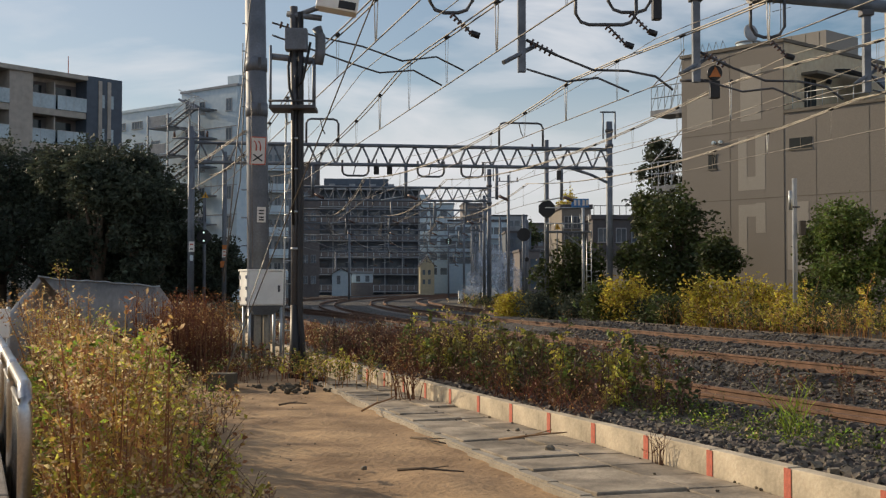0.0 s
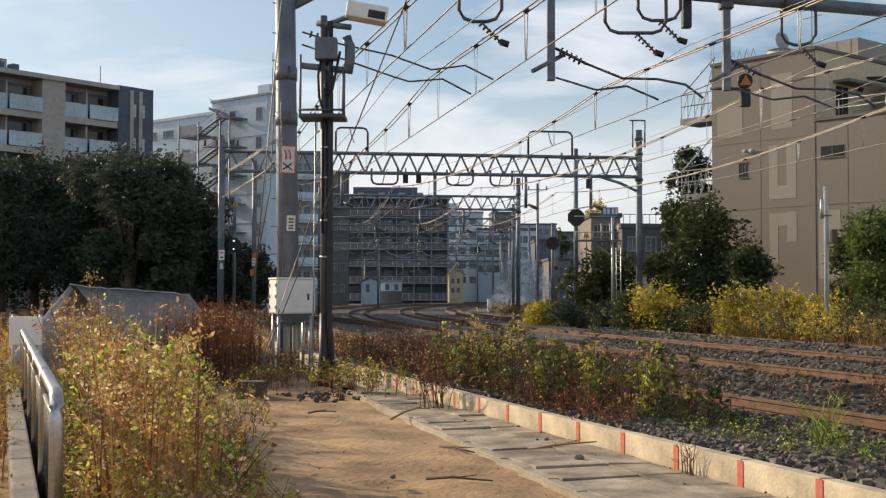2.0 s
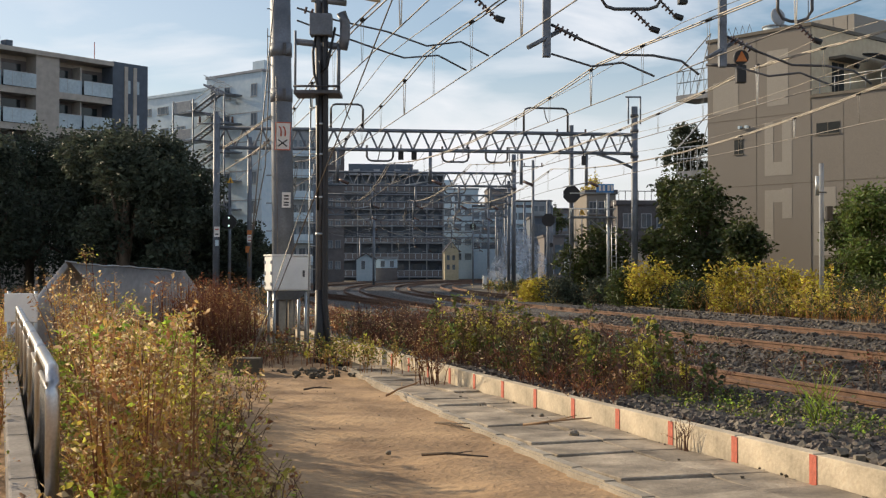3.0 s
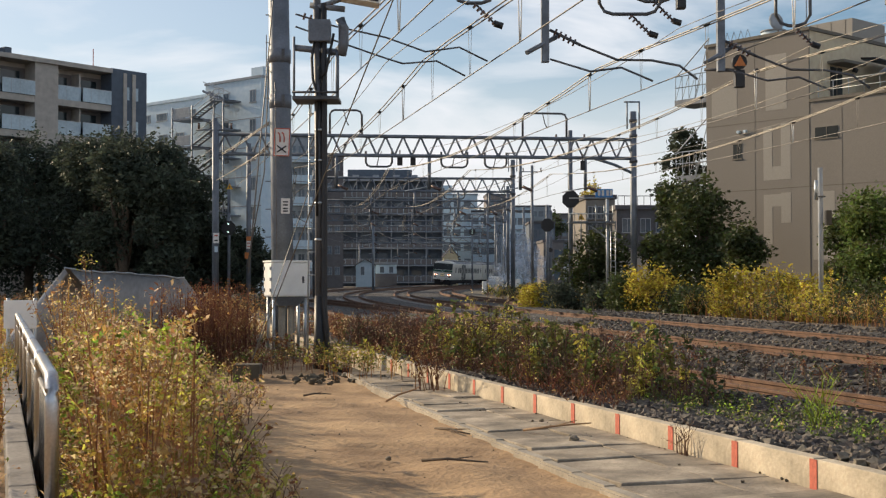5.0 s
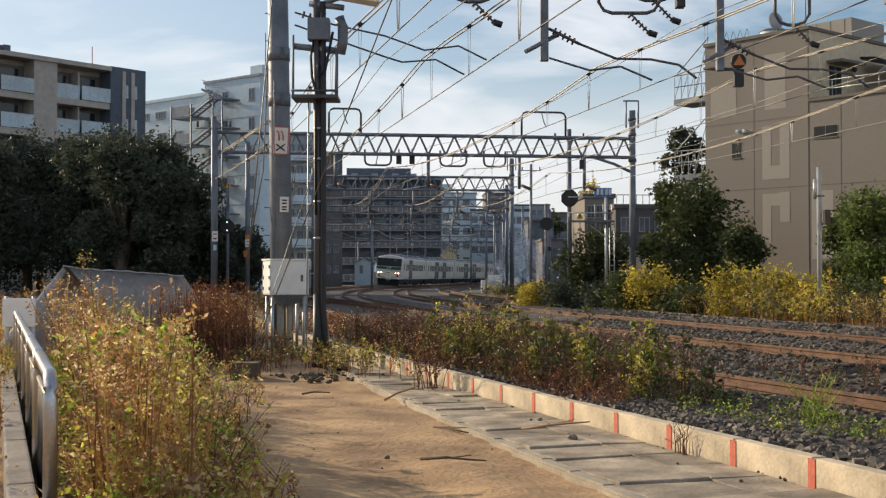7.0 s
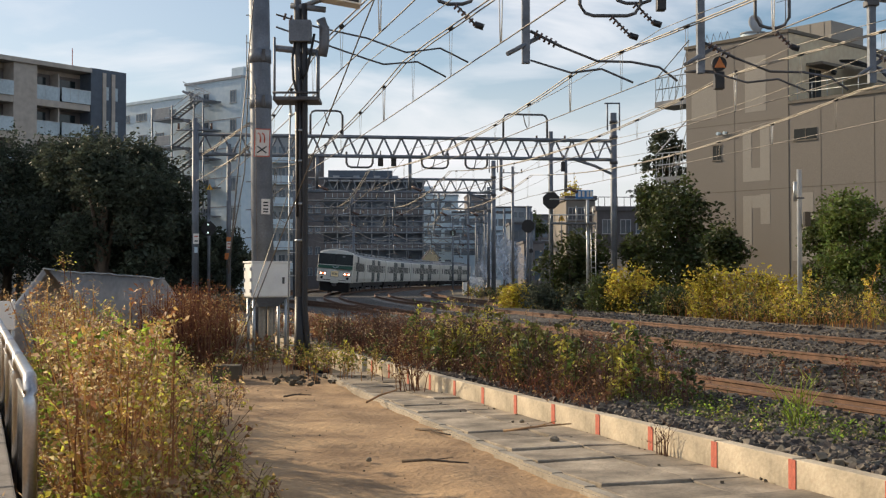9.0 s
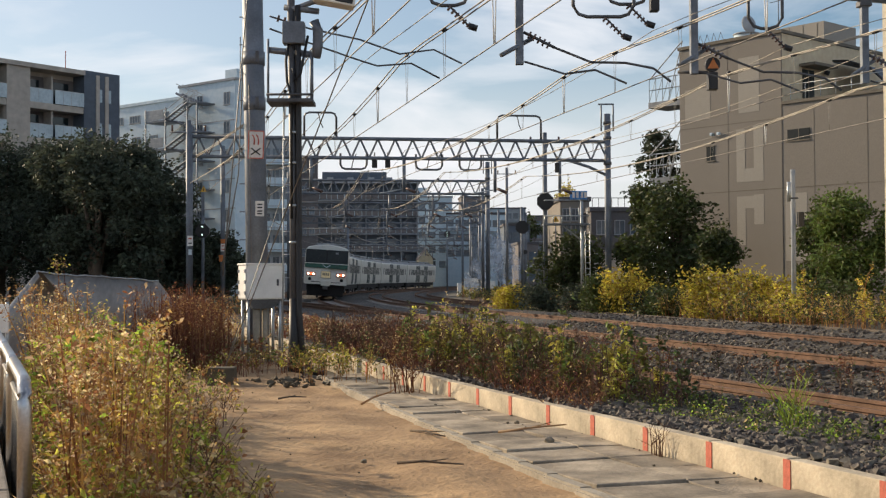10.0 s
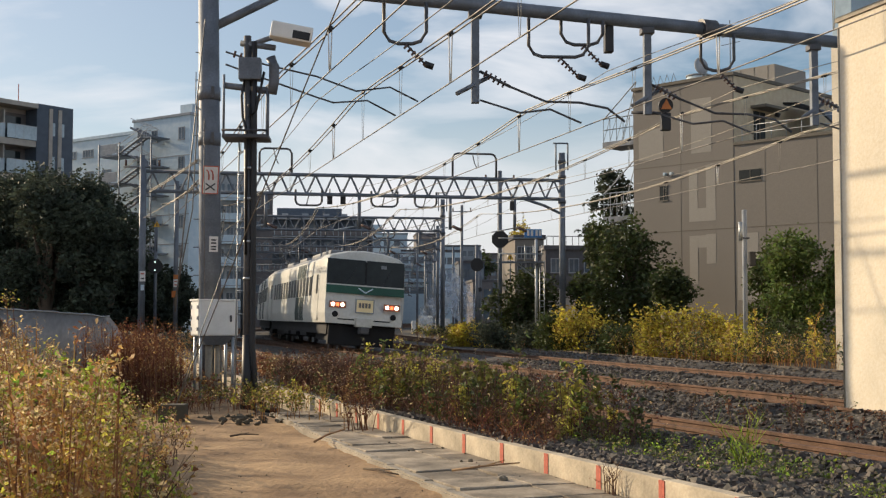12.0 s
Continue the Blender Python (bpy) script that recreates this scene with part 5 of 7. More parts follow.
weeds("weeds_low", "low yellowing leafy weeds at the foot of the stand", scatter(420, 81, lambda r: left_spot(r, 0.0, 0.95, 6.0, 13.0, 1.0)), 82, 0.5, [DRY, LEAF_WEED, DRY_PALE, LEAF_FRESH], DRY, 0.024, 55, 0.16, 0.15, "", 8)
weeds("weeds_leafy", "leafy green weeds among the dry stalks", scatter(95, 21, lambda r: left_spot(r, 0.2, 0.75, 7.0, 13.0, 0.95)), 22, 0.98, [LEAF_FRESH, LEAF_WEED, LEAF_WEED], STALK_DARK, 0.03, 90, 0.10, 0.05, "", 0, 0.7)
weeds("weeds_edge", "sparse seeding weeds at the edge of the dirt", scatter(100, 23, lambda r: left_spot(r, 0.6, 1.15, 6.5, 20.0, 1.2)), 24, 0.8, [LEAF_WEED, LEAF_FRESH, DRY], STALK_DARK, 0.026, 30, 0.2, 0.3, "", 6)
weeds("weeds_fence", "leafy green and brown weeds beyond the railing", scatter(420, 41, lambda r: (lambda y: (-0.335 * y - 0.25 - 1.6 * r.random(), y, 0.0, 0.9))(r.uniform(6.5, 20))), 42, 0.62, [LEAF_GREEN, LEAF_WEED, DRY], DRY, 0.022, 50, 0.14, 0.1)
weeds("weeds_litter", "low dead stalks and litter under the weeds", scatter(900, 25, lambda r: left_spot(r, 0.0, 0.9, 6.0, 19.0, 0.5)), 26, 0.55, [DRY, DRY_PALE, LEAF_WEED], DRY_PALE, 0.032, 14, 0.5, 0.2)
weeds("weeds_red", "rust brown dry grass stand before the trees", scatter(330, 3, lambda r: (-3.99 + r.normal() * 0.34, 21.0 + r.normal() * 0.8, 0, 1.0)), 4, 1.3, [DRY_RED, DRY_RED, DRY], DRY_RED, 0.022, 30, 0.05, 0.08)
weeds("weeds_back_dry", "dry brown weeds behind the yard", scatter(420, 27, lambda r: (r.uniform(-9.5, -4.0), r.uniform(24, 29), 0, 1.0)), 28, 0.75, [DRY, LEAF_WEED], DRY, 0.035, 22, 0.12, 0.25)
weeds("weeds_pole", "low green and brown weeds round the pole feet", scatter(190, 5, lambda r: (-2.64 + r.normal() * 1.0, 18.7 + abs(r.normal()) * 2.4, 0, 0.8)), 6, 0.40, [LEAF_BRIGHT, DRY_RED, DRY_RED, LEAF_WEED], DRY_RED, 0.024, 24, 0.2, 0.2)
weeds("weeds_siding", "green and brown weeds along the old siding", scatter(175, 7, lambda r: track_spot(r, -95.4, -88.6, -6.5, -5.2, 0.4 + 0.75 * r.random())), 8, 1.0, [LEAF_SIDING, LEAF_SIDING, LEAF_SHADE, LEAF_SIDING, LEAF_BRIGHT, LEAF_WEED], STALK_DARK, 0.04, 80, 0.05, 0.02, "", 0, 0.5)
weeds("weeds_under", "dark tangled stems under the siding weeds", scatter(700, 47, lambda r: track_spot(r, -95.6, -84.0, -6.6, -5.1, 0.5 + 0.5 * r.random())), 48, 0.6, [STALK_DARK, DRY_RED, STALK_DARK], STALK_DARK, 0.024, 16, 0.10, 0.0)
weeds("weeds_stalks", "thin reddish dead stalks among the siding weeds", scatter(460, 29, lambda r: track_spot(r, -95.0, -82.0, -6.6, -5.2, 0.9)), 30, 0.85, [DRY_RED, STALK_DARK], STALK_DARK, 0.02, 16, 0.10, 0.08)
weeds("weeds_siding_far", "tall brown and yellow weeds between the tracks", scatter(240, 9, lambda r: track_spot(r, -89, -78, -6.7, -5.6, 1.0)), 10, 0.6, [DRY_RED, DRY_RED, LEAF_GREEN], DRY_RED, 0.03, 26, 0.12, 0.15, "", 10)
weeds("weeds_path", "reddish dry weeds growing through the slab path", scatter(17, 71, lambda r: (lambda p: (p.x + r.normal() * 0.14, p.y + r.normal() * 0.14, 0.05, 1.0))(on_track(-91.6, -7.15))), 72, 0.75, [DRY_RED, DRY_RED, DRY], DRY_RED, 0.02, 44, 0.28, 0.1, "", 14, 0.8)
weeds("weeds_tall", "tall yellow-green weeds standing in the ballast", scatter(12, 31, lambda r: track_spot(r, -91.5, -89.5, -6.2, -5.4, 1.0)), 32, 1.25, [LEAF_WEED, LEAF_SIDING], STALK_DARK, 0.03, 60, 0.06, 0.1, "", 40, 0.6)
weeds("weeds_brown", "dry brown weeds behind the mast", scatter(330, 11, lambda r: track_spot(r, -86, -70, -10.4, -7.6, 1.0)), 12, 0.36, [DRY, DRY_RED, LEAF_GREEN], DRY_RED, 0.035, 24, 0.12, 0.2)
weeds("weeds_corner", "green weeds at the end of the slab path", scatter(40, 33, lambda r: track_spot(r, -90.6, -88.2, -8.2, -6.95, 1.0)), 34, 0.45, [LEAF_GREEN, LEAF_SIDING, LEAF_WEED], DRY, 0.026, 46, 0.14, 0.1)
weeds("weeds_mid", "sparse weeds between the running tracks", scatter(260, 13, lambda r: track_spot(r, -103, -70, -3.2, -1.6, 0.8)), 14, 0.45, [DRY_RED, STALK_DARK, LEAF_SHADE, DRY_RED], STALK_DARK, 0.024, 24, 0.2, 0.05)
weeds("weeds_ballast", "low green creepers on the ballast by the kerb", scatter(150, 15, lambda r: track_spot(r, -99.5, -94.5, -6.3, -5.1, 0.6)), 16, 0.3, [LEAF_GREEN, LEAF_FRESH], LEAF_GREEN, 0.02, 22, 0.5, 0.1)
weeds("weeds_grass", "arching tuft of grass on the ballast", scatter(16, 35, lambda r: (lambda p: (p.x + r.normal() * 0.05, p.y + r.normal() * 0.05, 0.12, 1.0))(on_track(-97.2, -5.35))), 36, 0.5, [LEAF_FRESH], LEAF_FRESH, 0.01, 2, 0.5, 0.1)
weeds("weeds_verge", "dark undergrowth along the far verge", scatter(1800, 17, lambda r: (lambda q: (q[0], q[1], -0.08, 1.0))(track_spot(r, -92, -20, 9.7, 15.0))), 18, 1.0, [LEAF_DARK, LEAF_GREEN, LEAF_WEED], DRY, 0.06, 26, 0.2, 0.1)
weeds("weeds_yellow", "feathery yellow autumn plants along the far verge", scatter(80, 43, lambda r: (lambda q: (q[0], q[1], -0.08, 0.5 + 0.6 * r.random()))(track_spot(r, -76.5, -64, 10.0, 12.5))) + scatter(50, 44, lambda r: (lambda q: (q[0], q[1], -0.08, 0.7))(track_spot(r, -60, -55, 9.9, 11.5))) + scatter(16, 46, lambda r: (lambda q: (q[0], q[1], -0.08, 0.8))(track_spot(r, -41, -39, 9.9, 11.5))), 45, 1.9, [LEAF_YELLOW, LEAF_YELLOW, LEAF_WEED, LEAF_GREEN], DRY, 0.055, 70, 0.12, 0.12)
weeds("weeds_back", "dark undergrowth below the evergreens", scatter(1500, 19, lambda r: (r.uniform(-24, -6), r.uniform(28, 56), -0.08, 1.0)), 20, 0.9, [LEAF_DARK, LEAF_DARK, DRY], DRY, 0.07, 24, 0.2, 0.05)


# ---- railing ----
RA, RB = Vector((-1.95, 6.1, 0)), Vector((-5.75, 16.5, 0))
rdir = (RB - RA).normalized()
fence_base = thing("fence_footing", Matrix(), "low rough concrete footing under the railing", "footing", kind="structure")
for k in range(6):
    a = RA + rdir * (k * 1.9 - 1.2)
    bm = bmesh.new()
    box(bm, 0.01, 0.05, -0.1, 1.89, 0.2, 0.36, bevel=0.015)
    part("footing_block", bm, SLEEPER, fence_base, m=Matrix.Translation(a) @ pose(0, 0, 0, 0, 0, math.degrees(math.atan2(rdir.y, rdir.x))))
hoop0 = thing("railing_hoop", Matrix.Translation(RA) @ pose(0, 0, 0, 0, 0, math.degrees(math.atan2(rdir.y, rdir.x))), "stainless hoop railing section with dark balusters", "railing", "railing hoops")
HL = 1.74
bm = bmesh.new()
arc = [(0.13 - 0.13 * math.cos(u), 0.87 + 0.13 * math.sin(u)) for u in np.linspace(0, math.pi / 2, 7)]
tube(bm, [(0, 0, -0.05)] + [(u, 0, v) for u, v in arc] + [(HL - u, 0, v) for u, v in arc[::-1]] + [(HL, 0, -0.05)], 0.036, 14)
part("hoop", bm, STAINLESS, hoop0)
for z in (0.16, 0.86):
    bar_part("cross_rail", hoop0, DARKSTEEL, [(0.0, 0, z), (HL, 0, z)], 0.018, 8)
for k in range(1, 14):
    bar_part("baluster", hoop0, BLACK, [(HL * k / 14, 0, 0.16), (HL * k / 14, 0, 0.86)], 0.011, 6)
for k in range(1, 6):
    copy_thing(hoop0, Matrix.Translation(RA + rdir * 1.86 * k) @ pose(0, 0, 0, 0, 0, math.degrees(math.atan2(rdir.y, rdir.x))))

# pale panel and the grey sheeted heap past the railing
panel = thing("white_panel", pose(-6.23, 18, 0), "pale low panel fence at the end of the railing", "fence")
block_part("board", panel, BOXPAINT, (-0.24, -0.03, 0.75, 0.24, 0.03, 1.17), None, 0.01)
for x in (-0.2, 0.2):
    bar_part("post", panel, PALESTEEL, [(x, 0.06, -0.1), (x, 0.06, 1.2)], 0.03, 8)
heap = thing("sheeted_heap", pose(0, 0, 0), "grey sheet stretched over a long heap", "sheet")
bm = bmesh.new()
us, ridge = 14, []
rngh = np.random.default_rng(5)
rows_h = []
for i in range(us + 1):
    f = i / us
    x = -6.51 + (-5.28 - -6.51) * f
    y = 21 + 4 * f
    z = 1.65 + (1.48 - 1.65) * f + rngh.uniform(-0.02, 0.02)
    rows_h.append([(x - 0.55 - 0.3 * (1 - f), y - 1.0, 0.0), (x - 0.3, y - 0.6, z * 0.55 + rngh.uniform(-0.03, 0.03)), (x, y, z), (x + 0.3, y + 1.2, z * 0.5), (x + 0.3, y + 2.0, 0.0)])
first = rows_h[0]
rows_h.insert(0, [(p[0] - 0.75, p[1] - 0.1, p[2] * 0.12) for p in first])
vs = [[bm.verts.new(p) for p in r] for r in rows_h]
for r0, r1 in zip(vs, vs[1:]):
    for k in range(4):
        bm.faces.new((r0[k], r1[k], r1[k + 1], r0[k + 1])).smooth = True
part("sheet", bm, NETGREY, heap)
bm = bmesh.new()
tube(bm, [(p[2][0], p[2][1], p[2][2] + 0.012) for p in rows_h[1:]], 0.015, 6)
part("ridge_rope", bm, PALESTEEL, heap)
for k in (2, 6, 10, 14):
    bm = bmesh.new()
    tube(bm, [(q[0] - 0.01, q[1] - 0.01, q[2] + 0.012) for q in rows_h[k][:3]], 0.01, 5)
    part("tie_rope", bm, PALESTEEL, heap)

# ---- overhead wires ----
SUPPORTS = [(-116, 6.35), (-81.5, 6.35), (-53.5, 6.4), (-26, 6.35), (-3, 6.3), (19, 6.3), (43, 6.3), (69, 6.3), (97, 6.3), (125, 6.3)]


def span(s):
    """The supports on either side of s and how far between them it lies."""
    for k, ((s0, z0), (s1, z1)) in enumerate(zip(SUPPORTS, SUPPORTS[1:])):
        if s0 <= s <= s1:
            return k, s0, z0, s1, z1, (s - s0) / (s1 - s0)
    return None


def strung(s, off, z, stagger=0.0):
    """A point of a wire that runs straight from support to support."""
    k, s0, z0, s1, z1, f = span(s)
    a = on_track(s0, off + stagger * (-1) ** k, z)
    b = on_track(s1, off - stagger * (-1) ** k, z)
    if k == 0:
        # the nearest span carries straight on past the beam
        c = on_track(SUPPORTS[2][0], off + stagger, z)
        a = b + (b - c) * ((s1 - s0) / (SUPPORTS[2][0] - s1))
    return a + (b - a) * f


def messenger_z(s):
    k, s0, z0, s1, z1, f = span(s)
    return z0 + (z1 - z0) * f - (0.25 if k == 0 else 0.6) * 4 * f * (1 - f) * ((s1 - s0) / 28) ** 2


def catenary(off, s0, s1, label, mat, step=3.4, start=0.0, contact=5.42, stagger=0.06, lower=0.0):
    th = thing("overhead_line", Matrix(), label, "overhead wire", "overhead lines")
    ss = list(np.arange(s0, s1, 2.5)) + [s1]
    for o in (-0.05, 0.05):
        bm = bmesh.new()
        tube(bm, [strung(s, off + o, messenger_z(s) - lower, stagger) for s in ss], 0.015, 5)
        part("messenger_wire", bm, mat, th)
    bm = bmesh.new()
    tube(bm, [strung(s, off, contact, stagger) for s in ss], 0.012, 5)
    part("contact_wire", bm, WIRE, th)
    s, count = s0 + start, 0
    while s < min(s1, 10):
        zt = messenger_z(s) - lower
        near = s < -74
        count += 1
        # every third near dropper is thicker and white, a painted glint of sun
        stout = near and count % 3 == 0
        for o in (-0.03, 0.03):
            bar_part("dropper", th, BOXPAINT if stout else LITWIRE, [strung(s, off + o, zt, stagger), strung(s, off + o * 0.3, contact, stagger)], 0.012 if stout else 0.0045, 5)
        bar_part("clip", th, BLACK, [strung(s - 0.08, off, zt, stagger), strung(s + 0.08, off, zt, stagger)], 0.035, 6)
        s += step
    return th


catenary(-6.55, -116, -53.5, "overhead wire over the disused siding", WIRE, 3.4, 0.8, 5.42, -0.25)
catenary(-4.15, -116, 40, "overhead wire over the old siding", WIRE, 3.3, 1.2, 5.3)
catenary(0.0, -116, 125, "overhead wire over the running track", LITWIRE, 3.2, 0.4)
catenary(3.75, -116, 125, "overhead wire over the second running track", LITWIRE, 3.0, 1.4)
catenary(7.6, -116, 125, "overhead wire over the outer track", LITWIRE, 3.4, 2.2, 5.3, 0.06, 0.13)
feeders = thing("feeder_wires", Matrix(), "bare feeder wires strung along the line", "wire", "overhead lines")
for off, z, m_ in ((-5.1, 6.25, WIRE), (2.0, 7.4, WIRE), (5.6, 7.2, LITWIRE), (9.0, 7.6, LITWIRE), (9.6, 6.9, WIRE)):
    bm = bmesh.new()
    tube(bm, [strung(s, off, z - 0.5 * 4 * span(s)[5] * (1 - span(s)[5])) for s in np.arange(-116, 100, 2.5)], 0.009, 5)
    part("wire", bm, m_, feeders)
for pts in (((-3.39, 23.9, 4.57), (-6.26, 38, 5.87 - 0.1), (-9.41, 52, 6.82)), ((-3.39, 23.9, 4.54), (-6.26, 38, 5.81 - 0.1), (-9.41, 52, 6.75)), ((-3.39, 23.9, 4.07), (-6.26, 38, 5.00), (-9.65, 52, 5.66)),
            ((-3.42, 24.2, 6.28), (-3.53, 24.2, 3.60), (-3.84, 24, 1.70)), ((-3.24, 23.6, 7.28), (-3.30, 20.8, 1.58))):
    bm = bmesh.new()
    tube(bm, pts, 0.013, 5)
    part("wire", bm, LITWIRE if pts[0][2] < 5 else WIRE, feeders)
arms = thing("pull_off_arms", Matrix(), "curved steel arms holding the wires beside the pole", "bracket")
# ---- train ----
CAR_LEN, CAR_GAP = 19.5, 20.0
TRAIN_SPEED, TRAIN_END = 18.82, -65.1


def body_section():
    """Half-open outline of the car body: y across, z up from the rail."""
    return [(-1.42, 0.95), (-1.47, 1.3), (-1.47, 2.95), (-1.44, 3.24), (-1.28, 3.43), (-0.65, 3.58), (0, 3.63), (0.65, 3.58), (1.28, 3.43), (1.44, 3.24), (1.47, 2.95), (1.47, 1.3), (1.42, 0.95)]


def side_at(z):
    """Half width of the body at a height."""
    return float(np.interp(z, (0.95, 1.3, 2.95, 3.24), (1.42, 1.47, 1.47, 1.44)))


def loft(bm, rings):
    vs = [[bm.verts.new(p) for p in r] for r in rings]
    n = len(vs[0])
    for a, b in zip(vs, vs[1:]):
        for k in range(n):
            f = bm.faces.new((a[k], a[(k + 1) % n], b[(k + 1) % n], b[k]))
    bm.faces.new(vs[0][::-1])
    bm.faces.new(vs[-1])
    return vs


def side_pieces(car, half, front):
    """Windows, doors and the slanting stripes of both sides."""
    for sy in (-1, 1):
        y = sy * 1.472
        lo, hi = min(y, y + sy * 0.012), max(y, y + sy * 0.012)
        xs = np.arange(-half + 2.6, half - (3.4 if front else 2.4), 0.98)
        for i, x in enumerate(xs):
            block_part("side_window", car, TRAINGLASS, (x, lo, 1.95, x + 0.64, hi, 2.68))
        for x in (-half + 1.0, half - (2.4 if front else 1.8)):
            door = block_part("side_door", car, TRAINCREAM, (x, lo, 1.05, x + 0.85, hi, 2.95))
            block_part("door_window", door, TRAINGLASS, (x + 0.2, min(y + sy * 0.013, y + sy * 0.02), 2.0, x + 0.65, max(y + sy * 0.013, y + sy * 0.02), 2.7))
        for c in ((half - 8.2,) if front else (-half + 6.0, half - 8.2)):
            for k, w in ((0, 1.1), (1.32, 0.6), (2.1, 0.35)):
                bm = bmesh.new()
                for za, zb in ((1.0, 1.3), (1.3, 1.93), (2.70, 2.95), (2.95, 3.22)):
                    xa, xb = c + k + 0.1 * (za - 1), c + k + 0.1 * (zb - 1)
                    ring = [(xa, za), (xa + w, za), (xb + w, zb), (xb, zb)]
                    inner = [bm.verts.new((px, sy * (side_at(pz) - 0.01), pz)) for px, pz in ring]
                    outer = [bm.verts.new((px, sy * (side_at(pz) + 0.016), pz)) for px, pz in ring]
                    bm.faces.new(outer)
                    bm.faces.new(inner[::-1])
                    for i in range(4):
                        bm.faces.new((inner[i], inner[(i + 1) % 4], outer[(i + 1) % 4], outer[i]))
                bmesh.ops.recalc_face_normals(bm, faces=bm.faces)
                part("side_stripe", bm, TRAINGREY, car, "dark green slanting stripe")


def car_common(car, half, front):
    for x in (-half + 3.2, -half + 8.0, 2.4, half - 4.6):
        unit = block_part("roof_unit", car, ROOFGREY, (x - 1.3, -0.85, 3.5, x + 1.0, 0.85, 3.78), None, 0.08)
        block_part("unit_grille", unit, WALL_PALE, (x - 0.9, -0.6, 3.781, x + 0.6, 0.6, 3.80))
    block_part("underframe", car, UNDER, (-half + 0.4, -1.25, 0.55, half - 0.5, 1.25, 0.948))
    for x in (-half + 2.9, half - 2.9):
        bogie = block_part("bogie", car, UNDER, (x - 1.6, -1.05, 0.3, x + 1.6, 1.05, 0.545), None, 0.03)
        for wx in (-1.05, 1.05):
            for sy in (-1, 1):
                bar_part("wheel", bogie, DARKSTEEL, [(x + wx, sy * 0.6, 0.43), (x + wx, sy * 0.48, 0.43)], 0.43, 18)
    for x in (-3.5, -0.8, 2.4):
        block_part("equipment_box", car, UNDER, (x, -1.3, 0.4, x + 1.9, 1.3, 0.546), None, 0.02)


def middle_car():
    car = thing("train_car", Matrix(), "cream railway carriage with green slanting stripes", "train", "train cars")
    bm = bmesh.new()
    half = CAR_LEN / 2
    loft(bm, [[(x, y, z) for y, z in body_section()] for x in (-half, half)])
    part("body", bm, TRAINCREAM, car)
    bm = bmesh.new()
    loft(bm, [[(x, y, z + 0.006) for y, z in ((-1.38, 3.31), (-1.28, 3.43), (-0.65, 3.58), (0, 3.63), (0.65, 3.58), (1.28, 3.43), (1.38, 3.31))] for x in (-half, half)])
    part("roof", bm, ROOFGREY, car)
    side_pieces(car, half, False)
    car_common(car, half, False)
    block_part("gangway", car, UNDER, (half, -0.6, 1.0, half + 0.25, 0.6, 3.1))
    frame_ = bar_part("pantograph", car, DARKSTEEL, [(half - 4.2, 0, 3.8), (half - 3.2, 0, 4.35), (half - 4.0, 0, 4.95)], 0.035, 6)
    for sy in (-0.5, 0.5):
        bar_part("arm", frame_, DARKSTEEL, [(half - 4.2, sy, 3.8), (half - 3.2, sy * 0.6, 4.35), (half - 4.0, sy * 0.9, 4.95)], 0.025, 5)
    bar_part("collector", frame_, DARKSTEEL, [(half - 4.0, -0.85, 4.85), (half - 4.0, -0.6, 4.97), (half - 4.0, 0.6, 4.97), (half - 4.0, 0.85, 4.85)], 0.03, 6)
    return car


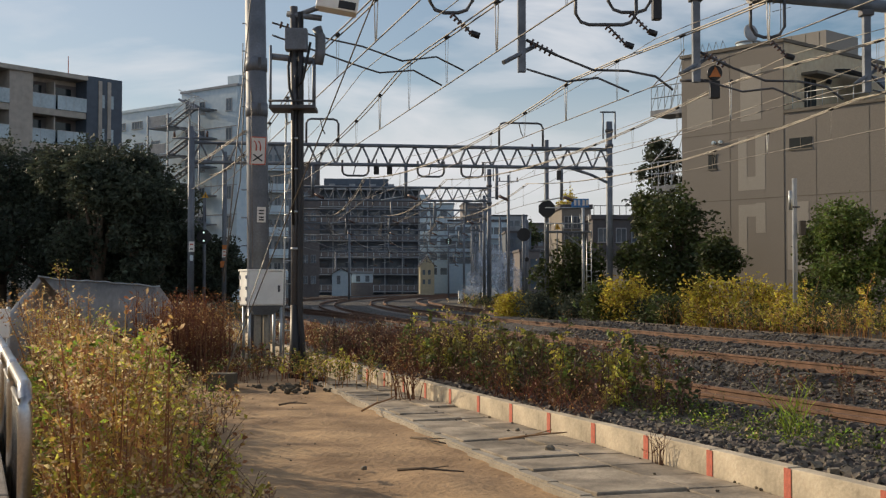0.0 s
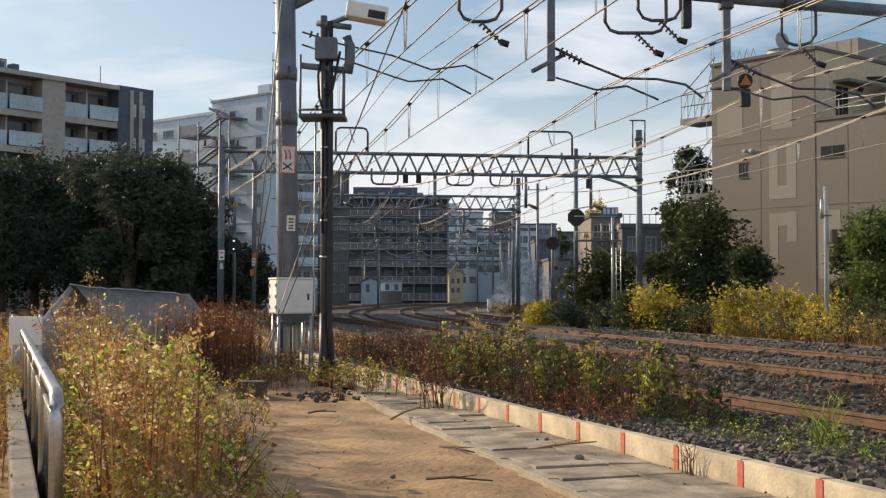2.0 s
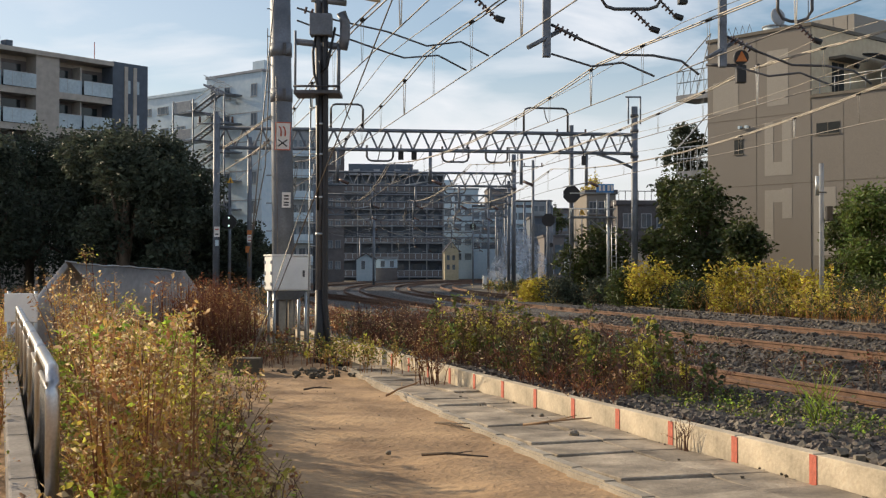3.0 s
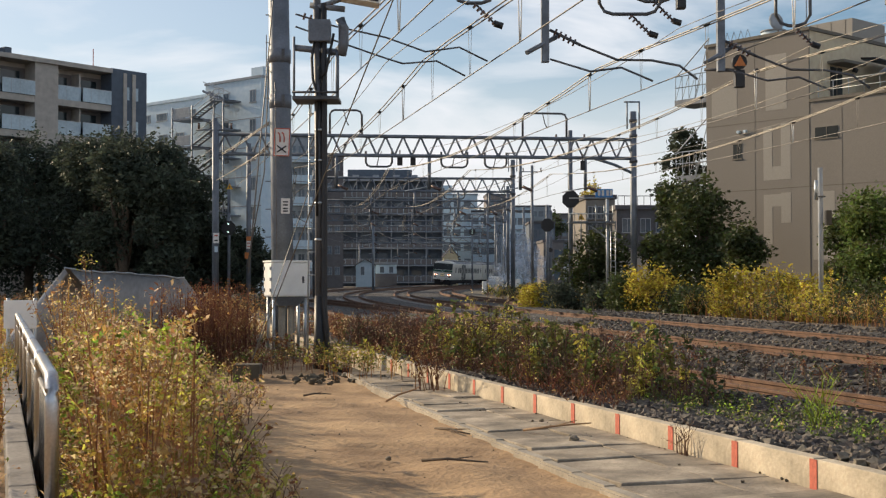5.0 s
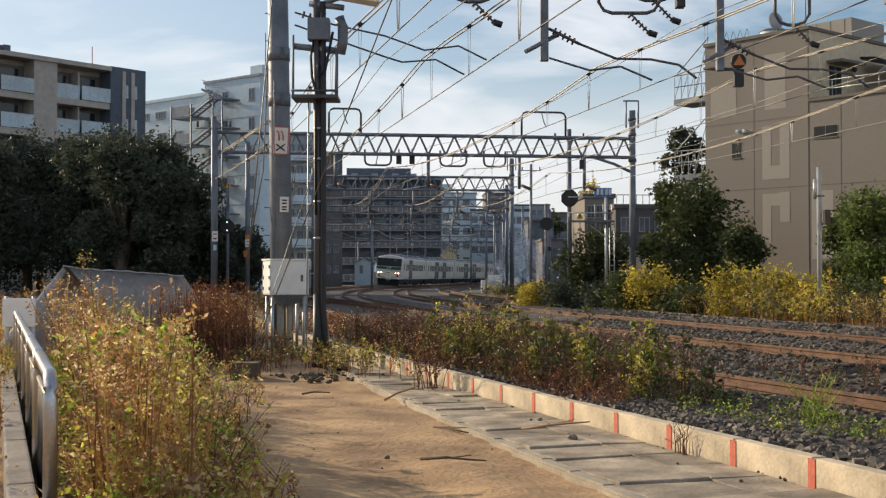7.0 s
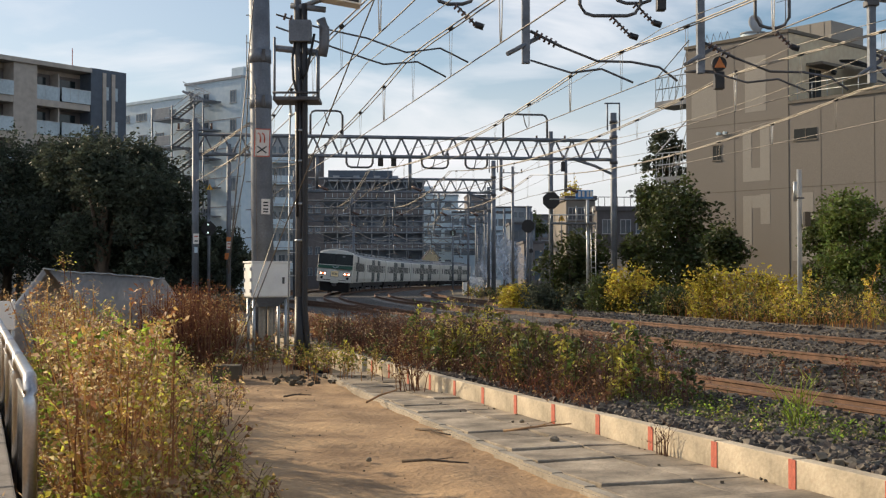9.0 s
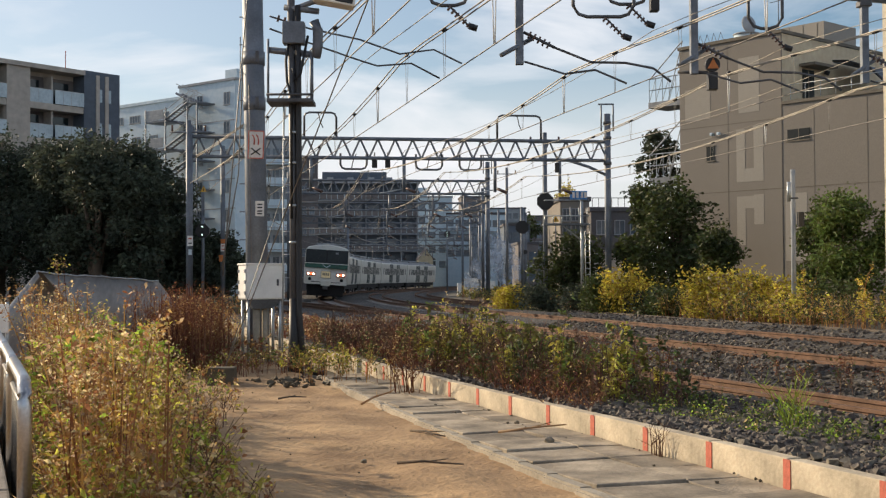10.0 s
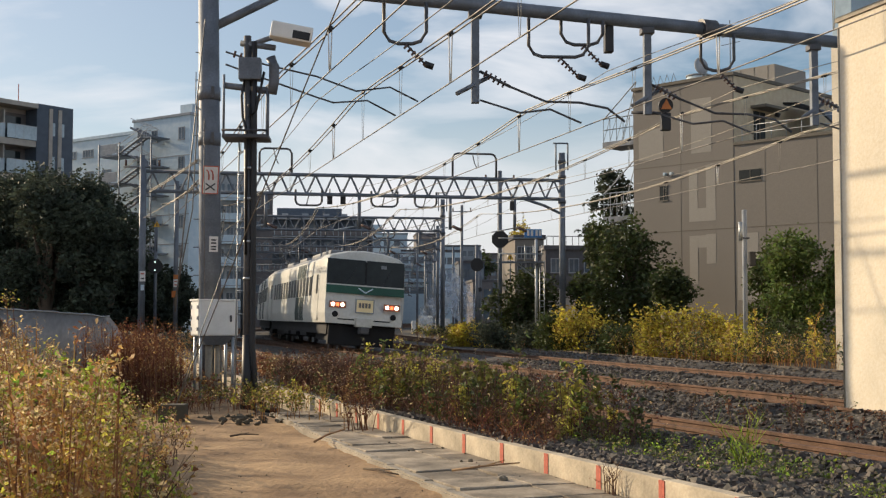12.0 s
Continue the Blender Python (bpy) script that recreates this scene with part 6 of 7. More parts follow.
def lead_car():
    car = thing("train_car", Matrix(), "cream express train driving car with green front band and lit lamps", "train", "train cars")
    half = CAR_LEN / 2
    bm = bmesh.new()
    sec = body_section()
    loft(bm, [[(-half, y, z) for y, z in sec], [(half - 1.1, y, z) for y, z in sec],
              [(half - 0.25 - 0.22 * max(0, z - 1.75) - (0.10 if z > 3.3 else 0) , y * 0.99, z) for y, z in sec],
              [(half - 0.02 - 0.22 * max(0, z - 1.75) - (0.18 if z > 3.3 else 0), y * 0.965, z if z < 3.3 else z - 0.05) for y, z in sec]])
    part("body", bm, TRAINCREAM, car)
    bm = bmesh.new()
    loft(bm, [[(x, y, z + 0.006) for y, z in ((-1.38, 3.31), (-1.28, 3.43), (-0.65, 3.58), (0, 3.63), (0.65, 3.58), (1.28, 3.43), (1.38, 3.31))] for x in (-half, half - 2.2)])
    part("roof", bm, ROOFGREY, car)

    def face_x(z):
        return half - 0.02 - 0.22 * max(0, z - 1.75)

    def face_panel(name, mat, y0, y1, z0, z1, out=0.012, parent=None, bevel=0.0, label=""):
        bm = bmesh.new()
        pts = [(y0, z0), (y1, z0), (y1, z1), (y0, z1)]
        a = [bm.verts.new((face_x(z) - 0.02, y, z)) for y, z in pts]
        b = [bm.verts.new((face_x(z) + out, y, z)) for y, z in pts]
        bm.faces.new(b)
        bm.faces.new(a[::-1])
        for i in range(4):
            bm.faces.new((a[i], a[(i + 1) % 4], b[(i + 1) % 4], b[i]))
        return part(name, bm, mat, parent or car, label)

    face_panel("windscreen", TRAINGLASS, -1.40, -0.03, 2.36, 3.26)
    face_panel("windscreen", TRAINGLASS, 0.03, 1.40, 2.36, 3.26)
    face_panel("belt_line", TRAINCREAM, -1.41, 1.41, 2.315, 2.355, 0.02)
    face_panel("centre_pillar", UNDER, -0.03, 0.03, 2.38, 3.22, 0.02)
    face_panel("sun_visor", ROOFGREY, 0.55, 0.75, 3.0, 3.12, 0.016)
    for y in (-0.7, 0.6):
        bar_part("wiper", car, BLACK, [(face_x(2.4) + 0.03, y, 2.4), (face_x(3.0) + 0.03, y + 0.35, 3.0)], 0.012, 4)
    face_panel("green_band", TRAINGREEN, -1.41, 1.41, 2.03, 2.312)
    bm = bmesh.new()
    for sy in (-1, 1):
        tube(bm, [(face_x(2.08) + 0.03, 0, 2.08), (face_x(2.25) + 0.03, sy * 0.26, 2.25)], 0.025, 4)
    part("emblem", bm, WALL_PALE, car, "pale v-shaped emblem")
    for sy in (-1, 1):
        lampbox = face_panel("lamp_panel", GLOWPANEL, sy * 0.98 - 0.3, sy * 0.98 + 0.3, 1.50, 1.74, 0.02)
        for dy in (-0.17, 0.17):
            bm = bmesh.new()
            bmesh.ops.create_cone(bm, cap_ends=True, segments=18, radius1=0.07, radius2=0.06, depth=0.05, matrix=pose(half + 0.02, sy * 0.98 + dy, 1.62, 0, 90, 0))
            part("headlight", bm, HEADLIGHT, lampbox, "lit warm headlight")
        face_panel("marker_lamp", TAILRED, sy * 0.98 - 0.05, sy * 0.98 + 0.05, 1.56, 1.68, 0.03, lampbox)
        bm = bmesh.new()
        bmesh.ops.create_cone(bm, cap_ends=True, segments=14, radius1=0.11, radius2=0.10, depth=0.06, matrix=pose(half + 0.01, sy * 1.05, 1.28, 0, 90, 0))
        part("jumper_socket", bm, UNDER, car)
        face_panel("step_slot", UNDER, sy * 0.65 - 0.3, sy * 0.65 + 0.3, 1.09, 1.13, 0.012)
    head = face_panel("headboard", SIGNPANEL, -0.30, 0.30, 1.40, 1.83, 0.03, None, 0, "lit train name board")
    for k in range(4):
        face_panel("bar", WALL_BROWN, -0.22 + 0.115 * k, -0.14 + 0.115 * k, 1.55, 1.72, 0.034, head)
    for dims in ((-0.34, 0.34, 1.83, 1.87), (-0.34, 0.34, 1.36, 1.40), (-0.34, -0.30, 1.40, 1.83), (0.30, 0.34, 1.40, 1.83)):
        face_panel("board_frame", WALL_GREY, *dims, 0.034, head)
    block_part("coupler_cover", car, TRAINCREAM, (half - 0.3, -0.3, 0.86, half + 0.05, 0.3, 1.2), None, 0.04)
    block_part("snow_plough", car, UNDER, (half - 0.7, -1.2, 0.18, half - 0.35, 1.2, 0.9), None, 0.05)
    block_part("coupler", car, DARKSTEEL, (half - 0.3, -0.16, 0.62, half + 0.3, 0.16, 0.85), None, 0.05)
    side_pieces(car, half, True)
    car_common(car, half, True)
    return car


cars = [lead_car()]
mid = middle_car()
cars.append(mid)
for k in range(3):
    cars.append(copy_thing(mid, Matrix()))


def car_pose(t, i):
    s = TRAIN_END + TRAIN_SPEED * (12.0 - t) + CAR_LEN / 2 + CAR_GAP * i
    ph = s / BEND
    p = on_track(s, 0.0, RAIL_TOP)
    heading = math.degrees(math.atan2(-math.cos(ph), -math.sin(ph)))
    return Matrix.Translation(p) @ pose(0, 0, 0, 0, 0, heading) @ pose(0, 0, 0, -4.0, 0, 0)


# ---- lineside fittings ----
for pts in ([(-2.9, 24.1, 6.75), (-2.13, 24.33, 6.55), (-1.13, 24.65, 6.39), (-0.32, 24.89, 6.14), (0.38, 25.1, 6.27), (0.97, 25.28, 6.01)],
            [(-2.9, 24.1, 6.5), (-2.13, 24.33, 6.26), (-1.12, 24.65, 5.96), (-0.78, 24.75, 5.87), (-0.09, 24.96, 5.96), (0.5, 25.14, 5.68)]):
    bar_part("arm", arms, DARKSTEEL, pts, 0.019, 6)
for k in range(5):
    p = Vector((-2.75 + 0.12 * k, 24.15 + 0.04 * k, 6.72 - 0.03 * k))
    bar_part("insulator_disc", arms, INSULATOR, [p, p + Vector((0.04, 0.01, -0.01))], 0.07, 10)
hood = thing("hanging_box", Matrix.Translation((5.42, 27.3, 7.85)), "dark box hung under the overhead beam", "box")
block_part("box", hood, BLACK, (-0.1, -0.12, -0.3, 0.1, 0.12, 0.32), None, 0.015)
bar_part("stem", hood, DARKSTEEL, [(0, 0, 0.3), (0, 0, 0.5)], 0.03, 6)


def disc_signal(x, y, z, r, mast_top, label, lamps=2, mast_r=0.1, mast=True):
    th = thing("rail_signal", pose(x, y, 0), label, "signal", "rail signals")
    if mast:
        bar_part("mast", th, GREYSTEEL, [(0, 0.12, -0.1), (0, 0.12, mast_top)], mast_r, 10)
    else:
        bar_part("mast", th, GREYSTEEL, [(0, 0.12, z - r), (0, 0.12, z + r)], mast_r, 10)
    bm = bmesh.new()
    bmesh.ops.create_cone(bm, cap_ends=True, segments=8, radius1=r, radius2=r, depth=0.06, matrix=Matrix.Translation((0, 0, z)) @ pose(0, 0, 0, 90, 22.5, 0))
    disc = part("backboard", bm, BLACK, th)
    for k in range(lamps):
        zz = z + r * 0.9 * (k / max(1, lamps - 1) - 0.5) * 1.2
        bar_part("lamp", disc, LAMPGREEN, [(0, -0.035, zz), (0, -0.07, zz)], 0.04, 10)
        bm = bmesh.new()
        tube(bm, [(0.07 * math.cos(u), -0.2, zz + 0.07 * math.sin(u)) for u in np.linspace(0, math.pi, 7)], 0.016, 5)
        part("visor", bm, BLACK, disc)
    return th


disc_signal(6.36, 59.6, 5.32, 0.44, 0, "black round-boarded signal on the tall mast", 0, 0.12, False)
disc_signal(6.56, 75, 4.71, 0.43, 5.97, "black signal facing away on its own mast", 0, 0.10)
disc_signal(3.77, 148, 7.01, 0.42, 9.03, "distant signal with three pale lamps", 3, 0.1)
disc_signal(-10.17, 58, 3.87, 0.36, 5.76, "dark shunting signal before the evergreens", 2, 0.08)
sig = disc_signal(7.01, 78, 3.24, 0.15, 5.78, "slim brown signal post beside the bushes", 0, 0.13)
box_sig = thing("hanging_sign", Matrix.Translation((6.49, 55.6, 6.61)), "dark box sign hung under the gantry", "sign")
block_part("box", box_sig, BLACK, (-0.1, -0.06, -0.22, 0.1, 0.06, 0.22), None, 0.01)
bar_part("stem", box_sig, DARKSTEEL, [(0, 0, 0.22), (0, 0, 0.55)], 0.03, 6)
for sign_x in (-1.88, -1.28):
    hs_ = thing("hanging_sign", Matrix.Translation((sign_x, 55.2, 6.79)), "dark box sign hung under the gantry", "sign")
    block_part("box", hs_, BLACK, (-0.12, -0.06, -0.2, 0.12, 0.06, 0.2), None, 0.01)
    bar_part("stem", hs_, DARKSTEEL, [(0, 0, 0.2), (0, 0, 0.5)], 0.03, 6)
hooded = thing("hooded_sign", Matrix.Translation((6.80, 27.6, 6.01)), "dark hooded lamp box with an orange triangle", "sign")
block_part("box", hooded, BLACK, (-0.11, -0.1, -0.2, 0.11, 0.1, 0.2), None, 0.015)
bar_part("hood", hooded, BLACK, [(0, 0.05, 0.38), (0, -0.08, 0.38)], 0.17, 12)
bm = bmesh.new()
vs = [bm.verts.new(p) for p in ((-0.13, -0.1, 0.28), (0.13, -0.1, 0.28), (0, -0.1, 0.52))]
f_ = bm.faces.new(vs)
r_ = bmesh.ops.extrude_face_region(bm, geom=[f_])
bmesh.ops.translate(bm, vec=(0, -0.015, 0), verts=[v for v in r_["geom"] if isinstance(v, bmesh.types.BMVert)])
part("triangle", bm, ORANGE, hooded, "orange warning triangle")
bar_part("stem", hooded, DARKSTEEL, [(-0.1, 0, 0.2), (-0.75, 0.2, 0.25)], 0.04, 6)

# signal cage with the blue board
cage = thing("signal_platform", pose(7.87, 57.5, 0), "steel signal platform with railings and a blue board", "platform")
bar_part("post", cage, PALESTEEL, [(0, 0, -0.1), (0, 0, 5.29)], 0.075, 10)
for x in (0.16, 0.38):
    bar_part("ladder_rail", cage, PALESTEEL, [(x, 0, 0), (x, 0, 4.15)], 0.025, 5)
for k in range(14):
    bar_part("ladder_rung", cage, PALESTEEL, [(0.16, 0, 0.3 + 0.28 * k), (0.38, 0, 0.3 + 0.28 * k)], 0.018, 5)
block_part("deck", cage, GREYSTEEL, (-1.85, -0.4, 4.05, 0.35, 0.4, 4.12))
for z in (4.47, 5.21):
    bar_part("rail", cage, PALESTEEL, [(-1.85, -0.4, z), (0.3, -0.4, z)], 0.028, 5)
for k in range(6):
    bar_part("rail_post", cage, PALESTEEL, [(-1.8 + 0.4 * k, -0.4, 4.12), (-1.8 + 0.4 * k, -0.4, 4.50 if k < 3 else 4.89)], 0.022, 5)
board = block_part("board", cage, SIGNBLUE, (-0.62, -0.45, 5.24, 0.2, -0.41, 5.64), None, 0.005, "blue board with white marks")
for x in (-0.5, -0.32, -0.1, 0.06):
    block_part("bar", board, SIGNWHITE, (x, -0.456, 5.29 + 0.03, x + 0.11, -0.4515, 5.58))
bar_part("brace", cage, PALESTEEL, [(-1.0, 0, 4.10), (0, 0, 3.30)], 0.04, 5)


def small_sign(x, y, z, w, h, mat, label, marks=()):
    th = thing("small_sign", pose(x, y, z), label, "sign", "lineside signs")
    block_part("board", th, mat, (-w / 2, -0.012, -h / 2, w / 2, 0.012, h / 2), None, 0.003)
    for k, (zz, m_) in enumerate(marks):
        block_part("bar", th, m_, (-w * 0.3, -0.016, zz - h * 0.06, w * 0.3, -0.0125, zz + h * 0.06))
    return th


small_sign(-9.61, 51.84, 3.19, 0.24, 0.44, SIGNWHITE, "white sign with a red border fixed to the mast", ((0.1, SIGNRED), (-0.1, BLACK)))
small_sign(-9.61, 51.84, 2.71, 0.14, 0.24, WALL_PALE, "small pale plate fixed to the mast")
small_sign(-9.17, 57.84, 3.36, 0.22, 0.2, ORANGE, "orange plate fixed to the mast")
small_sign(-9.17, 57.84, 3.06, 0.22, 0.36, SIGNWHITE, "white plate with red marks fixed to the mast", ((0.08, SIGNRED), (-0.08, SIGNRED)))
small_sign(-9.22, 57.84, 2.55, 0.28, 0.3, ORANGE, "orange plate fixed to the mast")


def triangle_sign(x, y, z, r):
    th = thing("warning_triangle", pose(x, y, z), "yellow warning triangle beside the line", "sign", "lineside signs")
    bm = bmesh.new()
    bmesh.ops.create_cone(bm, cap_ends=True, segments=3, radius1=r, radius2=r, depth=0.03, matrix=pose(0, 0, 0, 90, 0, 0) @ pose(0, 0, 0, 0, 0, 0))
    ob = part("plate", bm, SIGNYELLOW, th)
    block_part("mark", ob, BLACK, (-r * 0.1, -0.022, -r * 0.3, r * 0.1, -0.0155, r * 0.4))
    bar_part("stem", th, GREYSTEEL, [(0, 0.03, -1.2), (0, 0.03, 0.2)], 0.03, 6)
    return th


triangle_sign(-9.94, 57, 5.74, 0.18)
triangle_sign(6.83, 59.3, 4.40, 0.2)
postbox = thing("post_box", pose(12.88, 41.0, -0.22), "pale conduit and dark box fixed to the grey post", "box")
bar_part("conduit", postbox, PALESTEEL, [(-0.2, 0, 4.32), (-0.2, 0, 4.98)], 0.07, 8)
block_part("box", postbox, BLACK, (0.1, -0.08, 3.46, 0.3, 0.1, 3.96), None, 0.015)
bar_part("strap", postbox, DARKSTEEL, [(-0.2, 0, 4.43), (0.12, 0.05, 4.43)], 0.03, 6)
chest = thing("concrete_chest", pose(11.6, 46.6, -0.1), "pale concrete chest standing among the yellow shrubs", "box")
block_part("body", chest, CONCRETE, (-0.3, -0.25, 0, 0.35, 0.3, 1.7), None, 0.02)
block_part("lid", chest, KERB, (-0.34, -0.29, 1.703, 0.39, 0.34, 1.8), None, 0.02)
stub = thing("marker_stub", pose(*on_track(-88.5, 8.9)[:2], 0), "small pale concrete marker post by the far track", "post")
block_part("post", stub, CONCRETE, (-0.09, -0.09, -0.2, 0.09, 0.09, 0.42), None, 0.04)

for x, y, w, h, lab in ((6.26, 132, 2.3, 1.7, "pale relay cabinet by the track"), (7.62, 129, 1.5, 1.4, "pale relay cabinet by the track"), (4.61, 119, 1.2, 1.2, "low pale cabinet by the track")):
    th = thing("relay_cabinet", pose(x, y, -0.1), lab, "cabinet", "relay cabinets")
    block_part("body", th, BOXPAINT, (-w / 2, -0.5, 0.1, w / 2, 0.5, h), None, 0.03)
    block_part("plinth", th, CONCRETE, (-w / 2 - 0.1, -0.55, 0, w / 2 + 0.1, 0.55, 0.099))
    for k in range(3):
        block_part("door", th, BOXPAINT, (-w / 2 + 0.05 + k * w / 3, -0.52, 0.2, -w / 2 + (k + 1) * w / 3 - 0.05, -0.502, h - 0.1))

# ---- drifting smoke behind the cabinets ----
SMOKE = bpy.data.materials.new("thin_smoke")
SMOKE.use_nodes = True
sn, sl = SMOKE.node_tree.nodes, SMOKE.node_tree.links
s_tr, s_df, s_mx = sn.new("ShaderNodeBsdfTransparent"), sn.new("ShaderNodeBsdfDiffuse"), sn.new("ShaderNodeMixShader")
s_df.inputs["Color"].default_value = (0.62, 0.68, 0.76, 1)
s_co, s_no, s_rg = sn.new("ShaderNodeTexCoord"), sn.new("ShaderNodeTexNoise"), sn.new("ShaderNodeMapRange")
s_no.inputs["Scale"].default_value, s_no.inputs["Detail"].default_value = 0.9, 5
s_rg.inputs["From Min"].default_value, s_rg.inputs["From Max"].default_value = 0.36, 0.72
s_rg.inputs["To Min"].default_value, s_rg.inputs["To Max"].default_value = 0.0, 0.55
sl.new(s_co.outputs["Object"], s_no.inputs["Vector"])
sl.new(s_no.outputs["Fac"], s_rg.inputs["Value"])
sl.new(s_rg.outputs["Result"], s_mx.inputs[0])
sl.new(s_tr.outputs[0], s_mx.inputs[1])
sl.new(s_df.outputs[0], s_mx.inputs[2])
sl.new(s_mx.outputs[0], sn["Material Output"].inputs["Surface"])
puffs = []
for k, (x, z, w, h) in enumerate(((5.23, 1.2, 1.5, 1.4), (5.97, 2.4, 1.7, 1.5), (7.02, 3.4, 1.6, 1.4), (8.09, 2.0, 1.8, 1.8), (6.64, 4.4, 1.5, 1.2))):
    bm = bmesh.new()
    bmesh.ops.create_icosphere(bm, subdivisions=3, radius=1)
    for v in bm.verts:
        v.co *= 0.8 + 0.5 * noise.noise(v.co * 1.7 + Vector((k * 5, 0, 0)))
        v.co = Vector((v.co.x * w, v.co.y * 0.7, v.co.z * h))
    for f_ in bm.faces:
        f_.smooth = True
    ob = new("smoke_puff", mesh_of("smoke_puff", bm, SMOKE))
    ob.visible_shadow = False
    tagged(ob, "thin bluish smoke drifting behind the cabinets", "smoke", "smoke puffs")
    puffs.append((ob, x, 106 + 0.7 * k, z))

# ---- loose stones and litter ----
def stones(name, label, spots, seed, lo, hi, mat):
    rng = np.random.default_rng(seed)
    n = len(spots)
    cube = np.array([[x, y, z] for x in (-1, 1) for y in (-1, 1) for z in (-1, 1)], float) * 0.62
    v = cube[None] * rng.uniform(0.55, 1.3, (n, 8, 3))
    size = rng.uniform(lo, hi, (n, 1, 1))
    ax = rng.normal(size=(n, 3))
    ax /= np.linalg.norm(ax, axis=1)[:, None]
    an = rng.uniform(0, 6.28, n)
    c, s = np.cos(an)[:, None, None], np.sin(an)[:, None, None]
    k = np.cross(ax[:, None, :], v)
    d = (v * ax[:, None, :]).sum(-1, keepdims=True)
    v = v * c + k * s + ax[:, None, :] * d * (1 - c)
    v = v * size * np.array([1, 1, 0.75]) + np.array(spots)[:, None, :]
    quad = np.array([[0, 1, 3, 2], [4, 6, 7, 5], [0, 4, 5, 1], [2, 3, 7, 6], [0, 2, 6, 4], [1, 5, 7, 3]])
    faces = (quad[None] + (np.arange(n) * 8)[:, None, None]).reshape(-1, 4)
    ob = new(name, raw_mesh(name, v.reshape(-1, 3), faces, [mat]))
    return tagged(ob, label, "stones", "", "stuff")


def stone_spots(n, seed, s0, s1, o0, o1, lift=0.0):
    rng = np.random.default_rng(seed)
    out = []
    for _ in range(n):
        s, o = rng.uniform(s0, s1), rng.uniform(o0, o1)
        p = on_track(s, o)
        out.append((p.x, p.y, bed_height(o, p) + lift + rng.uniform(-0.01, 0.025)))
    return out


stones("ballast_stones_near", "sharp dark crushed stones of the near ballast", stone_spots(19000, 50, -101, -88, -6.72, -3.3), 51, 0.024, 0.06, STONE)
stones("ballast_stones_mid", "sharp grey crushed stones between the tracks", stone_spots(14000, 52, -101, -72, -3.3, 3.2), 53, 0.03, 0.06, STONE)
stones("ballast_stones_far", "grey crushed stones beyond the second track", stone_spots(7000, 54, -98, -62, 3.2, 9.0), 55, 0.035, 0.07, STONE)
rng = np.random.default_rng(9)
stones("pebbles", "scattered pebbles and clods on the dirt yard", [(lambda p: (p.x, p.y, 0.012))(on_track(rng.uniform(-103, -86), KERB_OFF - 0.9 - 5 * rng.random() ** 0.8)) for _ in range(420)], 57, 0.003, 0.011, EARTH)
stones("litter_stones", "stones and clods gathered at the end of the yard", [(-1.58 + rng.normal() * 0.55, 17.9 + rng.normal() * 0.35, 0.02) for _ in range(90)], 58, 0.02, 0.07, EARTH)
stones("path_litter", "small stones and clods along the foot of the kerb", [(lambda p: (p.x, p.y, 0.06))(on_track(rng.uniform(-103, -92), KERB_OFF - 0.08 - 0.5 * rng.random() ** 2.5)) for _ in range(45)], 59, 0.006, 0.02, EARTH)
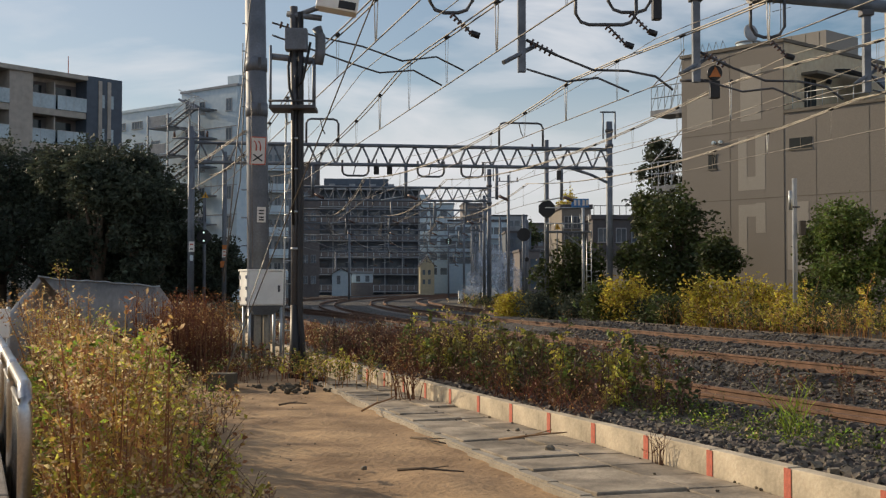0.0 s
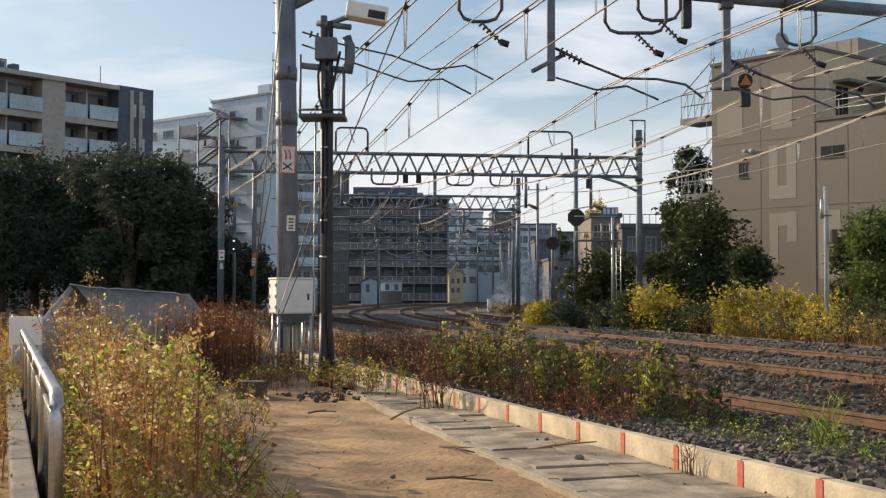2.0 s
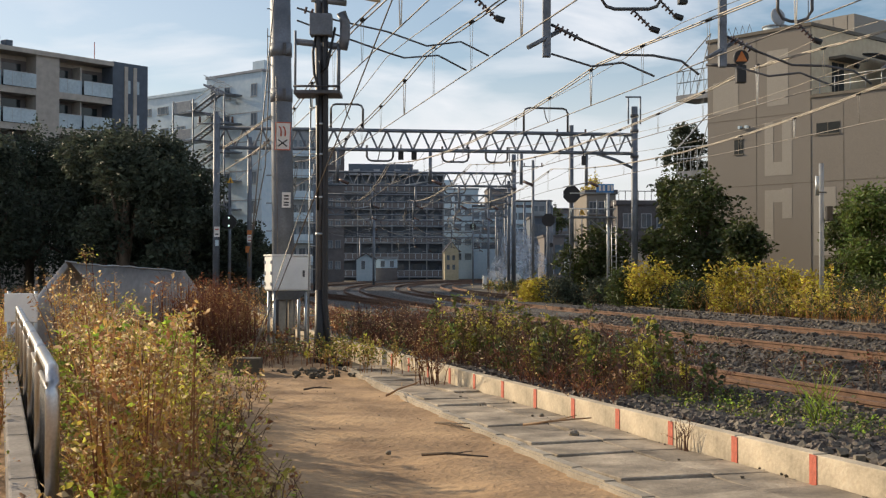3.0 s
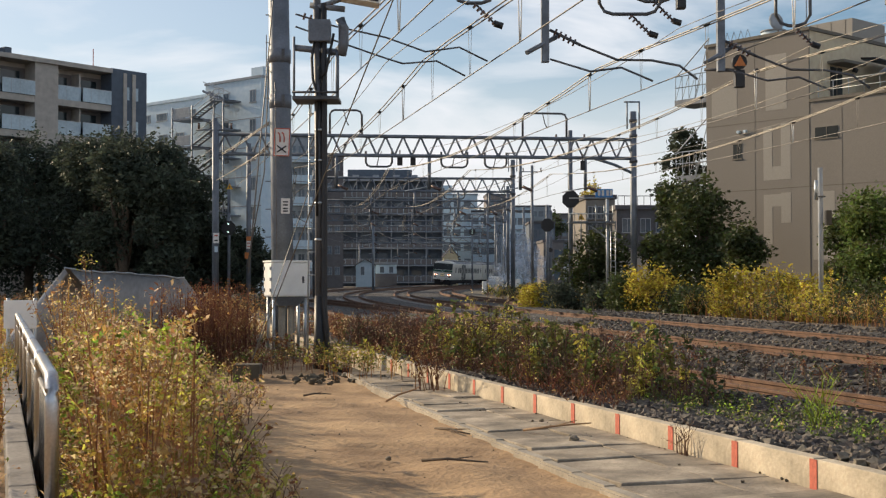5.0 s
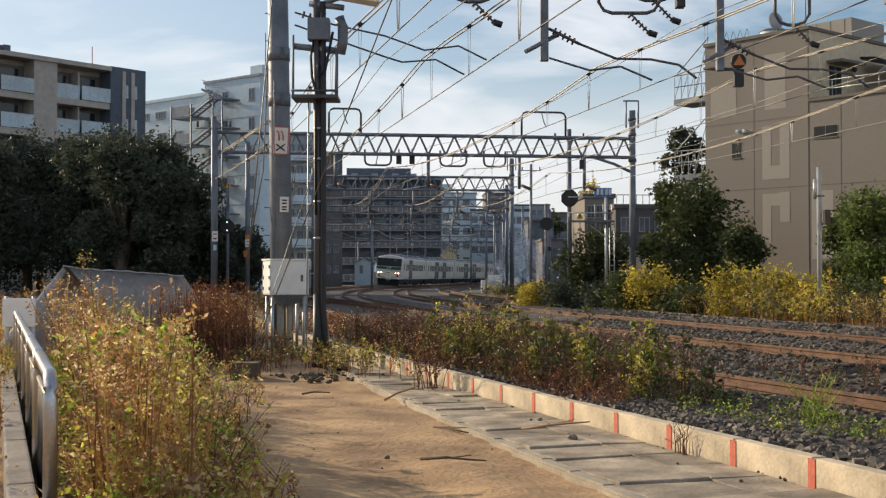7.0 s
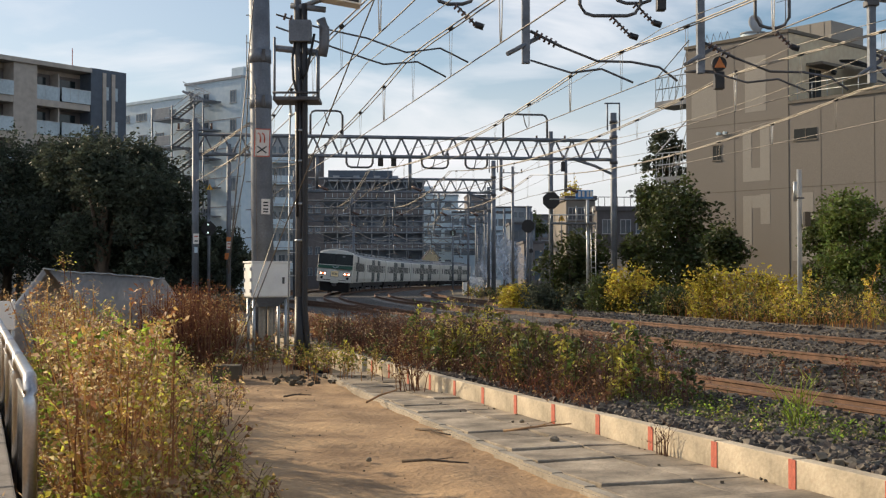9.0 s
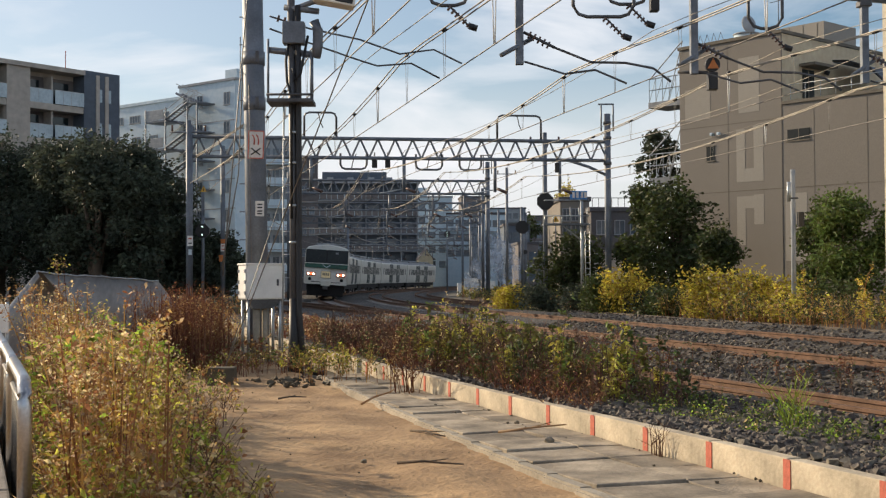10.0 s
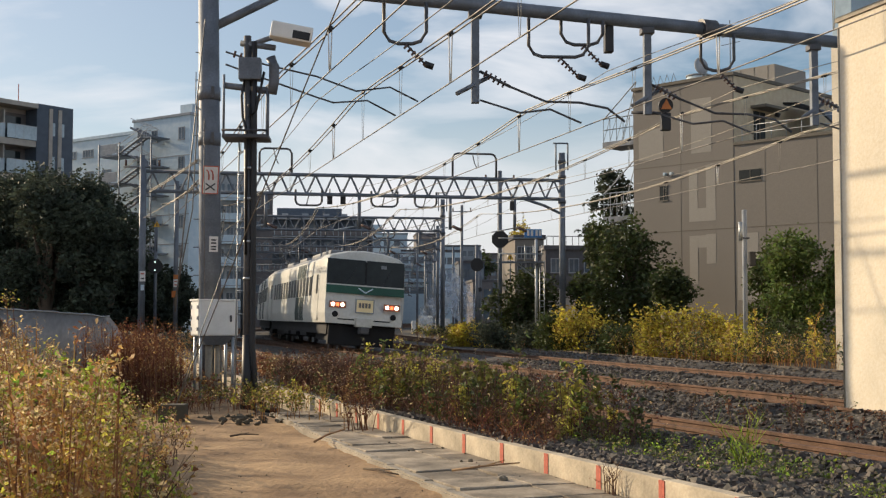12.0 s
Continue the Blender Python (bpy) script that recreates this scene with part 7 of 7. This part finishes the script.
for x, y, ln, turn_, lab in ((0.098, 9.7, 0.55, -20, "dry fallen stick on the dirt"), (-1.55, 15.2, 0.35, 10, "dry fallen stick on the dirt"), (-0.438, 14.4, 0.8, 60, "pale bent branch leaning on the path"), (1.05, 11.2, 0.7, -35, "pale bent branch leaning on the path"), (0.088, 11.6, 0.6, -60, "dry fallen stick on the dirt")):
    st = thing("stick", pose(x, y, 0.03 if "dirt" in lab else 0.07, 0, 0, turn_), lab, "stick", "fallen sticks")
    up = 0.0 if "dirt" in lab else 0.1
    bar_part("branch", st, BARK if up == 0 else DRY_PALE, [(-ln / 2, 0, 0), (-ln * 0.1, 0.03, 0.02 + up * 0.3), (ln * 0.25, -0.02, 0.02 + up * 0.7), (ln / 2, 0.03, 0.01 + up)], 0.014, 6, 0.006)
    bar_part("twig", st, BARK if up == 0 else DRY_PALE, [(-ln * 0.05, 0.02, 0.02 + up * 0.35), (ln * 0.2, 0.14, 0.03 + up * 0.8)], 0.007, 5, 0.003)
for x, y, r_ in ((1.16, 10.7, 0.05), (0.999, 12.2, 0.03), (-0.437, 10.0, 0.03), (2.72, 8.6, 0.05)):
    bm = bmesh.new()
    bmesh.ops.create_icosphere(bm, subdivisions=2, radius=r_)
    for v in bm.verts:
        v.co *= 0.75 + 0.5 * abs(noise.noise(v.co * 30))
        v.co.z *= 0.8
    ob = part("loose_stone", bm, STONE)
    ob.matrix_world = pose(x, y, r_ * 0.5 + 0.05 * (x > 0.4))
    tagged(ob, "single dark stone lying on the path", "stone", "loose stones")


# stones that lie nearest along the kerb, one by one
stone_meshes = []
for k in range(8):
    bm = bmesh.new()
    bmesh.ops.create_icosphere(bm, subdivisions=1, radius=1)
    for v in bm.verts:
        v.co *= 0.7 + 0.6 * abs(noise.noise(v.co * 1.9 + Vector((7.3 * k, 0, 2.1 * k))))
    stone_meshes.append(mesh_of("ballast_stone", bm, STONE_PIECE))
rng = np.random.default_rng(77)
for k in range(290):
    s_, o_ = rng.uniform(-100.5, -96.2), -6.66 + 1.5 * rng.random() ** 1.4
    p = on_track(s_, o_)
    r_ = rng.uniform(0.028, 0.055)
    ob = new("ballast_stone", stone_meshes[k % 8])
    ob.parent = bed
    ob.matrix_local = Matrix.Translation((p.x, p.y, bed_height(o_, p) + 0.022)) @ pose(0, 0, 0, rng.uniform(0, 360), rng.uniform(0, 360), rng.uniform(0, 360)) @ Matrix.Diagonal((r_, r_ * rng.uniform(0.7, 1), r_ * rng.uniform(0.6, 0.9), 1))


def motions():
    for i, car in enumerate(cars):
        walk(car, [(k * 0.5, car_pose(k * 0.5, i)) for k in range(25)])

    for k, (ob, x, y, z) in enumerate(puffs):
        walk(ob, [(t, pose(x + 0.03 * t, y, z + 0.04 * t + 0.12 * math.sin(t * 0.7 + k), 3 * math.sin(t * 0.5 + k), 0, 2.0 * t)) for t in (0, 2, 4, 6, 8, 10, 12)])


motions()
